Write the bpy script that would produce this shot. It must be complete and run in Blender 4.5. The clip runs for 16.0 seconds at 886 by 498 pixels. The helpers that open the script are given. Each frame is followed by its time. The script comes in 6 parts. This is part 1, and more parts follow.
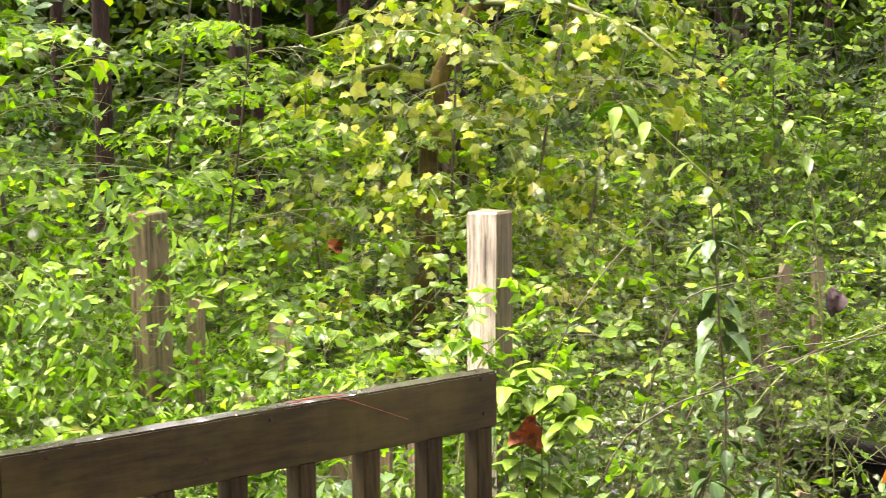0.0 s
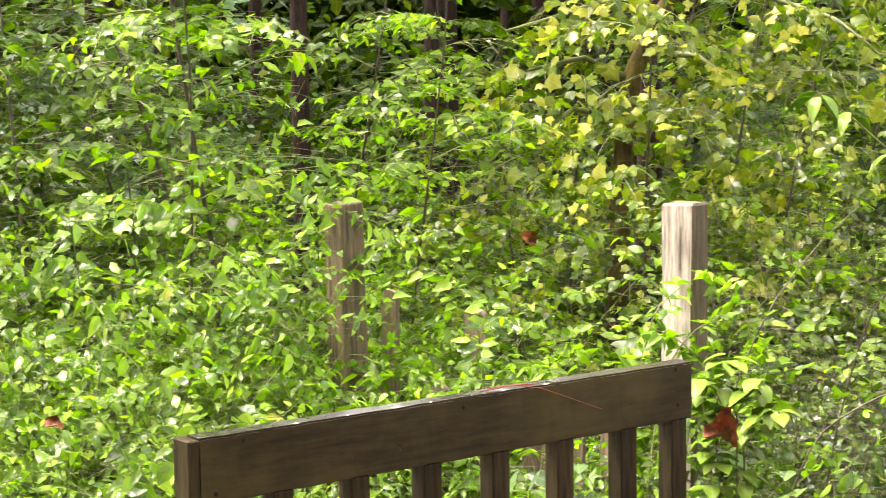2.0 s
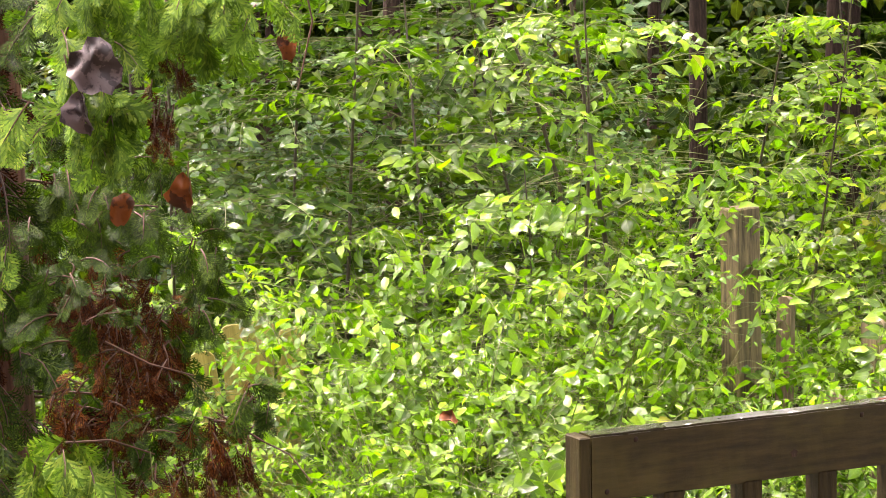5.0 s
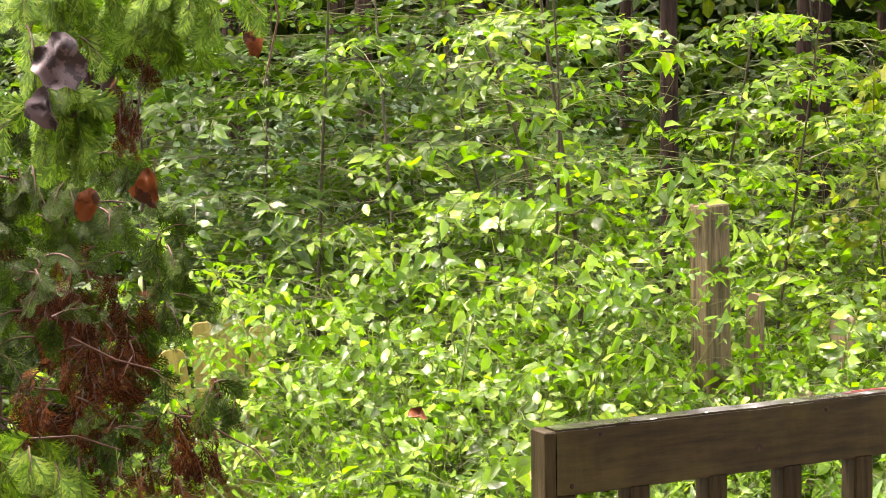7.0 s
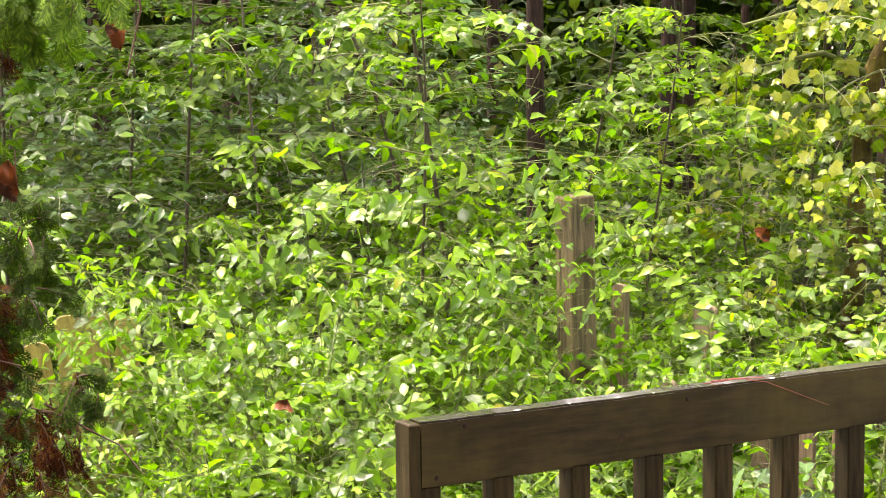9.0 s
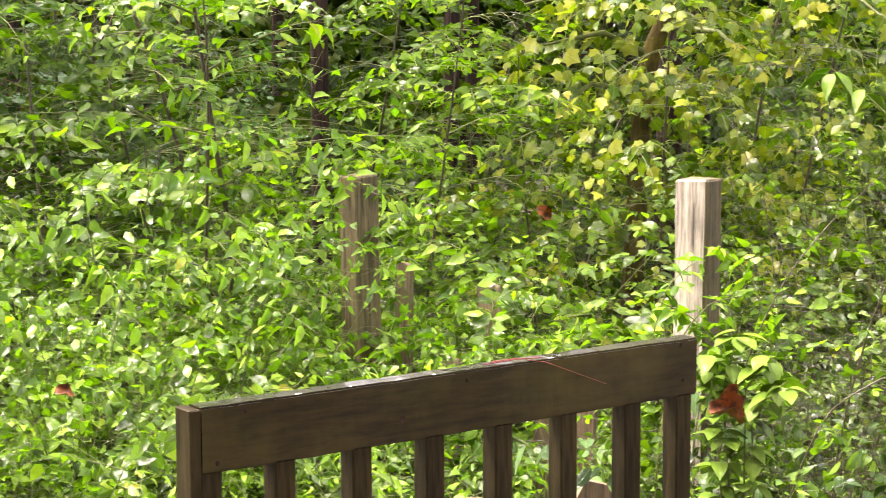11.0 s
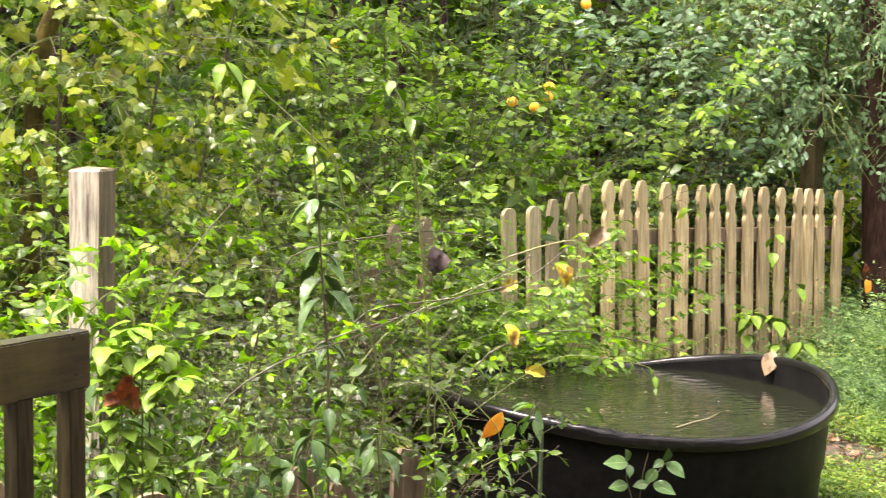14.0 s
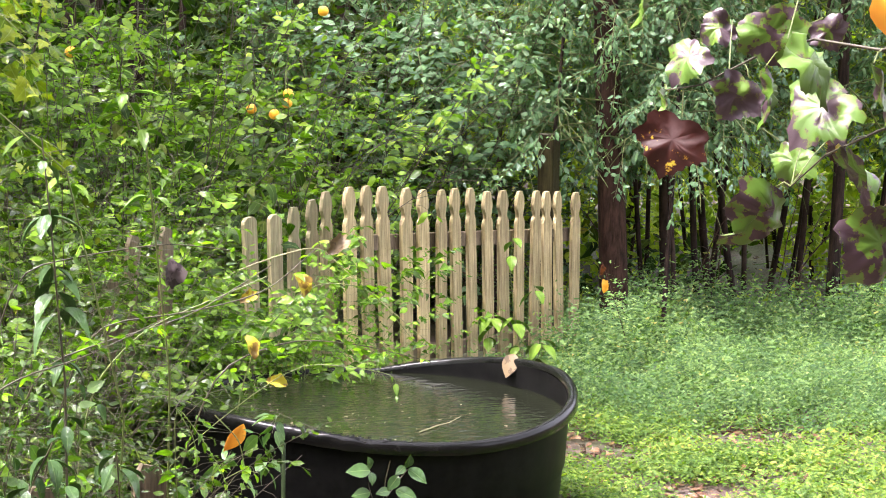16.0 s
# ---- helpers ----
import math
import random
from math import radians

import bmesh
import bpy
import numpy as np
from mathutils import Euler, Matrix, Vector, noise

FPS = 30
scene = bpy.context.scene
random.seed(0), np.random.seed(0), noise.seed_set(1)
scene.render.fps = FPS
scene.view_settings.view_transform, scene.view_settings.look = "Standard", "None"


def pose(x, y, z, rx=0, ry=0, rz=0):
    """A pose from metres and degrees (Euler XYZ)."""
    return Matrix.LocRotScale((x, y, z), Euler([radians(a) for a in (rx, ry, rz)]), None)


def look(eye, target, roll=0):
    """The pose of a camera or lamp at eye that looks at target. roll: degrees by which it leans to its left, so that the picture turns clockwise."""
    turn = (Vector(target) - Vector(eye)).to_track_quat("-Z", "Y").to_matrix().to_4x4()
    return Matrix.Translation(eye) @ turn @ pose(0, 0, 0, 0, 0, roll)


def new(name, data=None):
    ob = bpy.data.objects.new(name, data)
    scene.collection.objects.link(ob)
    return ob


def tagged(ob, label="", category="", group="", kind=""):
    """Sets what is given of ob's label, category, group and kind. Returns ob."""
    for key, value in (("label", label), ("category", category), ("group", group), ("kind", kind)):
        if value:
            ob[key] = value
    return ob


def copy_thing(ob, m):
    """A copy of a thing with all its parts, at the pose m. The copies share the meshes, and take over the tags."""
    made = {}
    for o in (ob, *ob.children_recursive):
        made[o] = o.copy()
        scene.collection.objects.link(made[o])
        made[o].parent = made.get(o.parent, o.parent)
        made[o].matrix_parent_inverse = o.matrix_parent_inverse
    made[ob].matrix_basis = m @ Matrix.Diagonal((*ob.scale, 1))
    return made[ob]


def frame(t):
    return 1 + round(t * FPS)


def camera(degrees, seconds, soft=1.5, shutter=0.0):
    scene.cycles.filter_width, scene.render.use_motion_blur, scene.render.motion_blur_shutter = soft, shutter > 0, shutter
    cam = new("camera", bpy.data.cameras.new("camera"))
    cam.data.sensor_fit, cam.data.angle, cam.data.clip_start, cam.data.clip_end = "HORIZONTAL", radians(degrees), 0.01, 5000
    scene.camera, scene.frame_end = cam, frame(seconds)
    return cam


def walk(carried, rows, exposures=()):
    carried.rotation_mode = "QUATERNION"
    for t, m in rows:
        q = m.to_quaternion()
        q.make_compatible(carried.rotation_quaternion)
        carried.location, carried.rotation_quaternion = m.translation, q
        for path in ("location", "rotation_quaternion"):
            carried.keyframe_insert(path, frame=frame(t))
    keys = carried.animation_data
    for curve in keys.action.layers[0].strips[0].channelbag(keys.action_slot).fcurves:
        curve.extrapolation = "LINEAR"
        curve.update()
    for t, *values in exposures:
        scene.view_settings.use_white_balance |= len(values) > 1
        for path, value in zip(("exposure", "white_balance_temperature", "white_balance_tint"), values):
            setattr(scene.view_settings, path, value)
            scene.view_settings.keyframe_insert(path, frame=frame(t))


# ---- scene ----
cam = camera(25.25, 16.0, soft=0.95, shutter=0.25)

# seconds, x, y, z, heading (clockwise from +y), tilt, roll
PATH = [
    (0, -0.017, -0.004, 1.917, 6.32, -6.49, -0.28),
    (0.5, -0.020, 0.003, 1.914, 4.41, -6.61, 0.05),
    (1, -0.024, -0.002, 1.911, 3.87, -6.47, 0.22),
    (1.5, -0.024, -0.007, 1.909, 2.93, -6.53, -0.16),
    (2, -0.020, -0.002, 1.907, 0.70, -6.60, -0.56),
    (2.5, -0.008, 0.008, 1.897, -2.29, -6.68, -1.00),
    (3, -0.005, 0.011, 1.894, -5.30, -6.82, -1.15),
    (3.5, -0.009, 0.015, 1.893, -7.99, -6.57, -1.21),
    (4, -0.019, 0.006, 1.895, -9.92, -6.36, -1.06),
    (4.2, -0.024, 0.003, 1.895, -10.32, -6.25, -1.04),
    (6.3, -0.019, 0.003, 1.890, -10.86, -6.32, -0.53),
    (6.5, -0.016, 0.002, 1.889, -10.65, -6.32, -0.55),
    (7, -0.011, 0.003, 1.889, -9.98, -6.32, -0.60),
    (7.5, -0.009, 0.007, 1.888, -9.17, -6.29, -0.56),
    (8, -0.003, 0.008, 1.887, -8.24, -6.33, -0.49),
    (8.2, -0.003, 0.007, 1.885, -7.87, -6.33, -0.46),
    (10.3, -0.002, -0.010, 1.908, -2.80, -7.24, -0.16),
    (10.5, 0.004, -0.011, 1.905, -2.19, -7.27, -0.13),
    (11, 0.009, -0.003, 1.905, 0.00, -7.35, 0.03),
    (11.5, 0.009, -0.002, 1.906, 1.94, -7.27, 0.28),
    (12, 0.010, 0.003, 1.907, 3.76, -7.01, 0.47),
    (12.5, 0.006, -0.000, 1.909, 5.46, -6.66, 0.65),
    (13, 0.011, 0.004, 1.904, 8.51, -6.47, 0.98),
    (13.5, 0.024, 0.010, 1.908, 13.85, -6.86, 1.26),
    (14, 0.027, 0.008, 1.910, 17.35, -7.53, 1.25),
    (14.5, 0.035, 0.000, 1.916, 19.82, -7.84, 1.31),
    (15, 0.048, -0.003, 1.921, 22.14, -7.77, 1.44),
    (15.5, 0.044, -0.003, 1.930, 23.98, -7.60, 1.40),
    (16, 0.043, -0.008, 1.931, 24.74, -7.31, 1.04),
]


def aim(x, y, z, heading, tilt, roll):
    h, p = radians(heading), radians(tilt)
    way = Vector((math.sin(h) * math.cos(p), math.cos(h) * math.cos(p), math.sin(p)))
    eye = Vector((x, y, z))
    return look(eye, eye + way, roll)


walk(cam, [(r[0], aim(*r[1:])) for r in PATH], exposures=[(0.0, 3.58, 7250, 27), (2.5, 3.53, 7250, 28), (4.0, 3.61, 7350, 29), (7.0, 3.61, 7400, 30), (8.5, 3.52, 7400, 27), (10.5, 3.47, 7250, 28), (12.5, 3.43, 7100, 30), (14.5, 3.46, 7200, 23), (16.0, 3.4, 6400, 23)])

# ---- light: a bright overcast sky after rain ----
SUN_EL, SUN_AZ = 63.0, 285.0
world = bpy.data.worlds.new("sky")
scene.world = world
world.use_nodes = True
wn = world.node_tree.nodes
wl = world.node_tree.links
sky = wn.new("ShaderNodeTexSky")
sky.sky_type = "NISHITA"
sky.sun_disc = False
sky.sun_elevation = radians(SUN_EL)
sky.sun_rotation = radians(SUN_AZ)
sky.air_density, sky.dust_density, sky.ozone_density = 1.0, 6.0, 1.0
pale = wn.new("ShaderNodeHueSaturation")
pale.inputs["Saturation"].default_value = 0.25
wl.new(sky.outputs[0], pale.inputs["Color"])
wl.new(pale.outputs[0], wn["Background"].inputs["Color"])
wn["Background"].inputs["Strength"].default_value = 0.15
sun = bpy.data.lights.new("sun", "SUN")
sun.energy, sun.angle, sun.color = 1.4, radians(28), (1.0, 0.95, 0.85)
sun_ob = new("sun", sun)
se, sa = radians(SUN_EL), radians(SUN_AZ)
sun_ob.matrix_world = look((math.sin(sa) * math.cos(se) * 30, math.cos(sa) * math.cos(se) * 30, math.sin(se) * 30), (0, 0, 0))


# ---- materials ----
def material(name):
    m = bpy.data.materials.new(name)
    m.use_nodes = True
    n, l = m.node_tree.nodes, m.node_tree.links
    return m, n, l, n["Principled BSDF"]


def ramp(n, stops):
    r = n.new("ShaderNodeValToRGB")
    e = r.color_ramp.elements
    while len(e) < len(stops):
        e.new(0.5)
    for k, (p, c) in zip(e, stops):
        k.position, k.color = p, (*c, 1)
    return r


def noise_node(n, l, scale, detail=4.0, rough=0.6, coords="Object", stretch=None):
    tc = n.new("ShaderNodeTexCoord")
    t = n.new("ShaderNodeTexNoise")
    t.inputs["Scale"].default_value, t.inputs["Detail"].default_value = scale, detail
    t.inputs["Roughness"].default_value = rough
    if stretch:
        mp = n.new("ShaderNodeMapping")
        mp.inputs["Scale"].default_value = stretch
        l.new(tc.outputs[coords], mp.inputs[0])
        l.new(mp.outputs[0], t.inputs["Vector"])
    else:
        l.new(tc.outputs[coords], t.inputs["Vector"])
    return t


def mixed(n, l, kind, fac, a, b):
    m = n.new("ShaderNodeMix")
    m.data_type, m.blend_type = "RGBA", kind
    for sock, v in ((m.inputs[0], fac), (m.inputs[6], a), (m.inputs[7], b)):
        if isinstance(v, (int, float)):
            sock.default_value = v
        elif isinstance(v, tuple):
            sock.default_value = (*v, 1)
        else:
            l.new(v, sock)
    return m.outputs[2]


def ranged(n, l, v, a, b, c, d):
    m = n.new("ShaderNodeMapRange")
    for k, x in zip((1, 2, 3, 4), (a, b, c, d)):
        m.inputs[k].default_value = x
    l.new(v, m.inputs[0])
    return m.outputs[0]


def bumped(n, l, bsdf, height, strength=0.3, dist=0.002):
    b = n.new("ShaderNodeBump")
    b.inputs["Strength"].default_value, b.inputs["Distance"].default_value = strength, dist
    l.new(height, b.inputs["Height"])
    l.new(b.outputs[0], bsdf.inputs["Normal"])
    return b


def leaf_material(name, stops, thin=(0.5, 0.66, 0.05), rough=(0.35, 0.6), vein=0.25, through_light=0.44, gloss=0.05, film=0.85):
    """Wet leaf: colour varies from leaf to leaf and over each blade, pale midrib, side veins in relief."""
    m, n, l, p = material(name)
    geo = n.new("ShaderNodeNewGeometry")
    col = ramp(n, stops)
    info = n.new("ShaderNodeObjectInfo")
    add = n.new("ShaderNodeMath")
    add.operation = "ADD"
    l.new(geo.outputs["Random Per Island"], add.inputs[0])
    l.new(ranged(n, l, info.outputs["Random"], 0, 1, -0.14, 0.0), add.inputs[1])
    patch = noise_node(n, l, 3.2, 2)                     # whole sprigs run darker or fresher
    sprig = n.new("ShaderNodeMath")
    sprig.operation = "ADD"
    l.new(add.outputs[0], sprig.inputs[0])
    l.new(ranged(n, l, patch.outputs[0], 0.3, 0.7, -0.34, 0.14), sprig.inputs[1])
    l.new(sprig.outputs[0], col.inputs[0])
    uv = n.new("ShaderNodeUVMap")
    sep = n.new("ShaderNodeSeparateXYZ")
    l.new(uv.outputs[0], sep.inputs[0])
    ab = n.new("ShaderNodeMath")
    ab.operation = "ABSOLUTE"
    l.new(sep.outputs[0], ab.inputs[0])
    rib = ranged(n, l, ab.outputs[0], 0.0, 0.07, vein, 0.0)
    blot = noise_node(n, l, 26, 3)
    c1 = mixed(n, l, "MULTIPLY", 0.7, col.outputs[0], ranged(n, l, blot.outputs[0], 0.3, 0.7, 0.55, 1.25))
    c2 = mixed(n, l, "MIX", rib, c1, (0.32, 0.42, 0.16))
    l.new(c2, p.inputs["Base Color"])
    wet = noise_node(n, l, 60, 2)
    l.new(ranged(n, l, wet.outputs[0], 0.35, 0.65, rough[0], rough[1]), p.inputs["Roughness"])
    p.inputs["Specular IOR Level"].default_value = gloss
    drip = noise_node(n, l, 42, 3, 0.6)
    l.new(ranged(n, l, drip.outputs[0], 0.49, 0.54, 0.0, film), p.inputs["Coat Weight"])
    p.inputs["Coat Roughness"].default_value = 0.07
    p.inputs["Coat IOR"].default_value = 1.6
    wave = n.new("ShaderNodeMath")
    wave.operation = "MULTIPLY_ADD"
    wave.inputs[1].default_value = 0.55
    l.new(ab.outputs[0], wave.inputs[0])
    l.new(sep.outputs[1], wave.inputs[2])
    sn = n.new("ShaderNodeMath")
    sn.operation = "SINE"
    mul = n.new("ShaderNodeMath")
    mul.operation = "MULTIPLY"
    mul.inputs[1].default_value = -46.0
    l.new(wave.outputs[0], mul.inputs[0])
    l.new(mul.outputs[0], sn.inputs[0])
    bead = noise_node(n, l, 170, 2)
    hgt = n.new("ShaderNodeMath")
    hgt.operation = "MULTIPLY_ADD"
    hgt.inputs[1].default_value = 9.0
    l.new(bead.outputs[0], hgt.inputs[0])
    l.new(sn.outputs[0], hgt.inputs[2])
    bp = bumped(n, l, p, hgt.outputs[0], 0.55, 0.0003)
    swell = noise_node(n, l, 38, 2, 0.5)                 # the water film heaps up between the veins
    wetb = n.new("ShaderNodeBump")
    wetb.inputs["Strength"].default_value, wetb.inputs["Distance"].default_value = 0.9, 0.006
    l.new(swell.outputs[0], wetb.inputs["Height"])
    l.new(bp.outputs[0], wetb.inputs["Normal"])
    l.new(wetb.outputs[0], p.inputs["Coat Normal"])
    tr = n.new("ShaderNodeBsdfTranslucent")
    l.new(mixed(n, l, "MULTIPLY", 1.0, mixed(n, l, "ADD", 1.0, c2, c2), thin), tr.inputs["Color"])
    mx = n.new("ShaderNodeMixShader")
    mx.inputs[0].default_value = through_light
    l.new(p.outputs[0], mx.inputs[1])
    l.new(tr.outputs[0], mx.inputs[2])
    l.new(mx.outputs[0], n["Material Output"].inputs["Surface"])
    return m


def wood_material(name, dark, light, scale=(30, 30, 2.2), rough=(0.35, 0.6), algae=None, depth=0.5, sheen=0.25):
    m, n, l, p = material(name)
    p.inputs["Specular IOR Level"].default_value = sheen
    g = noise_node(n, l, 3.0, 8, 0.65, stretch=scale)
    s = noise_node(n, l, 5.0, 4)
    info = n.new("ShaderNodeObjectInfo")
    c = ramp(n, [(0.36, dark), (0.64, light)])
    l.new(g.outputs[0], c.inputs[0])
    c1 = mixed(n, l, "MULTIPLY", 0.8, c.outputs[0], ranged(n, l, s.outputs[0], 0.3, 0.7, 0.45, 1.25))
    c1 = mixed(n, l, "MULTIPLY", 1.0, c1, ranged(n, l, info.outputs["Random"], 0, 1, 0.72, 1.18))
    if algae:
        a = noise_node(n, l, 2.2, 5, 0.7)
        c1 = mixed(n, l, "MIX", ranged(n, l, a.outputs[0], 0.48, 0.68, 0.0, 0.75), c1, algae)
    l.new(c1, p.inputs["Base Color"])
    l.new(ranged(n, l, s.outputs[0], 0.3, 0.7, rough[0], rough[1]), p.inputs["Roughness"])
    bumped(n, l, p, g.outputs[0], depth, 0.004)
    return m


def plain_material(name, stops, scale=8, rough=0.6, bump=0.3, dist=0.004, metal=0.0, sheen=0.3):
    m, n, l, p = material(name)
    p.inputs["Specular IOR Level"].default_value = sheen
    t = noise_node(n, l, scale, 6, 0.65)
    c = ramp(n, stops)
    l.new(t.outputs[0], c.inputs[0])
    l.new(c.outputs[0], p.inputs["Base Color"])
    p.inputs["Roughness"].default_value = rough
    p.inputs["Metallic"].default_value = metal
    bumped(n, l, p, t.outputs[0], bump, dist)
    return m


M_BRAMBLE = leaf_material("bramble_leaf", [(0.0, (0.03, 0.068, 0.008)), (0.4, (0.082, 0.172, 0.014)), (0.8, (0.155, 0.285, 0.022)), (0.97, (0.2, 0.29, 0.026)), (1.0, (0.26, 0.26, 0.04))])
M_SAPLING = leaf_material("sapling_leaf", [(0.0, (0.0358, 0.084, 0.0067)), (0.5, (0.0952, 0.196, 0.0112)), (0.85, (0.17, 0.285, 0.0157)), (0.96, (0.22, 0.305, 0.0224)), (1.0, (0.24, 0.26, 0.035))], through_light=0.5)
M_YELLOW = leaf_material("yellowing_leaf", [(0.0, (0.044, 0.088, 0.007)), (0.4, (0.125, 0.175, 0.012)), (0.8, (0.2, 0.23, 0.022)), (0.97, (0.27, 0.26, 0.045)), (1.0, (0.26, 0.155, 0.04))], through_light=0.42)
M_CITRUS = leaf_material("bright_rounded_leaf", [(0.0, (0.055, 0.12, 0.014)), (0.5, (0.14, 0.255, 0.032)), (0.9, (0.25, 0.37, 0.055)), (1.0, (0.34, 0.4, 0.08))], film=1.0)
# leaf colour lightened to stand in for sun on the shaded saplings
M_THICKET = leaf_material("sun_toned_sapling_leaf", [(0.0, (0.14, 0.22, 0.025)), (0.5, (0.3, 0.4, 0.04)), (0.9, (0.42, 0.48, 0.06)), (1.0, (0.42, 0.36, 0.06))], through_light=0.5, film=0.4)
M_SMALL = leaf_material("small_leaf", [(0.0, (0.0375, 0.0775, 0.0125)), (0.5, (0.102, 0.194, 0.0213)), (0.85, (0.194, 0.312, 0.0312)), (0.95, (0.275, 0.375, 0.0375)), (1.0, (0.27, 0.3, 0.035))])
M_GREY = leaf_material("grey_green_leaf", [(0.0, (0.0208, 0.048, 0.0176)), (0.5, (0.0496, 0.1, 0.032)), (1.0, (0.096, 0.16, 0.0464))], through_light=0.3, film=0.6)
M_FINE = leaf_material("dim_small_leaf", [(0.0, (0.015, 0.033, 0.006)), (0.5, (0.039, 0.075, 0.0097)), (0.9, (0.0788, 0.131, 0.015)), (1.0, (0.18, 0.165, 0.0225))])
M_LAYER = leaf_material("layered_leaf", [(0.0, (0.026, 0.065, 0.012)), (0.5, (0.066, 0.14, 0.02)), (1.0, (0.13, 0.225, 0.032))], film=1.0)
M_FRESH = leaf_material("fresh_leaf", [(0.0, (0.05, 0.12, 0.014)), (0.5, (0.115, 0.225, 0.024)), (1.0, (0.2, 0.33, 0.04))], film=1.0)
M_DARK = leaf_material("evergreen_leaf", [(0.0, (0.05, 0.11, 0.05)), (0.6, (0.1, 0.19, 0.085)), (1.0, (0.16, 0.26, 0.115))], rough=(0.35, 0.6), through_light=0.3, gloss=0.12, film=1.0, thin=(0.5, 0.66, 0.2))
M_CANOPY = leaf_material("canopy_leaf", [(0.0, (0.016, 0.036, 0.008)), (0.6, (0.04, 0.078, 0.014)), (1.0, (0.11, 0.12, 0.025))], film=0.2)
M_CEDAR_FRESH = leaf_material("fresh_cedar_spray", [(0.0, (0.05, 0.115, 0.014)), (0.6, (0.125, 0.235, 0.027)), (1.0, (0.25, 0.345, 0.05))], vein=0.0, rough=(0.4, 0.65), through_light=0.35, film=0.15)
# older sprays coloured darker to stand in for shade behind the fresh tips
M_CEDAR_SHADE = leaf_material("cedar_spray", [(0.0, (0.013, 0.03, 0.005)), (0.6, (0.036, 0.072, 0.009)), (1.0, (0.085, 0.14, 0.014))], vein=0.0, rough=(0.4, 0.65), through_light=0.35, film=0.15)
M_CEDAR_DRY = leaf_material("dry_cedar", [(0.0, (0.014, 0.005, 0.002)), (0.6, (0.055, 0.018, 0.005)), (1.0, (0.16, 0.062, 0.014))], thin=(0.5, 0.2, 0.08), vein=0.0, rough=(0.6, 0.9), through_light=0.15, gloss=0.05, film=0.0)
M_TRODDEN = leaf_material("trodden_weed", [(0.0, (0.06, 0.115, 0.03)), (0.5, (0.13, 0.21, 0.045)), (0.85, (0.21, 0.28, 0.06)), (1.0, (0.4, 0.32, 0.1))], rough=(0.35, 0.6), vein=0.1, film=0.2)
M_GRASS = leaf_material("grass_blade", [(0.0, (0.06, 0.12, 0.05)), (0.5, (0.14, 0.235, 0.085)), (0.88, (0.23, 0.33, 0.115)), (1.0, (0.36, 0.31, 0.1))], rough=(0.35, 0.6), vein=0.1, film=0.25)
M_LITTER = leaf_material("fallen_leaf", [(0.0, (0.03, 0.014, 0.009)), (0.4, (0.1, 0.048, 0.03)), (0.75, (0.19, 0.11, 0.06)), (0.93, (0.32, 0.23, 0.14)), (1.0, (0.45, 0.32, 0.07))], thin=(0.5, 0.3, 0.1), rough=(0.2, 0.5), through_light=0.1)
M_STEM = plain_material("green_stem", [(0.3, (0.045, 0.065, 0.014)), (0.7, (0.1, 0.12, 0.03))], 30, 0.5)
M_PALE_STEM = plain_material("pale_dry_stem", [(0.3, (0.14, 0.13, 0.06)), (0.7, (0.26, 0.24, 0.12))], 30, 0.5)
M_TWIG = plain_material("brown_twig", [(0.3, (0.016, 0.013, 0.008)), (0.7, (0.05, 0.042, 0.02))], 30, 0.55)
M_BARK = wood_material("wet_bark", (0.012, 0.008, 0.006), (0.05, 0.032, 0.024), scale=(14, 14, 2.5), rough=(0.6, 0.9), depth=0.9, sheen=0.1)
M_BARK_RED = wood_material("cedar_bark", (0.05, 0.02, 0.012), (0.16, 0.075, 0.045), scale=(26, 26, 1.6), rough=(0.6, 0.9), depth=0.9)
M_LICHEN = wood_material("lichen_bark", (0.02, 0.014, 0.006), (0.09, 0.07, 0.02), scale=(14, 14, 3), rough=(0.6, 0.9), algae=(0.2, 0.17, 0.03), depth=0.8, sheen=0.1)
M_BARK_BROWN = wood_material("red_brown_bark", (0.014, 0.0075, 0.005), (0.052, 0.027, 0.019), scale=(16, 16, 3), rough=(0.6, 0.9), depth=0.9, sheen=0.1)
M_DEADWOOD = plain_material("dead_twig_wood", [(0.3, (0.02, 0.01, 0.006)), (0.7, (0.075, 0.035, 0.02))], 30, 0.7)
M_STAKE = plain_material("dark_green_stake", [(0.3, (0.006, 0.012, 0.004)), (0.7, (0.016, 0.026, 0.008))], 40, 0.6, sheen=0.05)
M_RAIL = wood_material("stained_wet_wood", (0.0098, 0.0072, 0.002), (0.038, 0.0292, 0.0085), scale=(2.6, 22, 22), rough=(0.25, 0.45), algae=(0.05, 0.046, 0.01), depth=0.2, sheen=0.2)
M_RAIL_TOP = wood_material("soaked_rail_top", (0.006, 0.005, 0.004), (0.035, 0.03, 0.024), scale=(1.2, 30, 30), rough=(0.2, 0.4), depth=0.3, sheen=0.5)
M_RAIL_TOP.node_tree.nodes["Principled BSDF"].inputs["Coat Weight"].default_value = 1.0
M_RAIL_TOP.node_tree.nodes["Principled BSDF"].inputs["Coat Roughness"].default_value = 0.1
M_BALUSTER = wood_material("stained_baluster_wood", (0.006, 0.005, 0.002), (0.032, 0.025, 0.01), scale=(26, 26, 2.5), rough=(0.3, 0.55), algae=(0.04, 0.038, 0.014), depth=0.4, sheen=0.1)
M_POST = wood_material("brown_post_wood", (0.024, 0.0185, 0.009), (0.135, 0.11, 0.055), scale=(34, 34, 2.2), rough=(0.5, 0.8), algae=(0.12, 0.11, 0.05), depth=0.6)
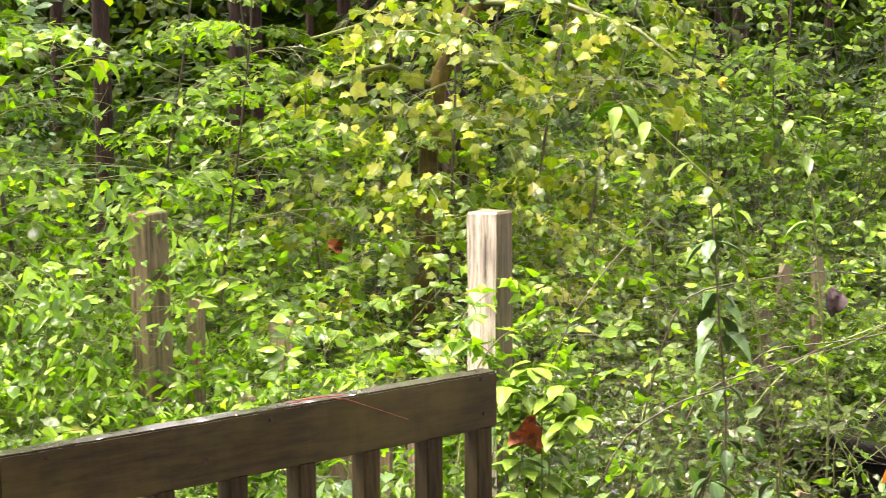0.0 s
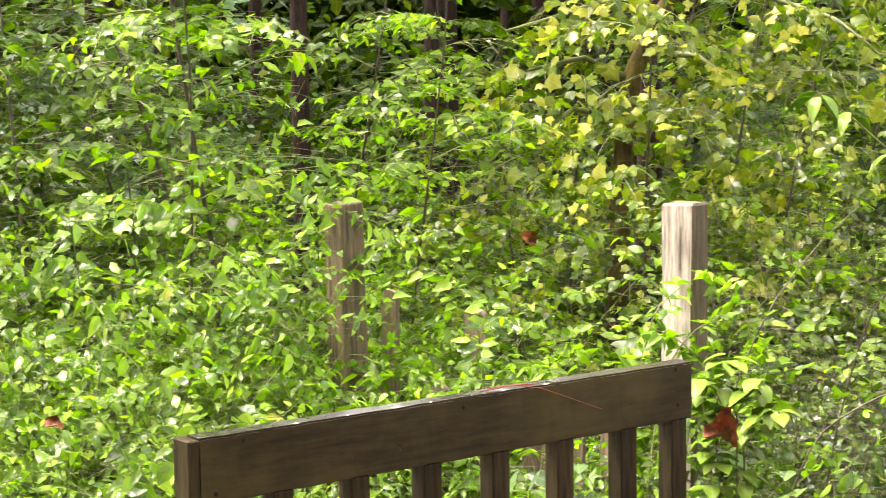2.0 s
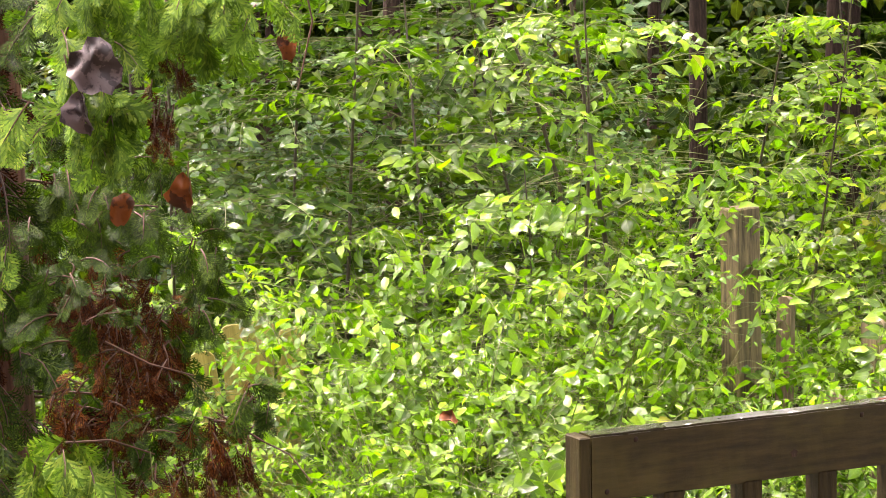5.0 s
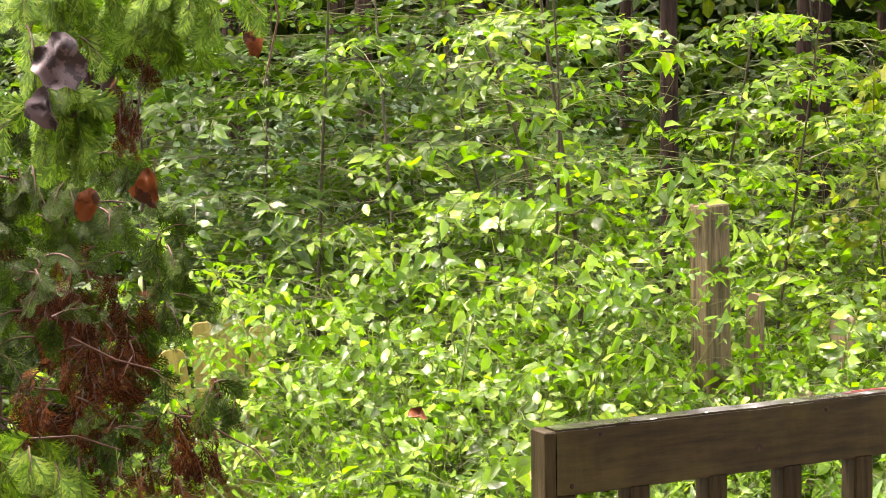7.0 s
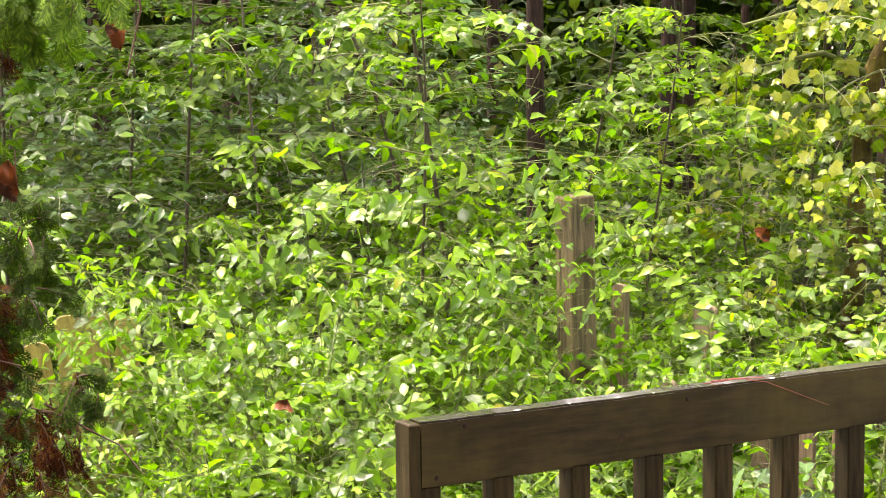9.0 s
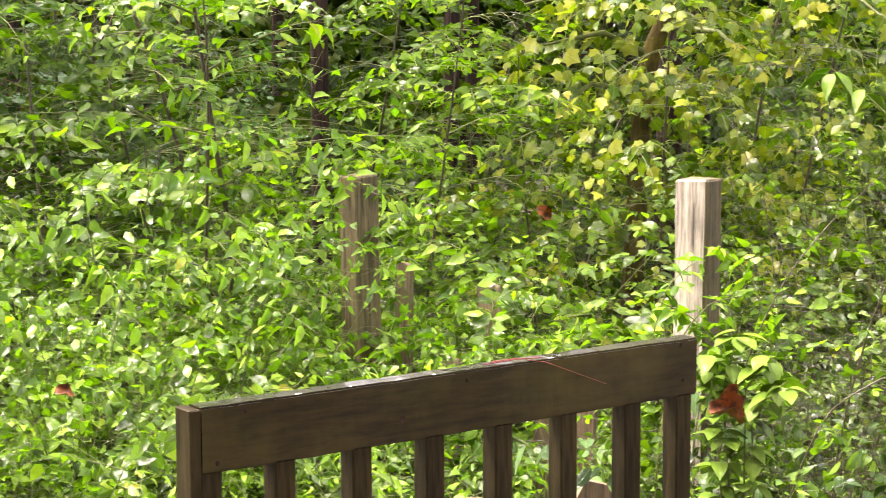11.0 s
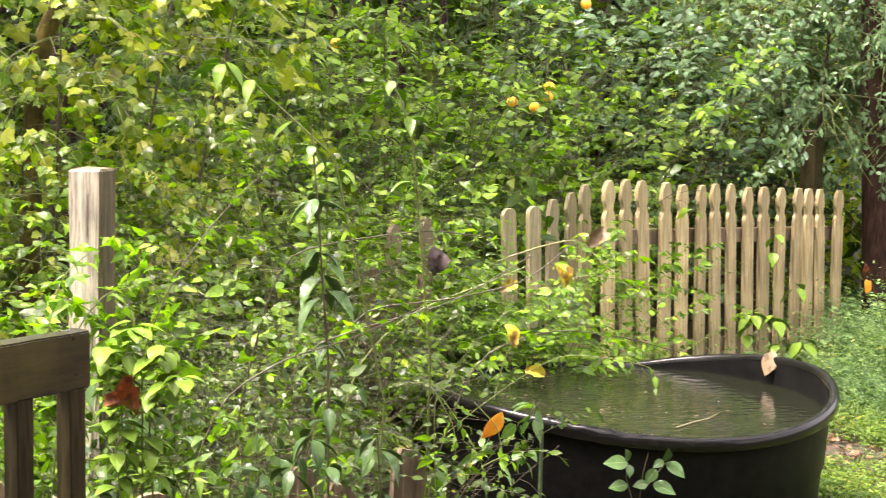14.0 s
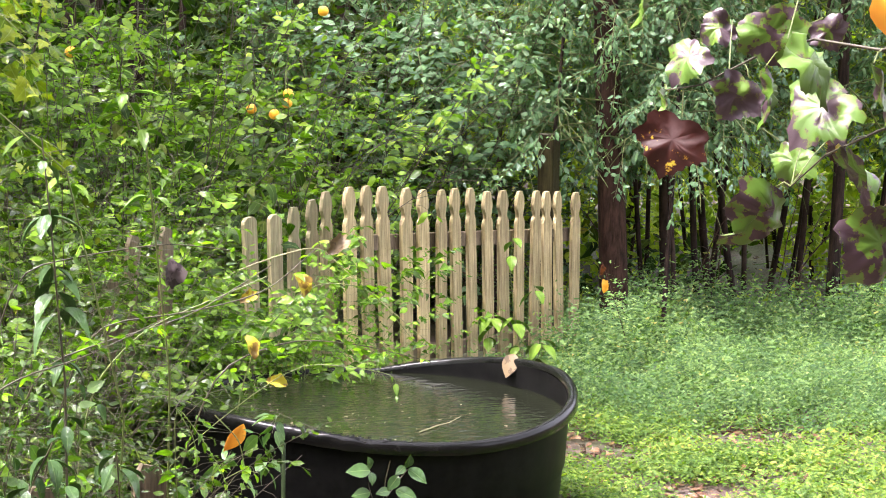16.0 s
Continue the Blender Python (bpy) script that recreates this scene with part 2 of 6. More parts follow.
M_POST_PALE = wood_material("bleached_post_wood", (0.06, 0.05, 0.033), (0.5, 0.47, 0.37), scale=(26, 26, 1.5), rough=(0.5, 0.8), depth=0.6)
M_PICKET = wood_material("weathered_picket_wood", (0.2, 0.15, 0.07), (0.5, 0.4, 0.22), scale=(30, 30, 1.6), rough=(0.45, 0.7), algae=(0.2, 0.19, 0.09), depth=0.5)
M_PICKET_MOSS = wood_material("mossy_picket_wood", (0.13, 0.11, 0.06), (0.32, 0.27, 0.16), scale=(30, 30, 1.6), rough=(0.5, 0.8), algae=(0.15, 0.17, 0.07), depth=0.6)
M_PICKET_OLD = wood_material("old_picket_wood", (0.045, 0.032, 0.02), (0.17, 0.125, 0.08), scale=(30, 30, 1.8), rough=(0.5, 0.8), algae=(0.13, 0.13, 0.06), depth=0.6)
M_PICKET_YELLOW = wood_material("algae_yellow_wood", (0.2, 0.17, 0.04), (0.42, 0.36, 0.1), scale=(20, 20, 2), rough=(0.5, 0.8), depth=0.3)
M_DECK = wood_material("deck_boards", (0.06, 0.045, 0.03), (0.16, 0.12, 0.085), scale=(3, 26, 26), rough=(0.3, 0.6))
M_PLASTIC = plain_material("black_plastic", [(0.35, (0.0025, 0.0025, 0.0025)), (0.7, (0.007, 0.007, 0.0065))], 22, 0.45, 0.12, 0.002, sheen=0.05)
M_RIM = plain_material("wet_black_rim", [(0.35, (0.002, 0.002, 0.002)), (0.7, (0.006, 0.006, 0.0055))], 30, 0.16, 0.1, 0.001, sheen=0.18)
M_SIDING = plain_material("painted_siding", [(0.3, (0.13, 0.11, 0.09)), (0.7, (0.17, 0.15, 0.125))], 6, 0.55, 0.1)
M_NAIL = plain_material("rusty_nail", [(0.3, (0.008, 0.005, 0.004)), (0.7, (0.025, 0.015, 0.01))], 60, 0.6, sheen=0.1)
M_FRUIT = plain_material("orange_rind", [(0.3, (0.7, 0.33, 0.02)), (0.7, (0.85, 0.45, 0.03))], 40, 0.35, 0.4, 0.001)
M_BIRD_WHITE = plain_material("water_bead", [(0.3, (0.6, 0.62, 0.62)), (0.7, (0.8, 0.8, 0.8))], 40, 0.1)


def ground_material():
    m, n, l, p = material("forest_floor")
    a = noise_node(n, l, 1.1, 6)
    b = noise_node(n, l, 22, 5, 0.7)
    c = ramp(n, [(0.3, (0.016, 0.01, 0.007)), (0.5, (0.036, 0.02, 0.014)), (0.7, (0.08, 0.046, 0.03))])
    l.new(b.outputs[0], c.inputs[0])
    c1 = mixed(n, l, "MIX", ranged(n, l, a.outputs[0], 0.42, 0.6, 0.0, 0.7), c.outputs[0], (0.03, 0.045, 0.014))
    l.new(c1, p.inputs["Base Color"])
    p.inputs["Roughness"].default_value = 0.7
    bumped(n, l, p, b.outputs[0], 0.7, 0.02)
    return m


M_GROUND = ground_material()


def water_material():
    m, n, l, p = material("dark_pond_water")
    p.inputs["Base Color"].default_value = (0.006, 0.007, 0.004, 1)
    p.inputs["Roughness"].default_value = 0.05
    p.inputs["IOR"].default_value = 1.33
    r = noise_node(n, l, 13, 2, 0.45, stretch=(1.0, 2.6, 1.0))
    bumped(n, l, p, r.outputs[0], 0.45, 0.007)
    return m


M_WATER = water_material()


def blotched_leaf(name, green, stain, edge, cut, film=0.3):
    """Maple leaf in autumn: green blade with purple-brown stains."""
    m, n, l, p = material(name)
    t = noise_node(n, l, 34, 5, 0.6)
    c = ramp(n, [(0.0, stain), (cut, stain), (cut + 0.02, edge), (cut + 0.05, green)])
    l.new(t.outputs[0], c.inputs[0])
    uv = n.new("ShaderNodeUVMap")
    w = n.new("ShaderNodeTexNoise")
    w.inputs["Scale"].default_value = 5
    l.new(uv.outputs[0], w.inputs["Vector"])
    l.new(c.outputs[0], p.inputs["Base Color"])
    l.new(ranged(n, l, w.outputs[0], 0.35, 0.65, 0.32, 0.6), p.inputs["Roughness"])
    bumped(n, l, p, w.outputs[0], 0.12, 0.004)
    p.inputs["Coat Weight"].default_value = film
    p.inputs["Specular IOR Level"].default_value = 0.2 + film
    p.inputs["Coat Roughness"].default_value = 0.22
    ripple = noise_node(n, l, 45, 3, 0.5)
    wetb = n.new("ShaderNodeBump")
    wetb.inputs["Strength"].default_value, wetb.inputs["Distance"].default_value = 0.8, 0.006
    l.new(ripple.outputs[0], wetb.inputs["Height"])
    l.new(wetb.outputs[0], p.inputs["Coat Normal"])
    tr = n.new("ShaderNodeBsdfTranslucent")
    l.new(c.outputs[0], tr.inputs["Color"])
    mx = n.new("ShaderNodeMixShader")
    mx.inputs[0].default_value = 0.2
    l.new(p.outputs[0], mx.inputs[1])
    l.new(tr.outputs[0], mx.inputs[2])
    l.new(mx.outputs[0], n["Material Output"].inputs["Surface"])
    return m


M_MAPLE = blotched_leaf("stained_maple_leaf", (0.06, 0.125, 0.011), (0.036, 0.019, 0.025), (0.075, 0.09, 0.01), 0.46, film=0.15)
M_MAPLE_GREEN = blotched_leaf("green_maple_leaf", (0.065, 0.13, 0.011), (0.04, 0.026, 0.028), (0.085, 0.1, 0.014), 0.38, film=0.15)
M_PURPLE = blotched_leaf("purple_maple_leaf", (0.08, 0.15, 0.014), (0.045, 0.026, 0.034), (0.07, 0.06, 0.02), 0.53, film=0.2)
M_MAROON = blotched_leaf("maroon_leaf", (0.3, 0.26, 0.02), (0.026, 0.005, 0.003), (0.2, 0.1, 0.01), 0.58, film=0.05)
M_RUST = blotched_leaf("rust_dead_leaf", (0.13, 0.037, 0.006), (0.035, 0.011, 0.003), (0.07, 0.02, 0.004), 0.46, film=0.05)
M_GREYLEAF = blotched_leaf("grey_dead_leaf", (0.085, 0.066, 0.067), (0.028, 0.021, 0.022), (0.058, 0.044, 0.046), 0.48, film=0.05)
M_ORANGE_LEAF = blotched_leaf("orange_dead_leaf", (0.75, 0.36, 0.03), (0.55, 0.22, 0.02), (0.7, 0.3, 0.02), 0.35)
M_TAN_LEAF = blotched_leaf("tan_dead_leaf", (0.14, 0.098, 0.048), (0.07, 0.045, 0.02), (0.1, 0.068, 0.032), 0.42, film=0.05)
M_LIME = leaf_material("lime_leaf", [(0.0, (0.06, 0.13, 0.015)), (1.0, (0.15, 0.25, 0.025))], through_light=0.35, film=0.4)
M_GOLD_LEAF = blotched_leaf("yellow_dead_leaf", (0.36, 0.32, 0.025), (0.16, 0.1, 0.02), (0.28, 0.2, 0.02), 0.45, film=0.1)
M_NEEDLE = plain_material("red_pine_needle", [(0.3, (0.1, 0.022, 0.014)), (0.7, (0.18, 0.05, 0.03))], 30, 0.4)


# ---- building blocks ----
def mesh_object(name, verts, tris, mat, parent=None, uv=None, smooth=False):
    """One mesh object from arrays of corners and triangles."""
    verts, tris = np.asarray(verts, np.float32), np.asarray(tris, np.int32)
    me = bpy.data.meshes.new(name)
    me.vertices.add(len(verts))
    me.vertices.foreach_set("co", verts.ravel())
    me.loops.add(tris.size)
    me.loops.foreach_set("vertex_index", tris.ravel())
    me.polygons.add(len(tris))
    me.polygons.foreach_set("loop_start", np.arange(0, tris.size, 3, dtype=np.int32))
    if uv is not None:
        me.uv_layers.new(name="UVMap").data.foreach_set("uv", np.asarray(uv, np.float32)[tris.ravel()].ravel())
    me.update(calc_edges=True)
    if smooth:
        me.polygons.foreach_set("use_smooth", np.ones(len(tris), bool))
    me.materials.append(mat)
    ob = new(name, me)
    if parent is not None:
        ob.parent = parent
    return ob


def part(name, bm, mat, parent=None, label="", smooth=False):
    me = bpy.data.meshes.new(name)
    bm.to_mesh(me)
    bm.free()
    me.materials.append(mat)
    if smooth:
        for f in me.polygons:
            f.use_smooth = True
    ob = new(name, me)
    if parent is not None:
        ob.parent = parent
    if label:
        tagged(ob, label=label)
    return ob


def thing(name, m, label, category, group="", kind=""):
    ob = new(name)
    ob.matrix_basis = m
    return tagged(ob, label, category, group, kind)


def board(sx, sy, sz, bevel=0.003, wobble=0.0, rng=random):
    """A board from z=0 up to sz, bevelled, with slightly worn corners."""
    bm = bmesh.new()
    bmesh.ops.create_cube(bm, size=1)
    for v in bm.verts:
        v.co = Vector((v.co.x * sx, v.co.y * sy, (v.co.z + 0.5) * sz))
    bmesh.ops.bevel(bm, geom=bm.edges[:], offset=bevel, segments=1, affect="EDGES")
    if wobble:
        for v in bm.verts:
            v.co += Vector((rng.uniform(-1, 1), rng.uniform(-1, 1), rng.uniform(-1, 1))) * wobble
    return bm


class Tubes:
    """Gathers tapered tubes into one mesh."""

    def __init__(self):
        self.v, self.f, self.n = [], [], 0

    def add(self, pts, r0, r1, sides=4):
        pts = np.asarray(pts, float)
        k = len(pts)
        d = np.gradient(pts, axis=0)
        d /= np.linalg.norm(d, axis=1)[:, None] + 1e-9
        ref = np.array([0.0, 0.0, 1.0]) if abs(d[0][2]) < 0.8 else np.array([1.0, 0.0, 0.0])
        a = np.cross(d, ref)
        a /= np.linalg.norm(a, axis=1)[:, None] + 1e-9
        b = np.cross(d, a)
        ang = np.arange(sides) * 2 * math.pi / sides
        r = np.linspace(r0, r1, k)[:, None, None]
        ring = pts[:, None, :] + r * (np.cos(ang)[None, :, None] * a[:, None, :] + np.sin(ang)[None, :, None] * b[:, None, :])
        self.v.append(ring.reshape(-1, 3))
        i = np.arange(k - 1)[:, None] * sides
        j = np.arange(sides)[None, :]
        p, q = i + j, i + (j + 1) % sides
        t = np.stack([np.stack([p, q, q + sides], -1), np.stack([p, q + sides, p + sides], -1)], 2).reshape(-1, 3)
        self.f.append(t + self.n)
        self.n += k * sides

    def scale(self, k):
        self.v = [a * k for a in self.v]

    def build(self, name, mat, parent=None, smooth=True):
        return mesh_object(name, np.concatenate(self.v), np.concatenate(self.f), mat, parent, smooth=smooth)


# leaf blades: x across, y from stalk (0) to tip (1), z up
def blade(levels, fold=0.12, droop=0.12, teeth=0.0):
    """A folded, drooping blade; levels: (place along, half width)."""
    v, uv, t = [(0, 0, 0)], [(0, 0)], []
    for i, (y, w) in enumerate(levels):
        z = -droop * y * y
        w2 = w * (1 + teeth * (-1) ** i)
        v += [(-w2, y, z + fold * w), (0, y, z), (w2, y, z + fold * w)]
        uv += [(-1, y), (0, y), (1, y)]
    v.append((0, 1, -droop))
    uv.append((0, 1))
    t += [(0, 2, 1), (0, 3, 2)]
    for i in range(len(levels) - 1):
        a = 1 + 3 * i
        t += [(a, a + 1, a + 4), (a, a + 4, a + 3), (a + 1, a + 2, a + 5), (a + 1, a + 5, a + 4)]
    a, e = 1 + 3 * (len(levels) - 1), len(v) - 1
    t += [(a, a + 1, e), (a + 1, a + 2, e)]
    return np.array(v, float), np.array(t), np.array(uv, float)


def lobed(points, droop=0.15, fold=0.06):
    """A lobed blade from one half of its outline, as a fan round a point on the midrib."""
    half = list(points)
    out = half + [(-x, y) for x, y in reversed(half) if x > 0.001]
    v = [(0, 0.35, 0)] + [(x, y, -droop * (x * x + (y - 0.35) ** 2) * 1.6 + fold * abs(x)) for x, y in out]
    k = len(out)
    t = [(0, 1 + i, 1 + (i + 1) % k) for i in range(k)]
    uv = [(0, 0.35)] + [(x * 2, y) for x, y in out]
    return np.array(v, float), np.array(t), np.array(uv, float)


OVATE = blade([(0.16, 0.19), (0.42, 0.26), (0.72, 0.16)], fold=0.4, droop=0.35)
OVATE_LEAN = blade([(0.22, 0.27), (0.58, 0.23)], fold=0.4, droop=0.35)


def oval(w, droop):
    """A light oval blade of four faces, arched along its length."""
    v = [(0, 0, 0), (-w * 0.9, 0.26, 0.04), (w, 0.3, -0.02), (-w, 0.66, -0.02 - droop * 0.45), (w * 0.85, 0.7, 0.05 - droop * 0.4), (0.03, 1, -droop)]
    return np.array(v, float), np.array([(0, 2, 1), (1, 2, 4), (1, 4, 3), (3, 4, 5)]), np.array([(0, 0), (-1, 0.26), (1, 0.3), (-1, 0.66), (1, 0.7), (0, 1)], float)


SIMPLE = oval(0.24, 0.3)
WEED_LEAF = oval(0.17, 0.3)
NARROW = blade([(0.25, 0.13), (0.6, 0.13)], fold=0.2, droop=0.2)
TINY = blade([(0.3, 0.25), (0.68, 0.24)], fold=0.15, droop=0.08)
MAPLE5 = lobed([(0, 0), (0.2, 0.02), (0.46, 0.14), (0.37, 0.3), (0.5, 0.56), (0.27, 0.62), (0, 1.0)], droop=0.3, fold=0.16)
TRILOBE = lobed([(0, 0), (0.16, 0.06), (0.24, 0.3), (0.5, 0.5), (0.25, 0.62), (0.15, 0.82), (0, 1.0)], droop=0.3, fold=0.16)
CROWN_LEAF = (np.array([(0, 0, 0), (-0.32, 0.45, 0.06), (0.32, 0.5, 0.0), (0, 1, -0.25)]), np.array([(0, 2, 1), (1, 2, 3)]), np.array([(0, 0), (-1, 0.45), (1, 0.5), (0, 1)], float))
GRASS_LEAF = (np.array([(0, 0, 0), (-0.15, 0.45, 0.06), (0.15, 0.5, 0.0), (0, 1, -0.25)]), np.array([(0, 2, 1), (1, 2, 3)]), np.array([(0, 0), (-1, 0.45), (1, 0.5), (0, 1)], float))


def ragged(seed, wide=0.36):
    """A withered blade: uneven outline, rolled along its midrib and crumpled."""
    rng = random.Random(seed)
    k = 18
    out = []
    for i in range(k):
        a = 2 * math.pi * i / k
        r = 1 + 0.16 * rng.uniform(-1, 1) + (0.12 if i == 0 else 0)
        out.append((math.sin(a) * wide * r * (1 + 0.25 * math.cos(a)), 0.5 - 0.5 * math.cos(a) * r))
    v, uv = [(0, 0.5, 0)], [(0, 0.5)]
    roll = rng.uniform(0.5, 1.1)
    for f in (0.35, 0.7, 1.0):
        for x, y in out:
            px, py = x * f, 0.5 + (y - 0.5) * f
            z = roll * px * px / wide - 0.35 * (py - 0.4) ** 2 + 0.13 * noise.noise(Vector((px * 4, py * 4, seed))) + 0.05 * noise.noise(Vector((px * 13, py * 13, seed)))
            v.append((px, py, z))
            uv.append((px * 2, py))
    t = [(0, 1 + i, 1 + (i + 1) % k) for i in range(k)]
    for q in range(2):
        for i in range(k):
            p, w = 1 + q * k + i, 1 + q * k + (i + 1) % k
            t += [(p, p + k, w + k), (p, w + k, w)]
    return np.array(v, float), np.array(t), np.array(uv, float)


def cedar_spray(wide=1.0):
    """A flat feather of fine scale-leaf shoots."""
    v, t, uv = [], [], []

    def shoot(x, y, dx, dy, ln, w):
        i = len(v)
        px, py = -dy * w * wide, dx * w * wide
        v.extend([(x - px, y - py, 0), (x + px, y + py, 0), (x + dx * ln * 0.7 + px * 0.8, y + dy * ln * 0.7 + py * 0.8, 0.02), (x + dx * ln, y + dy * ln, 0)])
        t.extend([(i, i + 1, i + 2), (i, i + 2, i + 3)])
        uv.extend([(-1, 0), (1, 0), (1, 1), (0, 1)])

    shoot(0, 0, 0, 1, 1.0, 0.022)
    for k in range(6):
        y = 0.05 + k * 0.14
        ln = 0.5 * math.sin(math.pi * (0.3 + 0.65 * (k + 0.5) / 6))
        for s in (-1, 1):
            c, q = math.cos(radians(54)), math.sin(radians(54))
            shoot(0, y, s * c, q, ln, 0.022)
            shoot(s * c * ln * 0.4, y + q * ln * 0.4, s * math.cos(radians(84)), math.sin(radians(84)), ln * 0.5, 0.021)
            shoot(s * c * ln * 0.55, y + q * ln * 0.55, s * math.cos(radians(24)), math.sin(radians(24)), ln * 0.42, 0.021)
    return np.array(v, float), np.array(t), np.array(uv, float)


FRESH_SPRAY = cedar_spray(1.7)
SPRAY = cedar_spray(1.15)
DRY_SPRAY = cedar_spray(1.0)


class Leaves:
    """Gathers leaves (place, way, upper side, length) into one mesh."""

    def __init__(self, seed):
        self.p, self.d, self.n, self.s = [], [], [], []
        self.rng = random.Random(seed)

    def add(self, p, d, n, s):
        self.p.append(tuple(p))
        self.d.append(tuple(d))
        self.n.append(tuple(n))
        self.s.append(s)

    def fit(self, height):
        """The factor that brings the top of the foliage to this height; scales the places."""
        p = np.array(self.p)
        k = height / np.percentile(p[:, 2], 98)
        self.p = [tuple(a) for a in p * k]
        return k

    def thin(self, scale, cut):
        """Drops whole patches, so that the foliage stands in sprays with hollows between."""
        keep = [i for i, p in enumerate(self.p) if noise.noise(Vector(p) * scale) > cut]
        self.p, self.d, self.n, self.s = ([a[i] for i in keep] for a in (self.p, self.d, self.n, self.s))

    def build(self, name, shape, mat, parent=None, smooth=False):
        v, t, uv = shape
        p, d, n, s = (np.array(a, float) for a in (self.p, self.d, self.n, self.s))
        d /= np.linalg.norm(d, axis=1)[:, None] + 1e-9
        x = np.cross(d, n)
        x /= np.linalg.norm(x, axis=1)[:, None] + 1e-9
        n = np.cross(x, d)
        rs = np.random.RandomState(len(p))
        wid = rs.uniform(0.8, 1.2, len(p))[:, None, None]
        curl = rs.uniform(-0.6, 1.8, len(p))[:, None, None]
        vv = v[None] * s[:, None, None]
        V = p[:, None] + vv[..., :1] * wid * x[:, None] + vv[..., 1:2] * d[:, None] + vv[..., 2:3] * curl * n[:, None]
        T = t[None] + (np.arange(len(p)) * len(v))[:, None, None]
        ob = mesh_object(name, V.reshape(-1, 3), T.reshape(-1, 3), mat, parent, uv=np.tile(uv, (len(p), 1)), smooth=True)
        return tagged(ob, kind="stuff")


def arc(p, way, length, sag, k, rng, jitter=0.04):
    """A twig: starts at p along way, sags under its weight."""
    p, way = np.array(p, float), np.array(way, float)
    way /= np.linalg.norm(way) + 1e-9
    out = [p]
    step = length / (k - 1)
    for i in range(k - 1):
        way = way + np.array([rng.uniform(-1, 1), rng.uniform(-1, 1), rng.uniform(-0.6, 0.6)]) * jitter * 2 + np.array([0, 0, -sag / (k - 1)])
        way /= np.linalg.norm(way)
        out.append(out[-1] + way * step)
    return np.array(out)


def leafy(lv, pts, gap, size, rng, start=0.1, leaflets=1, lift=0.25, turn=0.9, wild=0.35, face=0.75):
    """Leaves in two ranks along a twig."""
    seg = np.linalg.norm(np.diff(pts, axis=0), axis=1)
    total = seg.sum()
    cum = np.concatenate([[0], np.cumsum(seg)])
    s, side = total * start, rng.choice((-1, 1))
    while s <= total:
        i = min(np.searchsorted(cum, s, side="right") - 1, len(seg) - 1)
        f = (s - cum[i]) / seg[i]
        p = pts[i] * (1 - f) + pts[i + 1] * f
        along = (pts[i + 1] - pts[i]) / seg[i]
        across = np.cross(along, (0, 0, 1))
        across /= np.linalg.norm(across) + 1e-6
        out = math.hypot(p[0], p[1]) + 1e-6              # blades turn their faces to the open side of the plant
        z = np.array([rng.gauss(0, wild) + face * p[0] / out, rng.gauss(0, wild) + face * p[1] / out, 1.0])
        sz = size * rng.uniform(0.55, 1.4) * (1.0 if s < total * 0.8 else 0.8)
        d = along * (1 - turn * 0.55) + across * side * turn + np.array([0, 0, lift * rng.uniform(-2.0, 0.9)])
        if leaflets == 1:
            lv.add(p + d * 0.006, d, z, sz)
        else:
            q = p + d / np.linalg.norm(d) * sz * 0.55
            lv.add(q, d, z, sz * 1.05)
            o = np.cross(d, z)
            o /= np.linalg.norm(o) + 1e-6
            for k in range(leaflets // 2):
                b = q - d / np.linalg.norm(d) * sz * 0.3 * k
                for w in (-1, 1):
                    lv.add(b, d * 0.45 + o * w * 0.9 + np.array([0, 0, rng.uniform(-0.3, 0.1)]), z + np.array([rng.uniform(-0.2, 0.2), rng.uniform(-0.2, 0.2), 0]), sz * 0.85)
        side = -side
        s += gap * rng.uniform(0.7, 1.3)


def shrub(name, seed, height, spread, canes, twigs, leaf, shape, mat, label, category, group, gap=0.05, twig_len=0.35, leaflets=1,
          sag=0.9, lean=0.6, stem=0.006, stem_mat=None, lift=0.25, wild=0.35, low=0.2, upright=0.35, gaps=-0.1):
    """A many-stemmed shrub: arching canes, side twigs, leaves in ranks along them."""
    rng = random.Random(seed)
    root = thing(name, Matrix(), label, category, group)
    tb, lv = Tubes(), Leaves(seed)
    for c in range(canes):
        a = (c + rng.uniform(-0.4, 0.4)) * 2 * math.pi / canes
        out = lean * rng.uniform(0.2, 1.1)
        base = np.array([math.cos(a), math.sin(a), 0]) * spread * rng.uniform(0.0, 0.35)
        way = np.array([math.cos(a) * out, math.sin(a) * out, 1.0])
        ln = height * rng.uniform(0.7, 1.15)
        pts = arc(base, way, ln, sag * rng.uniform(0.3, 1.0), 9, rng, 0.03)
        tb.add(pts, stem * 0.45, stem * 0.15, 3)
        for k in range(twigs):
            f = low + (1 - low) * (k + rng.random()) / twigs
            i = min(int(f * 8), 7)
            g = f * 8 - i
            p = pts[i] * (1 - g) + pts[i + 1] * g
            b = rng.uniform(0, 2 * math.pi)
            w = np.array([math.cos(b), math.sin(b), upright + rng.uniform(-0.3, 0.4)])
            tp = arc(p, w, twig_len * rng.uniform(0.6, 1.3) * (1.15 - 0.5 * f), sag * 0.5, 3, rng, 0.06)
            tb.add(tp, stem * 0.15, stem * 0.08, 3)
            leafy(lv, tp, gap, leaf, rng, leaflets=leaflets, lift=lift, wild=wild)
        leafy(lv, pts[5:], gap, leaf, rng, leaflets=leaflets, lift=lift, wild=wild)
    tb.scale(lv.fit(height))
    lv.thin(5.5, gaps)
    tagged(tb.build("branchwork", stem_mat or M_STEM, root), kind="stuff")
    lv.build("foliage", shape, mat, root)
    return root


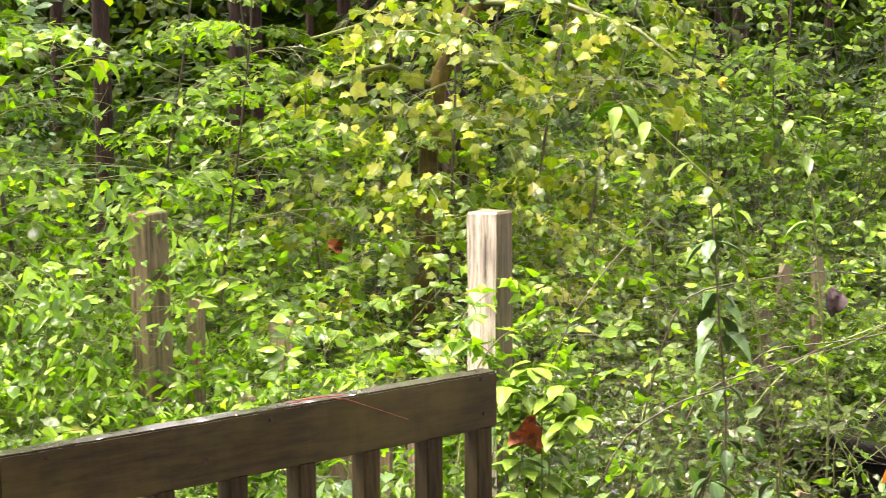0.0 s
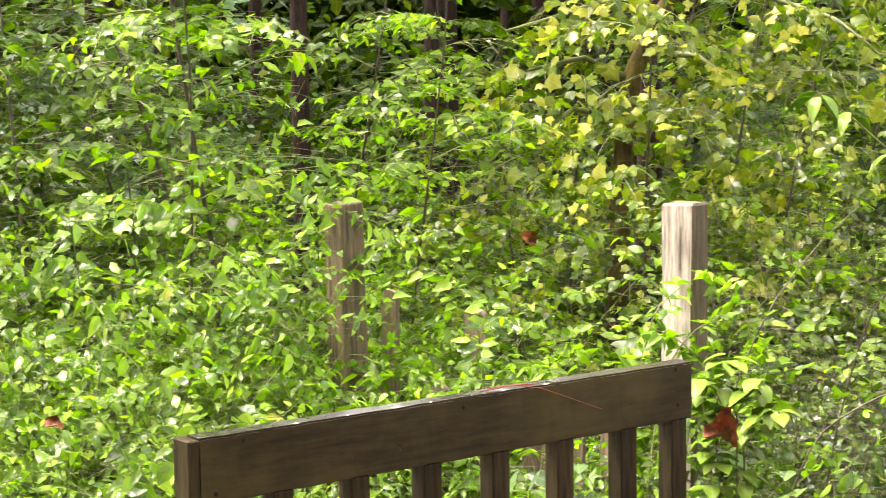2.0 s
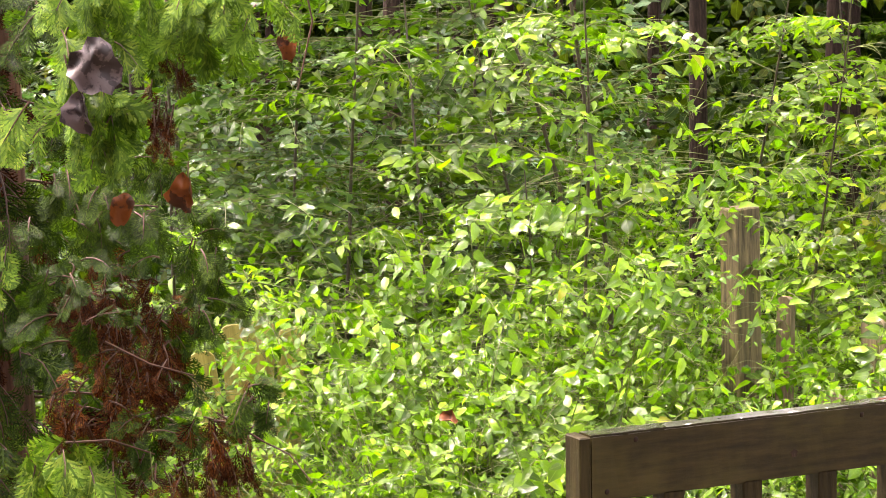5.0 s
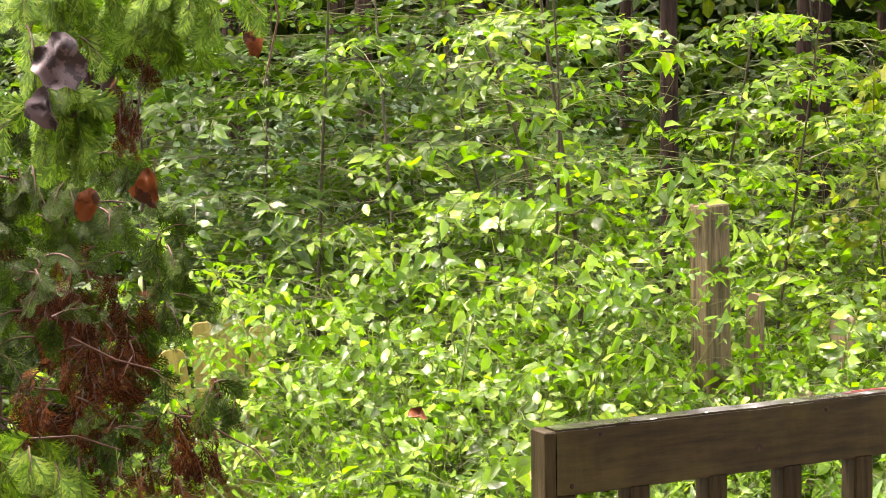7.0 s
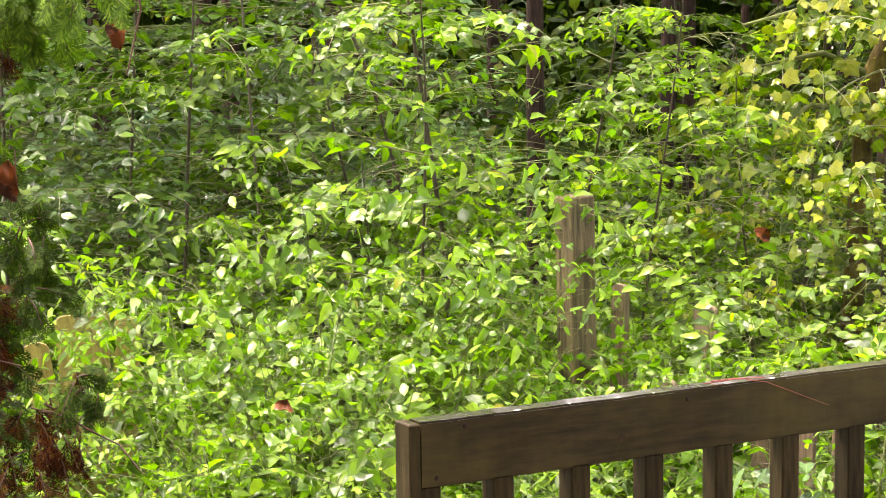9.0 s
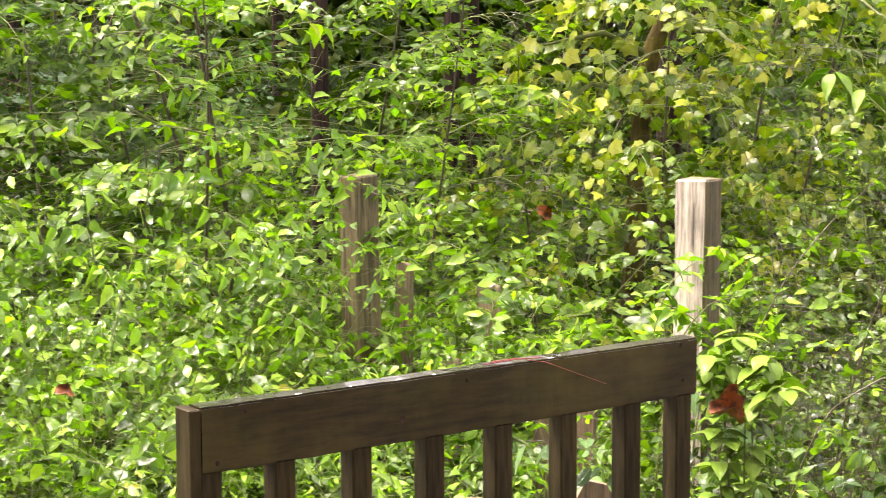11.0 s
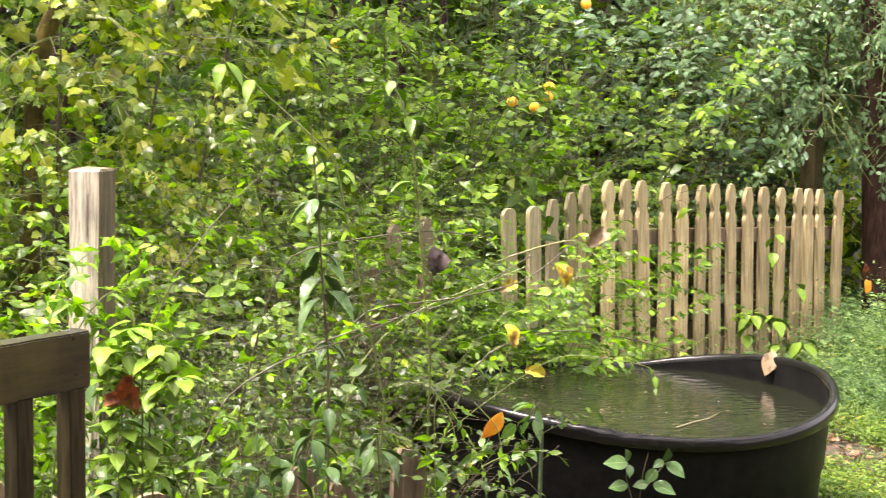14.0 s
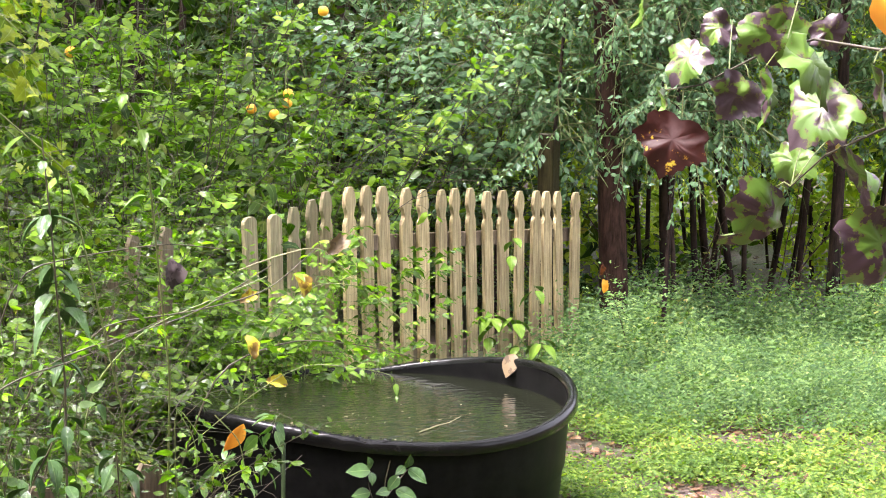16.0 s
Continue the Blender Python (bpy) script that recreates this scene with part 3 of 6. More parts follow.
def sapling(name, seed, height, leaf, shape, mat, label, category, group, limbs=16, first=0.2, limb_len=0.9, gap=0.07, stem=0.014, stem_mat=None,
            sag=0.5, upright=0.35, sub=4, wild=0.3, lift=0.3, crook=0.02):
    """A young tree: one stem, side limbs in all directions with forked twigs and leaves."""
    rng = random.Random(seed)
    root = thing(name, Matrix(), label, category, group)
    tb, lv = Tubes(), Leaves(seed)
    pts = arc((0, 0, 0), (rng.uniform(-0.08, 0.08), rng.uniform(-0.08, 0.08), 1), height, 0.0, 12, rng, crook)
    tb.add(pts, stem * 0.8, stem * 0.2, 6)
    tb.build("stem", stem_mat or M_TWIG, root)
    tb = Tubes()
    for k in range(limbs):
        f = first + (1 - first) * (k + rng.random()) / limbs
        i = min(int(f * 11), 10)
        g = f * 11 - i
        p = pts[i] * (1 - g) + pts[i + 1] * g
        b = k * 2.4 + rng.uniform(-0.5, 0.5)
        lim = arc(p, (math.cos(b), math.sin(b), upright + rng.uniform(-0.2, 0.3)), limb_len * rng.uniform(0.6, 1.2) * (1.15 - 0.75 * f), sag, 7, rng, 0.05)
        tb.add(lim, stem * 0.3 * (1.1 - 0.6 * f), stem * 0.08, 3)
        leafy(lv, lim, gap, leaf, rng, start=0.15, lift=lift, wild=wild)
        for q in range(sub):
            j = 1 + q * 5 // max(sub, 1)
            d = lim[j + 1] - lim[j]
            s = np.cross(d, (0, 0, 1))
            tw = arc(lim[j], d / np.linalg.norm(d) + s / (np.linalg.norm(s) + 1e-6) * (-1) ** q * 0.9, limb_len * 0.45 * rng.uniform(0.6, 1.2) * (1.2 - 0.7 * f), sag, 4, rng, 0.06)
            tb.add(tw, stem * 0.13, stem * 0.06, 3)
            leafy(lv, tw, gap, leaf, rng, lift=lift, wild=wild)
    tagged(tb.build("branchwork", M_STEM, root), kind="stuff")
    lv.thin(3.6, -0.12)
    lv.build("foliage", shape, mat, root)
    return root


def plant(kinds, places):
    """Sets the kinds out at places (kind, x, y, size, height factor); the first of each kind is the original."""
    used = set()
    for k, x, y, s, hz in places:
        turn = (x * 137.0 + y * 71.0) % 360
        m = pose(x, y, ground_z(x, y) - 0.02, 0, 0, turn) @ Matrix.Diagonal((s, s, s * hz, 1))
        if k in used:
            copy_thing(kinds[k], m)
        else:
            kinds[k].matrix_basis = m
            used.add(k)


def ground_z(x, y):
    """Height of the ground: flat near the deck, gently uneven in the woods."""
    r = max(0.0, min(1.0, (math.hypot(x, y) - 6.0) / 8.0))
    return r * (0.16 * noise.noise(Vector((x * 0.18, y * 0.18, 3.7))) + 0.03 * noise.noise(Vector((x * 0.9, y * 0.9, 1.2))))


# ---- ground ----
def make_ground():
    xs = np.concatenate([[-400, -120, -50], np.linspace(-22, 24, 110), [50, 120, 400]])
    ys = np.concatenate([[-400, -120, -40], np.linspace(-10, 34, 110), [60, 130, 400]])
    v = [(x, y, ground_z(x, y)) for y in ys for x in xs]
    k = len(xs)
    t = []
    for j in range(len(ys) - 1):
        for i in range(k - 1):
            a = j * k + i
            t += [(a, a + 1, a + k + 1), (a, a + k + 1, a + k)]
    ob = mesh_object("ground", v, t, M_GROUND, smooth=True)
    return tagged(ob, "damp earth with leaf litter under the thicket", "ground", kind="structure")


make_ground()


# ---- deck and its railing ----
RAIL = pose(-0.321, 2.711, 0.0, 0, -0.37, 35.5)     # local x along the rail, y away from the deck
DECK_Z = 0.46


def make_deck():
    root = thing("deck_floor", RAIL, "weathered brown deck boards under the railing", "deck", kind="structure")
    for k in range(24):
        bm = board(3.6, 0.138, 0.036)
        ob = part("plank", bm, M_DECK, root)
        ob.location = (-0.4, 0.0 - 0.144 * k, DECK_Z - 0.036)
    for x in (-2.1, -0.5, 1.1):
        ob = part("joist", board(0.045, 3.4, 0.2), M_DECK, root)
        ob.location = (x, -1.65, DECK_Z - 0.237)
        for y in (-3.2, -0.1):
            ob = part("support_post", board(0.09, 0.09, DECK_Z - 0.236), M_DECK, root)
            ob.location = (x, y, 0.0)


make_deck()


def make_railing():
    root = thing("deck_railing", RAIL, "dark brown stained wooden deck railing, wet from rain", "railing")
    bm = bmesh.new()
    bmesh.ops.create_cube(bm, size=1)
    for v in bm.verts:
        v.co = Vector(((v.co.x + 0.5) * 0.934, (v.co.y + 0.5) * 0.038, (v.co.z - 0.5) * 0.096))
    bmesh.ops.subdivide_edges(bm, edges=[e for e in bm.edges if abs((e.verts[0].co - e.verts[1].co).x) > 0.5], cuts=60)
    long = [e for e in bm.edges if abs((e.verts[0].co - e.verts[1].co).x) > 0.005 and len(e.link_faces) == 2
            and abs(e.link_faces[0].normal.dot(e.link_faces[1].normal)) < 0.3]
    bmesh.ops.bevel(bm, geom=long, offset=0.003, segments=2, affect="EDGES")
    for v in bm.verts:
        p = v.co
        q = noise.noise(Vector((p.x * 30, p.y * 40, p.z * 40)))
        v.co += Vector((0, 0.0007 * q, 0.0009 * q))
        if p.z > -0.02 and noise.noise(Vector((p.x * 14, 3.1, 0))) > 0.3:
            v.co.z -= 0.0006
    ob = top_rail = part("top_rail", bm, M_RAIL, root, "dark wet two-by-four top rail")
    ob.data.materials.append(M_RAIL_TOP)                 # rain stands on the upper face
    for f in ob.data.polygons:
        if f.normal.z > 0.6:
            f.material_index = 1
    ob.location = (0, 0, 1.331)
    bm = board(0.934, 0.038, 0.089, 0.003)
    ob = part("bottom_rail", bm, M_RAIL, root)
    ob.location = (0.467, 0.019, 0.56)
    rng = random.Random(4)
    for x in (0.005, 0.136, 0.269, 0.401, 0.532, 0.663, 0.797, 0.909):
        bm = board(0.035, 0.035, 1.238 - DECK_Z, 0.0025, 0.0006, rng)
        ob = part("baluster", bm, M_BALUSTER, root)
        ob.location = (x + (0.01 if x < 0.02 else 0), 0.019, DECK_Z)
    # the outer corner board that closes the near end
    ob = part("end_board", board(0.018, 0.044, 0.87, 0.002), M_BALUSTER, root)
    ob.location = (-0.011, 0.02, DECK_Z)
    for x, z in ((0.071, 1.319), (0.024, 1.249), (0.899, 1.322), (0.46, 1.316), (0.905, 1.262)):
        bm = bmesh.new()
        bmesh.ops.create_uvsphere(bm, u_segments=10, v_segments=6, radius=0.0042)
        for v in bm.verts:
            v.co.y *= 0.35
        ob = part("nail_head", bm, M_NAIL, top_rail)
        ob.location = (x, 0.0, z - 1.331)
    bm = bmesh.new()
    bmesh.ops.create_circle(bm, cap_ends=True, segments=14, radius=0.006)
    for v in bm.verts:
        v.co = Vector((v.co.x * (1 + 0.3 * math.sin(v.co.y * 900)), 0, v.co.y))
    ob = part("knot", bm, M_BARK, top_rail, "dark knot in the rail")
    ob.location = (0.338, -0.0015, 1.271 - 1.331)
    # chips of bare pale wood along the upper edge
    for x, w in ((0.16, 0.009), (0.335, 0.007), (0.40, 0.004), (0.625, 0.011), (0.25, 0.003)):
        bm = bmesh.new()
        bmesh.ops.create_icosphere(bm, subdivisions=2, radius=1)
        for v in bm.verts:
            q = noise.noise(v.co * 2 + Vector((x * 50, 0, 0)))
            v.co = Vector((v.co.x * w * 0.5 * (1 + 0.5 * q), v.co.y * 0.002 * (1 + 0.6 * q), v.co.z * 0.0009))
        ob = part("bare_chip", bm, M_BIRD_WHITE, top_rail, "pale worn chip")
        ob.location = (x, 0.004, 0.0002)


make_railing()


# ---- old posts and pickets ----
def make_post(x, y, z, size, turn, mat, label, lean=(0, 0)):
    root = thing("fence_post", pose(x, y, 0, lean[0], lean[1], turn), label, "post", "old square posts")
    bm = board(size, size, z, 0.005)
    bmesh.ops.subdivide_edges(bm, edges=[e for e in bm.edges if abs((e.verts[0].co - e.verts[1].co).z) > 0.3], cuts=40)
    for v in bm.verts:
        q = noise.noise(Vector((v.co.x * 90, v.co.y * 90, v.co.z * 5)))
        v.co.x += 0.0025 * q
        v.co.y += 0.0025 * noise.noise(Vector((v.co.y * 80, v.co.x * 80, v.co.z * 6 + 4)))
        if v.co.z > z - 0.02:
            v.co.z += 0.004 * q
    part("shaft", bm, mat, root)
    return root


make_post(-0.225, 6.04, 1.357, 0.09, 38, M_POST, "square brown wooden post in the thicket", (0, -1.4))
pale = make_post(0.664, 5.04, 1.437, 0.0896, -35, M_POST_PALE, "square bleached post, one face coloured brown for shade")
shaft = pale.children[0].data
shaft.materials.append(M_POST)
for f in shaft.polygons:                                 # brown stands in for shade on the right face; the worn top is brown too
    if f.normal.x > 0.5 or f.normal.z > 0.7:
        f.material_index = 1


def picket_mesh(width, height, thick, style):
    """Outline of a picket, extruded: 'notch' has shoulders and a pointed head, 'round' a rounded one, 'stub' a worn end."""
    w = width / 2
    if style == "notch":
        half = [(w, 0), (w, height - 0.17), (w * 0.86, height - 0.155), (w * 0.62, height - 0.14), (w * 0.6, height - 0.128), (w * 0.72, height - 0.11),
                (w * 0.95, height - 0.09), (w * 0.98, height - 0.075), (w * 0.8, height - 0.04), (w * 0.42, height - 0.008)]
    elif style == "round":
        half = [(w, 0), (w, height - w * 0.7)] + [(w * math.cos(a), height - w * 0.7 + w * 0.7 * math.sin(a)) for a in (0.4, 0.8, 1.2)]
    else:
        half = [(w, 0), (w, height - w * 1.1), (w * 0.55, height - w * 0.2)]
    pts = half + [(-x, z + (0.012 if style == "stub" else 0)) for x, z in reversed(half)]
    bm = bmesh.new()
    f = bm.faces.new([bm.verts.new((x, -thick / 2, z)) for x, z in pts])
    r = bmesh.ops.extrude_face_region(bm, geom=[f])
    for v in r["geom"]:
        if isinstance(v, bmesh.types.BMVert):
            v.co.y += thick
    bmesh.ops.recalc_face_normals(bm, faces=bm.faces[:])
    return bm


def make_picket_fence():
    a, b = Vector((3.283, 7.955, 0)), Vector((5.12, 9.30, 0))
    ang = math.degrees(math.atan2(b.y - a.y, b.x - a.x))
    root = thing("picket_fence", pose(a.x, a.y, 0, 0, 0, ang), "sand-coloured weathered wooden picket fence with notched heads", "fence")
    ln = (b - a).length
    rng = random.Random(9)
    for k in range(15):
        f = k / 14
        top = 1.112 - 0.205 * f + rng.uniform(-0.008, 0.008)
        z0 = ground_z(*(a.lerp(b, f)).xy) - 0.01
        bm = picket_mesh(0.088 * rng.uniform(0.93, 1.05), top - z0, 0.019, "notch")
        ob = part("picket", bm, M_PICKET, root)
        ob.matrix_basis = pose(ln * f, rng.uniform(-0.004, 0.004), z0, rng.uniform(-1, 1), -3.2 + rng.uniform(-0.8, 0.8), rng.uniform(-3, 3))
    for z in (0.25, 0.78):
        ob = part("cross_rail", board(ln, 0.038, 0.07), M_PICKET_OLD, root)
        ob.matrix_basis = pose(ln / 2, 0.032, z - 0.06, 0, 4.5, 0)
    for x, top in ((ln + 0.02, 1.24),):
        ob = part("post", board(0.09, 0.09, top, 0.005), M_BALUSTER, root, "dark wet square post")
        ob.location = (x - 0.13, 0.12, -0.03)
    return root


make_picket_fence()


def make_old_pickets():
    rng = random.Random(21)
    # (x, y, top, width, heading, lean, style)
    runs = [
        ("old_fence", "broken-down mossy weathered pickets half hidden in leaves", M_PICKET_MOSS,
         [(3.19, 8.06, 1.075, 0.075, 36, -3, "notch"), (3.09, 7.98, 1.05, 0.08, 36, -3, "notch"), (2.96, 7.85, 1.035, 0.08, 36, -2, "notch"), (2.82, 7.70, 1.02, 0.085, 36, -3, "round"),
          (2.66, 7.55, 1.03, 0.08, 36, -4, "round")]),
        ("old_fence", "grey worn pickets sunk in the brambles", M_PICKET_OLD,
         [(2.23, 7.27, 1.03, 0.08, 40, 2, "stub"), (2.06, 7.11, 1.03, 0.08, 40, 6, "stub"), (1.93, 6.98, 0.9, 0.085, 40, -3, "stub")]),
        ("old_fence", "low rotten olive-grey pickets beside the tank", M_PICKET_OLD,
         [(1.37, 4.55, 0.79, 0.088, 15, 2, "stub"), (1.21, 4.6, 0.7, 0.08, 15, -3, "stub"), (1.1, 4.54, 0.76, 0.08, 20, -2, "stub"), (1.0, 4.5, 0.72, 0.08, 15, 0, "stub"),
          (0.9, 4.36, 0.72, 0.085, 12, 1, "stub"), (0.70, 4.30, 0.78, 0.085, 12, -2, "round"), (0.5, 4.22, 0.8, 0.085, 10, 2, "stub"), (0.34, 4.18, 0.86, 0.085, 10, 0, "stub"), (0.08, 4.19, 0.82, 0.085, 8, 1, "round")]),
        ("old_fence", "brown rounded pickets between two square posts", M_PICKET_OLD,
         [(-0.110, 6.155, 1.069, 0.062, -40, 1, "round"), (0.150, 5.955, 1.038, 0.078, -40, -2, "round"), (0.03, 5.72, 0.85, 0.08, -40, 2, "round"), (0.30, 5.46, 0.9, 0.08, -40, -1, "round"),
          (0.40, 5.36, 0.92, 0.08, -40, 1, "stub"), (0.50, 5.27, 0.95, 0.075, -40, -1, "round")]),
        ("old_fence", "yellowed algae-covered rounded pickets behind the cedar", M_PICKET_YELLOW,
         [(-2.02, 6.2, 0.86, 0.088, 18, -8, "round"), (-1.915, 6.22, 0.945, 0.088, 18, -5, "round"), (-1.82, 6.25, 0.955, 0.088, 18, 2, "round"), (-1.725, 6.28, 0.93, 0.085, 18, 3, "round")]),
    ]
    for name, label, mat, rows in runs:
        x0, y0 = rows[0][0], rows[0][1]
        root = thing(name, pose(x0, y0, 0), label, "fence", "old picket panels")
        for x, y, top, w, turn, lean, style in rows:
            ob = part("picket", picket_mesh(w, top, 0.019, style), mat, root)
            sh = top * math.tan(radians(lean))
            ob.matrix_basis = pose(x - x0 - sh * math.cos(radians(turn)), y - y0 - sh * math.sin(radians(turn)), 0, 0, lean, turn + rng.uniform(-5, 5))
        p, q = Vector(rows[0][:2]), Vector(rows[-1][:2])
        d = q - p
        nrm = Vector((-d.y, d.x)).normalized() * 0.045
        if nrm.y < 0:
            nrm = -nrm
        mid = (p + q) / 2 + nrm
        ob = part("cross_rail", board(d.length + 0.1, 0.035, 0.07), mat, root)
        ob.matrix_basis = pose(mid.x - x0, mid.y - y0, 0.35, 0, 0, math.degrees(math.atan2(d.y, d.x)))


make_old_pickets()


# ---- water tank ----
TANK = Vector((2.719, 6.392))
TANK_R, WATER_Z = 0.739, 0.462


def rim_height(a):
    """The soft plastic rim has sagged out of level."""
    return max(0.474, 0.5132 + 0.0142 * math.cos(a) - 0.0304 * math.sin(a) + 0.046 * math.cos(2 * a) + 0.0205 * math.sin(2 * a))


def tank_ring(offset, k, n=160):
    """One ring of the tank: k is the share of the height."""
    out = []
    for i in range(n):
        a = 2 * math.pi * i / n
        out.append(((TANK_R + offset) * math.cos(a), (TANK_R + offset) * math.sin(a), k * rim_height(a)))
    return out


def make_tank():
    root = thing("water_tank", pose(TANK.x, TANK.y, 0), "large black plastic stock tank brim-full of dark water", "water tank")
    n = 160

    def loft(name, rings, label=""):
        v = [p for r in rings for p in r]
        t = []
        for j in range(len(rings) - 1):
            for i in range(n):
                p, q = j * n + i, j * n + (i + 1) % n
                t += [(p, q, q + n), (p, q + n, p + n)]
        ob = mesh_object(name, v, t, M_RIM if name == "rim" else M_PLASTIC, root, smooth=True)
        if label:
            tagged(ob, label=label)
        return ob

    wall = [tank_ring(o, k) for o, k in ((-0.12, 0.0), (-0.09, 0.0), (-0.075, 0.02), (-0.066, 0.2), (-0.05, 0.5), (-0.042, 0.54), (-0.034, 0.8), (-0.03, 0.905))]
    floor_ring = [tank_ring(o, k) for o, k in ((-0.04, 0.96), (-0.046, 0.8), (-0.08, 0.3), (-0.11, 0.05), (-0.6, 0.04))]
    loft("wall", wall)
    loft("inner_wall", floor_ring)
    rim = [tank_ring(o, k) for o, k in ((-0.03, 0.912), (-0.02, 0.908), (-0.005, 0.91), (0.0, 0.92), (0.0, 0.965), (-0.003, 0.985), (-0.009, 0.996), (-0.018, 1.0), (-0.03, 0.998), (-0.037, 0.985), (-0.04, 0.96))]
    for r in rim:                                    # the rim is chewed and caked with debris towards the house
        for i, p in enumerate(r):
            a = math.atan2(p[1], p[0])
            rough = max(0.0, 1 - abs(a - radians(-124)) / 0.42)
            q = noise.noise(Vector((p[0] * 45, p[1] * 45, p[2] * 60)))
            q2 = noise.noise(Vector((p[0] * 5, p[1] * 5, 0)))
            r[i] = (p[0] * (1 + 0.006 * rough * q + 0.004 * q2), p[1] * (1 + 0.006 * rough * q + 0.004 * q2), p[2] + 0.006 * rough * q + 0.004 * q2)
    lip = loft("rim", rim, "thick rolled rim caked with debris on one side")
    # crumbs of wet muck stuck along the rim
    rng = random.Random(17)
    v, t = [], []
    shape = bmesh.new()
    bmesh.ops.create_icosphere(shape, subdivisions=1, radius=1)
    unit = [x.co.copy() for x in shape.verts]
    tri = [[x.index for x in f.verts] for f in shape.faces]
    shape.free()
    top = tank_ring(-0.018, 1.0, 720)
    for _ in range(800):
        a = radians(rng.gauss(-124, 9))
        x, y, z = top[int(a / (2 * math.pi) * 720) % 720]
        k, r = len(v), rng.uniform(0.001, 0.0042)
        c = Vector((x * (1 + rng.uniform(-0.018, 0.022)), y * (1 + rng.uniform(-0.018, 0.022)), z + rng.uniform(-0.03, 0.004)))
        v += [tuple(c + Vector((u.x * r * rng.uniform(0.7, 1.5), u.y * r * rng.uniform(0.7, 1.5), u.z * r * rng.uniform(0.5, 1.0)))) for u in unit]
        t += [tuple(i + k for i in f) for f in tri]
    tagged(mesh_object("rim_debris", v, t, M_RIM, lip), kind="stuff")
    # water
    v, t, m = [(0, 0, WATER_Z)], [], 28
    rng = random.Random(3)
    drops = [(rng.uniform(-0.4, 0.45), rng.uniform(-0.45, 0.5)) for _ in range(9)]
    base = tank_ring(-0.041, 0)
    for j in range(1, m + 1):
        for x, y, _ in base:
            px, py = x * j / m, y * j / m
            z = WATER_Z
            for dx, dy in drops:
                d = math.hypot(px - dx, py - dy)
                if d < 0.16:
                    z += 0.0016 * math.sin(d * 190) * (1 - d / 0.16)
            v.append((px, py, z))
    for i in range(n):
        t.append((0, 1 + i, 1 + (i + 1) % n))
    for j in range(m - 1):
        for i in range(n):
            p, q = 1 + j * n + i, 1 + j * n + (i + 1) % n
            t += [(p, q + n, q), (p, p + n, q + n)]
    w = mesh_object("tank_water", v, t, M_WATER, None, smooth=True)
    w.matrix_basis = pose(TANK.x, TANK.y, 0)
    tagged(w, "dark still water rippled by raindrops in the tank", "water", kind="stuff")

    # a pale stem and crumbs adrift on the water
    tb = Tubes()
    tb.add([(2.723, 5.972, 0.465), (2.823, 6.039, 0.467), (2.882, 6.075, 0.465), (2.959, 6.145, 0.467)], 0.0025, 0.0014, 5)
    tagged(tb.build("dry_stem", M_PICKET_MOSS), "pale dry stem floating on the water", "twig")
    tb = Tubes()
    for _ in range(36):
        a, r = rng.uniform(0, 6.28), rng.uniform(0.1, 0.55)
        c = np.array([TANK.x + r * math.cos(a), TANK.y + r * math.sin(a), WATER_Z + 0.002])
        tb.add([c, c + np.array([rng.uniform(-0.012, 0.012), rng.uniform(-0.012, 0.012), 0.001])], 0.0022, 0.0012, 4)
    tagged(tb.build("floating_bits", M_PICKET_MOSS), "pale crumbs of leaf adrift on the tank water", "debris", kind="stuff")


make_tank()


# ---- unseen wall added behind the deck, blocks low sky light ----
def make_unseen_wall():
    root = thing("wall_house", pose(0, -1.1, 0), "plain clapboard wall, unseen, added behind the deck to block low sky light", "wall", kind="structure")
    part("wall_core", board(16.0, 0.12, 5.6, 0.004), M_SIDING, root)
    bm = bmesh.new()
    for k in range(31):
        z = 0.45 + 0.165 * k
        vs = [bm.verts.new(p) for p in ((-8, 0.086, z), (8, 0.086, z), (8, 0.064, z + 0.163), (-8, 0.064, z + 0.163))]
        bm.faces.new(vs)
        lo = [bm.verts.new(p) for p in ((-8, 0.062, z), (8, 0.062, z))]
        bm.faces.new([lo[0], lo[1], vs[1], vs[0]])
    part("cladding", bm, M_SIDING, root)


make_unseen_wall()


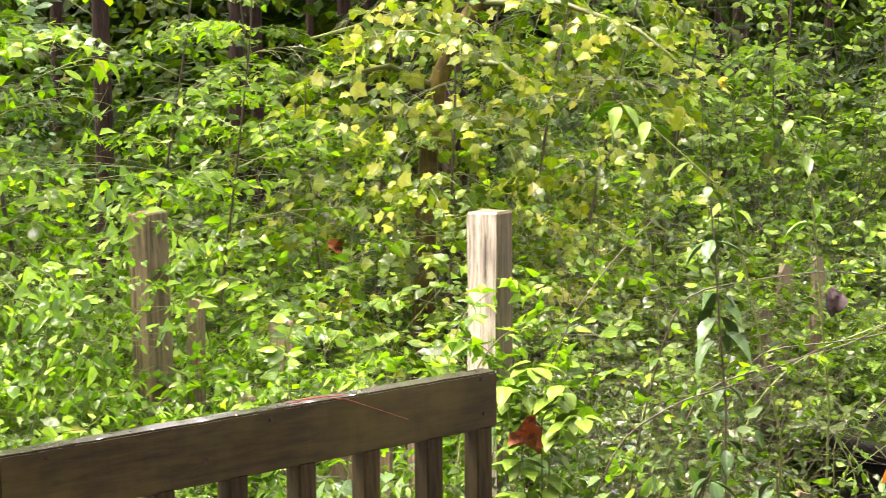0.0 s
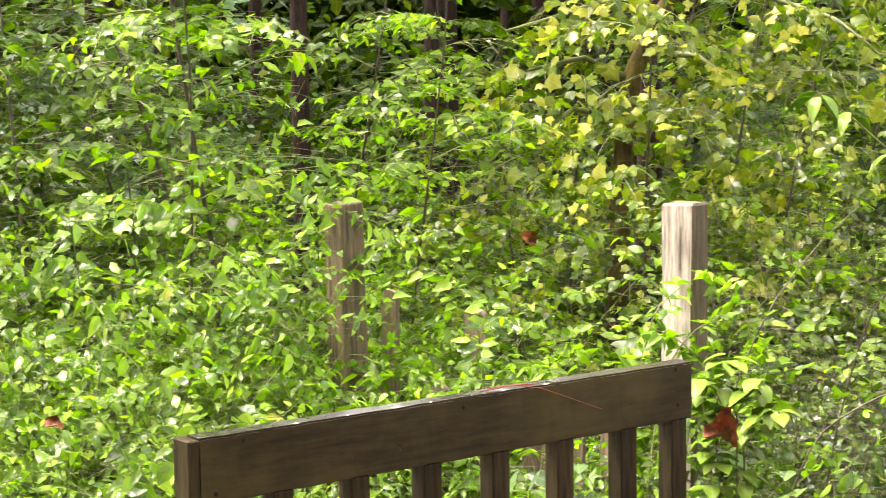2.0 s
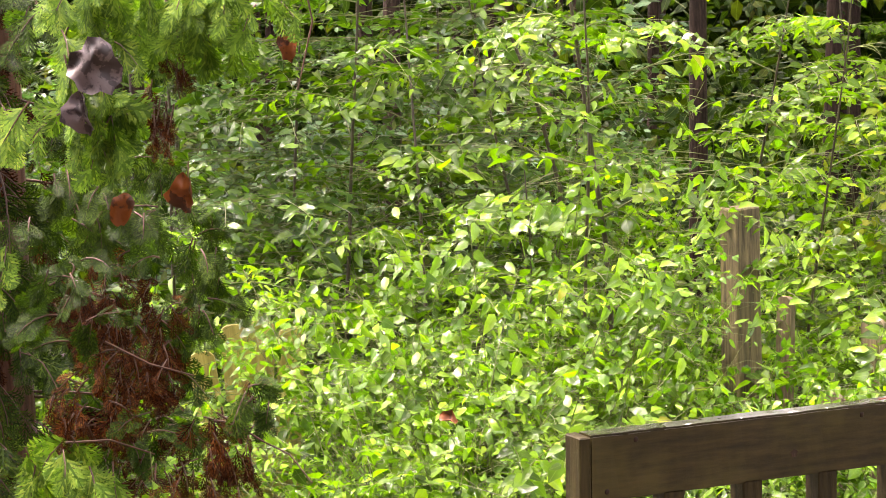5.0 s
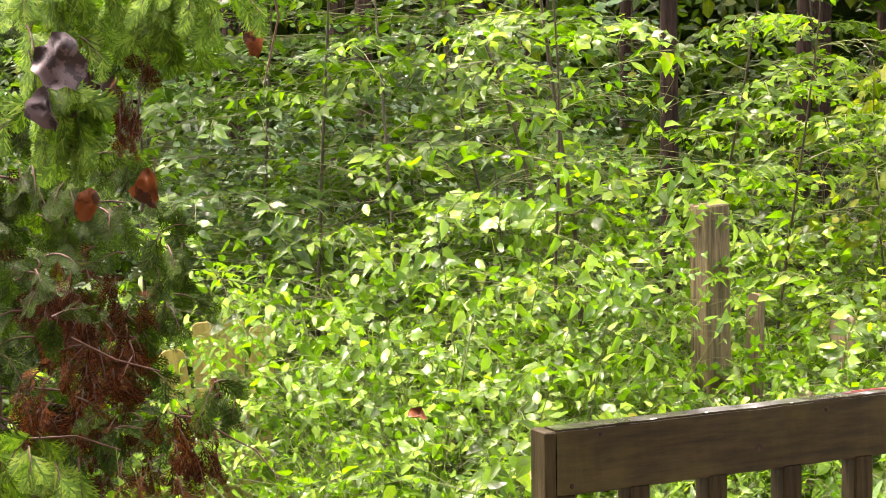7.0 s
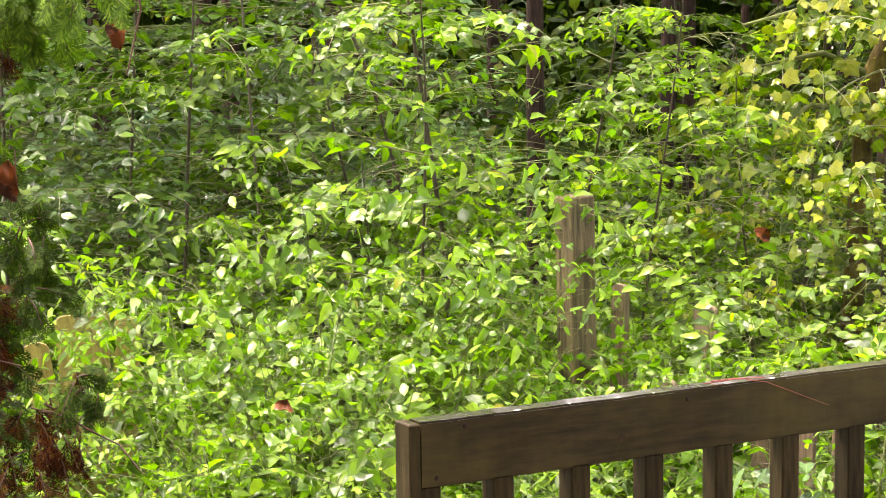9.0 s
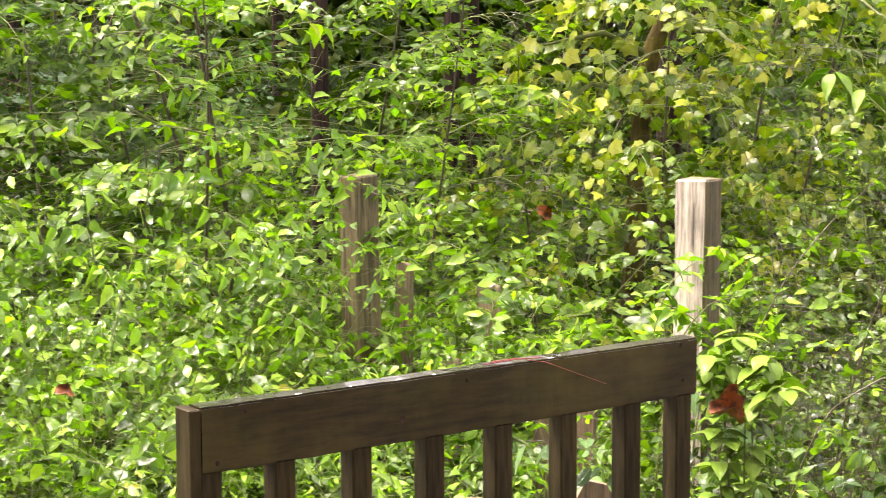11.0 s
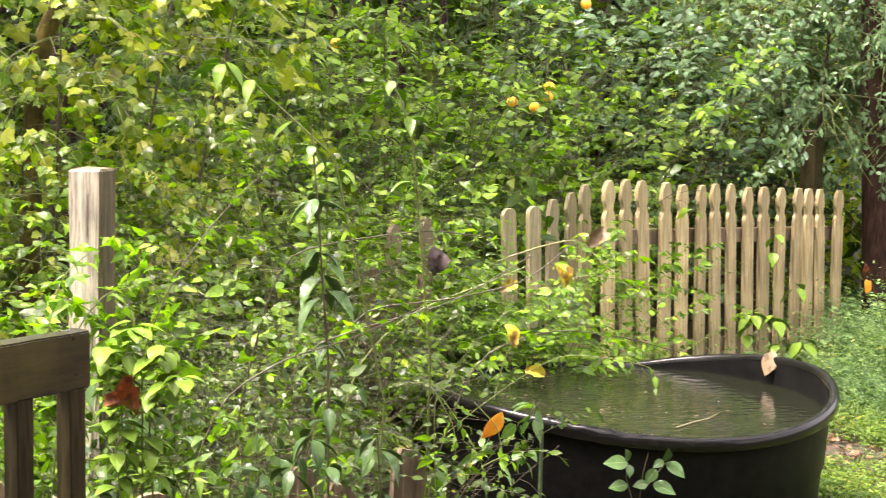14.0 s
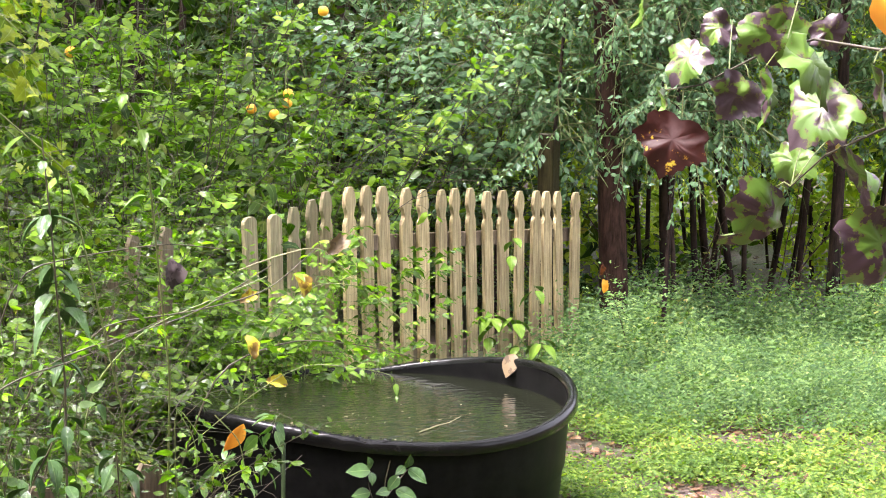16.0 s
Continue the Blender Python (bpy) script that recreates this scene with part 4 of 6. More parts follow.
# ---- trees of the wood ----
def tree(name, seed, height, radius, label, group, first=0.3, limbs=12, bark=None, leaf=0.27, crown_mat=None, limb_len=2.8, lean=0.04):
    rng = random.Random(seed)
    root = thing(name, Matrix(), label, "tree", group)
    tb, lv = Tubes(), Leaves(seed)
    pts = arc((0, 0, -0.05), (rng.uniform(-lean, lean), rng.uniform(-lean, lean), 1), height, 0.0, 16, rng, 0.012)
    flare = np.vstack([pts[0], pts[0] + (pts[1] - pts[0]) * 0.12])
    tb.add(flare, radius * 1.5, radius * 1.04, 12)
    tb.add(pts, radius, radius * 0.2, 12)
    tb.build("trunk", bark or M_BARK, root)
    lb = Tubes()
    for k in range(limbs):
        f = first + (1 - first) * (k + rng.random()) / limbs
        i = min(int(f * 15), 14)
        p = pts[i]
        b = k * 2.4 + rng.uniform(-0.5, 0.5)
        lim = arc(p, (math.cos(b), math.sin(b), rng.uniform(0.2, 0.7)), limb_len * rng.uniform(0.6, 1.2) * (1.2 - 0.7 * f), 0.35, 7, rng, 0.06)
        lb.add(lim, radius * 0.3 * (1.2 - f), radius * 0.04, 5)
        for q in range(8):
            j = min(1 + q * 6 // 8, 5)
            d = lim[j + 1] - lim[j]
            s = np.cross(d, (0, 0, 1))
            tw = arc(lim[j], d / np.linalg.norm(d) + s / (np.linalg.norm(s) + 1e-6) * (-1) ** q * 0.9, limb_len * 0.45 * rng.uniform(0.6, 1.2), 0.5, 4, rng, 0.08)
            if q % 2:
                lb.add(tw, radius * 0.06, radius * 0.02, 3)
            leafy(lv, tw, 0.1, leaf, rng, wild=0.5)
    tagged(lb.build("branchwork", bark or M_BARK, root), kind="stuff")
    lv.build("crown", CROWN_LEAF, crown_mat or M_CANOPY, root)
    return root


TREES = {
    "a": tree("forest_tree", 11, 9.5, 0.085, "slim dark-barked forest tree with a high green crown, some copies unseen for shade", "woodland trees", first=0.42, limbs=12),
    "b": tree("forest_tree", 12, 11.0, 0.12, "dark-barked forest tree standing in the wood, some copies unseen for shade", "woodland trees", first=0.42, limbs=13, limb_len=3.0),
    "red": tree("forest_tree", 14, 9.0, 0.085, "stout reddish-brown trunk at the wood edge", "woodland trees", first=0.42, limbs=12, bark=M_BARK_BROWN),
    "pole": tree("forest_tree", 15, 6.5, 0.015, "thin dark pole-like trunk in the wood", "woodland trees", first=0.5, limbs=4, limb_len=0.9, leaf=0.14, lean=0.1),
    "c": tree("forest_tree", 13, 7.0, 0.04, "thin dark sapling trunk in the wood", "woodland trees", first=0.4, limbs=12, limb_len=1.7, leaf=0.16),
}
_rng = random.Random(19)
BACK_ROWS = [(_rng.choice("aab"), x * 2.6 + _rng.uniform(-0.9, 0.9) + (y % 2) * 1.3, 14.5 + 2.7 * y + _rng.uniform(-0.8, 0.8), _rng.uniform(0.9, 1.15), 1.0)
             for y in range(6) for x in range(-4 - y // 2, 3 + y // 2)]
BACK_ROWS = [r for r in BACK_ROWS if not (0.42 < math.atan2(r[1], r[2]) < 0.8 and r[2] < 22)]     # a clearing beyond the pole trunks
# unseen trees added at both sides; their crowns cut the sky light
SHADE_RING = [(_rng.choice("ab"), sx * _rng.uniform(5.6, 9.0), y + _rng.uniform(-0.6, 0.6), _rng.uniform(0.95, 1.2), 1.0) for y in (-0.5, 1.6, 3.6, 5.6, 7.6) for sx in (-0.85, 1.05) if sx < 0 or y < 3]
# more added at the back, where high crowns shade the rear plants
SHADE_RING += [("b", -3.4, 9.6, 1.0, 0.95), ("a", -4.6, 8.0, 1.0, 0.95), ("a", -2.9, 12.6, 1.0, 1.0), ("b", 0.2, 12.2, 1.0, 1.0), ("b", 3.0, 11.8, 1.0, 0.95)]
plant(TREES, [
    ("red", 5.52, 9.55, 1.0, 1.0), ("b", -0.52, 8.6, 0.4, 1.6), ("a", 1.06, 9.24, 0.8, 1.2), ("a", 0.03, 10.1, 0.7, 1.3), ("c", 7.12, 9.75, 1.0, 1.1),
    ("pole", 6.75, 11.3, 1.1, 1.1), ("pole", 7.6, 10.9, 0.9, 1.1), ("pole", 7.2, 12.4, 1.0, 1.2),  ("pole", 6.2, 12.9, 0.9, 1.2), 
    ("pole", 7.0, 14.2, 0.9, 1.2), ("pole", 8.0, 14.5, 0.8, 1.3),  ("pole", 9.9, 12.6, 1.0, 1.0), ("pole", 8.9, 11.3, 0.8, 1.1), ("pole", 8.7, 16.0, 1.0, 1.0),
    ("pole", 6.95, 11.9, 0.7, 1.3), ("pole", 8.2, 12.0, 0.7, 1.3), ("pole", 7.9, 13.4, 0.9, 1.2), ("pole", 7.4, 15.2, 1.0, 1.2), ("pole", 9.0, 14.2, 1.0, 1.2), ("pole", 6.4, 14.8, 1.0, 1.2),
    ("b", -4.2, 11.5, 1.0, 1.0), ("a", -2.4, 11.0, 0.9, 1.1), ("b", 2.4, 12.6, 1.0, 1.0), ("a", 3.9, 13.6, 1.0, 1.0), ("b", -1.2, 14.5, 1.1, 1.0), ("a", 1.0, 16.0, 1.0, 1.0),
    ("b", -6.5, 15.0, 1.1, 1.0), ("b", 4.8, 18.0, 1.1, 1.0), ("b", 16.0, 17.0, 1.1, 1.0), ("b", -3.0, 19.5, 1.2, 1.0), ("b", 1.8, 21.5, 1.2, 1.0),
    ("b", 8.0, 22.5, 1.2, 1.0), ("b", -9.5, 20.0, 1.2, 1.0), ("a", -6.0, 9.5, 1.0, 1.0),
    ("pole", 6.27, 10.48, 1.00, 1.10), ("pole", 7.00, 11.56, 0.80, 1.38), ("pole", 6.34, 9.97, 1.30, 0.85), ("pole", 6.83, 10.61, 1.60, 0.69), ("pole", 6.65, 10.01, 1.40, 0.79), ("pole", 7.45, 10.92, 1.30, 0.85), ("pole", 8.25, 11.94, 1.10, 1.00), ("pole", 7.37, 10.49, 1.20, 0.92), ("pole", 8.16, 11.40, 1.10, 1.00), ("pole", 9.37, 12.99, 1.00, 1.10), ("pole", 8.96, 13.28, 1.10, 1.00), ("pole", 7.96, 12.73, 1.00, 1.10), ("pole", 6.18, 10.07, 1.90, 0.58), ("pole", 7.85, 10.39, 1.00, 1.10), ("pole", 9.15, 11.91, 1.20, 0.92),
] + BACK_ROWS + SHADE_RING)

# ---- understorey ----
YOUNG = {
    "maple": sapling("sapling", 31, 2.7, 0.053, OVATE_LEAN, M_SAPLING, "slender sapling with bright pointed leaves, wet", "sapling", "saplings", limbs=23, first=0.14, limb_len=0.95, gap=0.03, sub=6, wild=0.55),
    "gum": sapling("sapling", 32, 2.7, 0.053, TRILOBE, M_SAPLING, "slender sapling with fresh green oval leaves", "sapling", "saplings", limbs=23, first=0.12, limb_len=0.95, gap=0.028, sub=6, wild=0.5),
    "yellow": sapling("sapling", 33, 2.8, 0.054, MAPLE5, M_YELLOW, "sapling with broad yellowing leaves hanging from its limbs", "sapling", "saplings", limbs=20, first=0.35, limb_len=1.05, gap=0.036, sub=5, sag=0.9, lift=0.8, wild=0.8),
    "layer": sapling("sapling", 34, 2.6, 0.062, OVATE_LEAN, M_LAYER, "dark sapling with flat layers of glossy leaves", "sapling", "saplings", limbs=30, first=0.3, limb_len=1.2, gap=0.04, sub=6, sag=0.2, upright=0.1, wild=0.15, lift=0.1),
    "holly": sapling("evergreen_tree", 35, 3.1, 0.054, SIMPLE, M_DARK, "dark glossy evergreen tree with drooping boughs", "tree", "evergreen trees", limbs=50, first=0.42, limb_len=1.35, gap=0.025, sub=6, sag=0.8, upright=0.3, wild=0.6, lift=0.7, stem=0.03, stem_mat=M_BARK),
}
plant(YOUNG, [
    ("holly", 5.2, 10.4, 0.95, 1.0), ("holly", 6.1, 10.5, 0.9, 1.0), ("holly", 7.0, 10.9, 0.95, 1.1), ("holly", 7.8, 10.6, 0.9, 1.1), ("holly", 8.4, 10.0, 0.9, 1.0), ("holly", 4.4, 11.2, 1.0, 1.0),
    ("holly", 5.62, 9.2, 0.72, 1.3), ("holly", 5.1, 9.75, 0.75, 1.25), ("holly", 5.95, 9.6, 0.75, 1.25), ("holly", 6.6, 9.9, 0.8, 1.2), ("holly", 7.3, 9.6, 0.8, 1.2),
    ("gum", -0.69, 6.22, 0.86, 0.95), ("maple", -1.25, 6.6, 0.9, 0.95), ("maple", -0.15, 7.1, 0.9, 1.0), ("layer", -1.8, 7.2, 1.0, 1.0), ("maple", -1.0, 7.5, 1.0, 1.0), ("gum", -0.95, 6.7, 0.8, 0.85),
    ("layer", -1.6, 8.2, 1.05, 1.0), ("layer", -2.2, 7.9, 1.0, 1.0), ("gum", 0.35, 7.4, 0.9, 0.9), ("maple", -0.45, 7.9, 1.0, 1.0), ("layer", -2.45, 7.3, 1.0, 1.0), ("gum", 0.2, 8.6, 1.0, 1.0), ("layer", -1.35, 7.6, 1.0, 1.05),
    ("yellow", 0.55, 7.7, 0.95, 1.0), ("yellow", 0.78, 7.0, 0.85, 0.98), ("yellow", 1.2, 7.2, 0.85, 1.0), ("yellow", 1.1, 7.8, 1.0, 1.0), ("yellow", 0.95, 8.4, 1.0, 1.0), ("maple", 1.75, 8.6, 1.0, 1.0), ("maple", 0.0, 8.0, 0.9, 0.9),
    ("layer", -3.0, 8.9, 1.1, 1.0), ("layer", 1.9, 10.0, 1.1, 1.0), 
])

SHRUBS = {
    "small": shrub("shrub", 41, 1.9, 0.6, 15, 16, 0.06, SIMPLE, M_SMALL, "dense small-leaved green shrub, wet", "shrub", "small-leaved shrubs", gap=0.019, twig_len=0.42, sag=0.8, lean=0.55, stem_mat=M_TWIG, wild=0.6, gaps=0.0),
    "low": shrub("shrub", 42, 1.3, 0.6, 14, 11, 0.052, OVATE_LEAN, M_BRAMBLE, "loose green shrub with oval leaves", "shrub", "small-leaved shrubs", gap=0.02, twig_len=0.36, sag=1.0, lean=0.7, wild=0.6),
    "dark": shrub("evergreen_shrub", 43, 2.5, 0.8, 17, 20, 0.066, SIMPLE, M_DARK, "dark glossy evergreen shrub under the trees", "shrub", "evergreen shrubs", gap=0.032, twig_len=0.6, sag=0.7, lean=0.5, stem=0.01, stem_mat=M_TWIG, wild=0.6, low=0.12),
    "grey": shrub("shrub", 44, 1.35, 0.4, 14, 12, 0.066, OVATE, M_GREY, "grey-green broad-leaved plant with wet leaves", "shrub", "grey-green plants", gap=0.034, twig_len=0.3, sag=0.9, lean=0.5, wild=0.6, lift=0.9, gaps=0.04, stem_mat=M_TWIG),
    "rose": shrub("rose_bush", 45, 1.2, 0.4, 11, 12, 0.036, SIMPLE, M_FINE, "arching thorny rose with small leaflets", "shrub", "wild roses", gap=0.04, twig_len=0.36, leaflets=4, sag=1.5, lean=0.8, wild=0.6, gaps=0.02, stem_mat=M_TWIG),
    "fine": shrub("shrub", 47, 1.2, 0.45, 15, 12, 0.034, SIMPLE, M_FINE, "twiggy dim green shrub with small leaves", "shrub", "small-leaved shrubs", gap=0.022, twig_len=0.34, sag=1.0, lean=0.65, wild=0.6, gaps=0.06, stem_mat=M_TWIG),
    "lit": shrub("shrub", 48, 1.35, 0.5, 15, 12, 0.05, OVATE_LEAN, M_FRESH, "fresh green broad-leaved shrub, leaves shining wet", "shrub", "lime-green shoots", gap=0.027, twig_len=0.36, sag=1.0, lean=0.65, wild=0.55, lift=0.6, gaps=-0.05),
    "citrus": shrub("orange_bush", 49, 2.3, 0.75, 16, 15, 0.05, SIMPLE, M_CITRUS, "tall thorny orange bush, small rounded bright leaves in tufts", "shrub", "orange bushes", gap=0.02, twig_len=0.3, sag=0.7, lean=0.6, stem=0.009, stem_mat=M_TWIG, wild=0.7, lift=0.5, gaps=0.13),
    "sprig": shrub("shrub", 46, 1.1, 0.3, 11, 8, 0.068, OVATE, M_LIME, "fresh lime-green shoots with wet leaves", "shrub", "lime-green shoots", gap=0.06, twig_len=0.25, sag=0.8, lean=0.5, wild=0.6, lift=0.7, low=0.45),
}
plant(SHRUBS, [
    # behind the posts
    ("low", 0.05, 6.4, 0.95, 1.05), ("low", 0.45, 6.1, 0.9, 1.05), ("small", 0.95, 6.5, 0.75, 0.95), ("small", 0.5, 6.9, 0.8, 0.95), ("fine", 1.0, 5.75, 0.9, 1.0), ("fine", 1.35, 6.2, 1.1, 1.3),
    ("low", -0.45, 6.75, 1.0, 1.1), ("small", 1.75, 6.9, 0.85, 0.98), ("small", 1.3, 7.2, 0.85, 1.0), ("small", 2.0, 7.7, 0.9, 1.0), ("small", -1.6, 7.6, 0.9, 0.9), ("small", -2.3, 6.8, 0.8, 0.85), ("small", 0.0, 7.5, 0.8, 0.95),
    ("citrus", 2.2, 8.6, 1.0, 1.0), ("citrus", 2.75, 8.95, 1.0, 1.0), ("citrus", 1.85, 8.9, 0.95, 1.0), ("citrus", 3.3, 9.35, 1.0, 1.0), ("citrus", 2.55, 9.5, 1.05, 1.05), ("citrus", 3.75, 9.7, 0.95, 0.95),
    ("citrus", 1.9, 8.2, 0.8, 0.9), ("small", 1.7, 9.2, 1.2, 1.0), ("small", 3.2, 9.8, 1.2, 1.0), ("small", 3.7, 10.3, 1.25, 1.0), ("small", 2.9, 10.6, 1.3, 1.0), ("small", 2.2, 10.3, 1.3, 1.0),
    ("small", 4.3, 10.4, 1.2, 1.0), ("low", 2.7, 8.6, 1.0, 1.0), ("small", -3.2, 7.6, 1.0, 1.0),
    ("dark", 4.7, 10.8, 1.0, 1.0), ("dark", 5.3, 11.1, 1.0, 1.0), 
    ("dark", -1.9, 9.9, 0.9, 1.0), ("dark", -3.6, 9.9, 0.9, 1.0),
    # in front of the posts and pickets, towards the tank
    ("low", -0.28, 5.7, 0.74, 1.0), ("low", -0.05, 5.85, 0.7, 1.0), ("fine", 0.62, 4.75, 0.65, 1.0),
    ("grey", 0.75, 4.45, 0.75, 1.0), ("fine", 1.05, 4.75, 0.9, 1.08), ("fine", 1.15, 5.25, 0.95, 1.1), ("grey", 1.0, 4.25, 0.72, 0.95), ("fine", 0.85, 4.95, 0.85, 1.05), ("fine", 1.0, 5.9, 0.9, 1.0), ("fine", 1.3, 6.6, 1.1, 1.3), ("fine", 1.6, 6.5, 1.1, 1.2), ("low", 1.95, 7.4, 0.9, 1.1),
    ("rose", 1.1, 5.0, 0.75, 1.0), ("rose", 1.0, 5.7, 0.75, 1.0), ("fine", 1.02, 4.6, 0.75, 0.9), ("rose", 1.5, 7.0, 0.8, 1.0), ("rose", 2.1, 7.25, 0.7, 1.0), ("rose", 0.9, 5.3, 0.95, 1.0), ("low", 2.25, 7.3, 0.85, 0.9), ("rose", 2.4, 7.2, 0.8, 0.9), ("low", 2.6, 7.4, 0.75, 0.85), ("low", 2.3, 7.3, 0.75, 0.9), ("rose", 2.95, 7.55, 0.65, 0.75), ("rose", 1.25, 5.0, 0.7, 0.9), ("rose", 1.35, 5.5, 0.65, 0.9), ("rose", 2.85, 7.5, 0.65, 0.7), ("grey", 2.1, 7.3, 0.7, 0.85),
    ("low", 2.75, 7.2, 0.7, 0.85), ("rose", 2.5, 7.3, 0.7, 0.9), ("fine", 1.1, 5.6, 0.95, 1.2),
    ("grey", 1.0, 4.55, 0.8, 1.0), ("grey", 1.25, 4.9, 0.85, 1.05), ("grey", 0.85, 4.6, 0.75, 1.0), ("fine", 0.6, 4.78, 0.78, 1.12), ("fine", 0.74, 4.7, 0.7, 1.05), ("sprig", 0.56, 4.5, 0.7, 1.3), ("low", 2.55, 7.45, 0.8, 0.95), ("low", 2.8, 7.6, 0.75, 0.95),
    ("lit", -1.08, 6.05, 0.9, 1.15), ("lit", -0.92, 6.1, 0.9, 1.15), ("lit", -0.98, 5.55, 0.85, 1.1), ("lit", -0.9, 5.9, 0.8, 1.05), ("lit", -1.25, 6.55, 0.95, 1.2), ("lit", -0.8, 5.5, 0.85, 1.0), ("lit", 0.6, 4.74, 0.67, 1.1),
])

BRAMBLES = {
    "a": shrub("bramble", 51, 1.3, 0.5, 15, 11, 0.047, OVATE_LEAN, M_BRAMBLE, "bright green bramble mound, leaves wet from rain", "bramble", "brambles", gap=0.029, twig_len=0.36, leaflets=3, sag=1.5, lean=0.75, wild=0.6, lift=0.7),
    "b": shrub("bramble", 52, 1.3, 0.5, 15, 12, 0.044, OVATE_LEAN, M_BRAMBLE, "bright green bramble mound, leaves wet from rain", "bramble", "brambles", gap=0.0185, twig_len=0.36, sag=1.3, lean=0.75, wild=0.6, lift=0.7),
    "c": shrub("bramble", 53, 1.3, 0.5, 14, 11, 0.046, NARROW, M_BRAMBLE, "bright green tangle of narrow wet leaves", "bramble", "brambles", gap=0.017, twig_len=0.36, sag=1.2, lean=0.75, wild=0.6, lift=0.7),
}
plant(BRAMBLES, [
    ("a", -1.2, 4.85, 0.85, 0.8), ("b", -1.05, 4.9, 0.92, 1.0), ("a", -0.65, 4.8, 0.88, 0.98), ("b", -1.02, 5.55, 0.9, 0.95), ("a", -0.9, 5.4, 1.0, 0.98), ("b", -0.5, 5.3, 0.9, 0.95), ("a", -2.0, 5.3, 0.9, 0.75),
    ("a", -0.3, 4.6, 0.82, 0.98), ("c", 0.05, 4.65, 0.82, 0.98), ("a", 0.35, 4.65, 0.8, 1.0), ("c", -0.1, 5.25, 0.82, 1.0), ("b", 0.25, 5.1, 0.82, 0.98), ("b", -1.8, 5.75, 0.9, 0.55), ("a", -1.5, 6.05, 0.95, 0.62),
    ("b", -1.1, 6.0, 1.0, 1.0), ("b", -1.2, 6.35, 1.0, 1.0), ("a", -0.95, 6.25, 1.0, 1.05), ("a", -0.6, 5.85, 0.92, 0.95), ("b", -1.95, 4.75, 0.85, 0.85), ("a", -2.4, 5.8, 0.95, 0.8), ("b", -2.45, 6.5, 0.95, 0.8), ("a", -1.3, 4.4, 0.82, 0.95), ("b", -0.9, 4.3, 0.78, 0.95),
    ("a", -0.45, 4.15, 0.74, 0.9), ("c", 0.45, 4.2, 0.68, 0.95), ("a", 0.15, 4.1, 0.68, 0.92), ("c", 0.6, 5.4, 0.85, 1.0), ("c", -0.35, 5.75, 0.75, 1.05), ("b", -1.65, 4.2, 0.75, 0.9), ("a", -0.1, 3.95, 0.62, 0.9), ("c", 0.2, 6.0, 0.9, 1.05),
])


# ---- saplings whose stems show ----
def stemmed(name, stem, boughs, r, leaf, shape, mat, label, category, group, seed, stem_mat=None, twig=0.35, gap=0.05, tip=0.4):
    """A sapling with a given stem and boughs, each bough set with leafy side twigs."""
    rng = random.Random(seed)
    root = thing(name, pose(*stem[0]), label, category, group)
    o = np.array(stem[0], float)
    tb = Tubes()
    q = np.array(stem, float) - o
    t = np.linspace(0, len(q) - 1, 5 * len(q))
    q = np.stack([np.interp(t, np.arange(len(q)), q[:, k]) for k in range(3)], 1)
    tb.add(q, r, r * tip, 8)
    tb.build("stem", stem_mat or M_TWIG, root)
    lb, lv = Tubes(), Leaves(seed)
    for b in boughs:
        b = np.array(b, float) - o
        t = np.linspace(0, len(b) - 1, 5 * len(b))
        b = np.stack([np.interp(t, np.arange(len(b)), b[:, k]) for k in range(3)], 1)
        lb.add(b, r * 0.4, r * 0.12, 5)
        n = max(3, int(np.linalg.norm(b[-1] - b[0]) / 0.07))
        for k in range(n):
            p = b[min(int((0.15 + 0.85 * k / n) * len(b)), len(b) - 1)]
            a = rng.uniform(0, 6.28)
            tw = arc(p, (math.cos(a), math.sin(a), rng.uniform(-0.2, 0.5)), twig * rng.uniform(0.5, 1.2), 0.5, 4, rng, 0.06)
            lb.add(tw, 0.0014, 0.0008, 3)
            leafy(lv, tw, gap, leaf, rng, wild=0.5, lift=0.5)
    tagged(lb.build("branchwork", M_STEM, root), kind="stuff")
    lv.build("foliage", shape, mat, root)
    return root


stemmed("sapling", [(-0.66, 6.37, -0.02)] + [(-0.677, 6.368, 0.956), (-0.691, 6.367, 1.197), (-0.727, 6.363, 1.437), (-0.762, 6.359, 1.692), (-0.797, 6.355, 1.946), (-0.823, 6.351, 2.125)],
        [[(-0.727, 6.363, 1.451), (-0.901, 6.290, 1.496), (-1.071, 6.213, 1.600)], [(-0.753, 6.360, 1.656), (-0.573, 6.278, 1.765), (-0.442, 6.188, 1.818)], [(-0.779, 6.357, 1.837), (-0.926, 6.236, 1.911), (-1.051, 6.115, 1.877)], [(-0.700, 6.366, 1.290), (-0.529, 6.181, 1.397), (-0.417, 6.089, 1.422)], [(-0.814, 6.352, 2.054), (-0.607, 6.275, 2.084), (-0.424, 6.189, 1.957)]],
        0.011, 0.056, OVATE, M_SAPLING, "slim brown sapling stem with a forked bough and pointed leaves", "sapling", "saplings", 301)
stemmed("sapling", [(-1.0, 7.2, -0.02)] + [(-0.939, 7.143, 1.319), (-1.038, 7.129, 1.690), (-1.157, 7.111, 1.976), (-1.216, 7.101, 2.138)],
        [[(-1.038, 7.129, 1.690), (-1.163, 7.009, 1.754), (-1.305, 6.882, 1.718)], [(-1.138, 7.114, 1.935), (-0.963, 7.039, 1.953), (-0.792, 6.959, 1.871)]], 0.01, 0.054, OVATE, M_SAPLING, "leaning dark sapling stem in the thicket", "sapling", "saplings", 302)
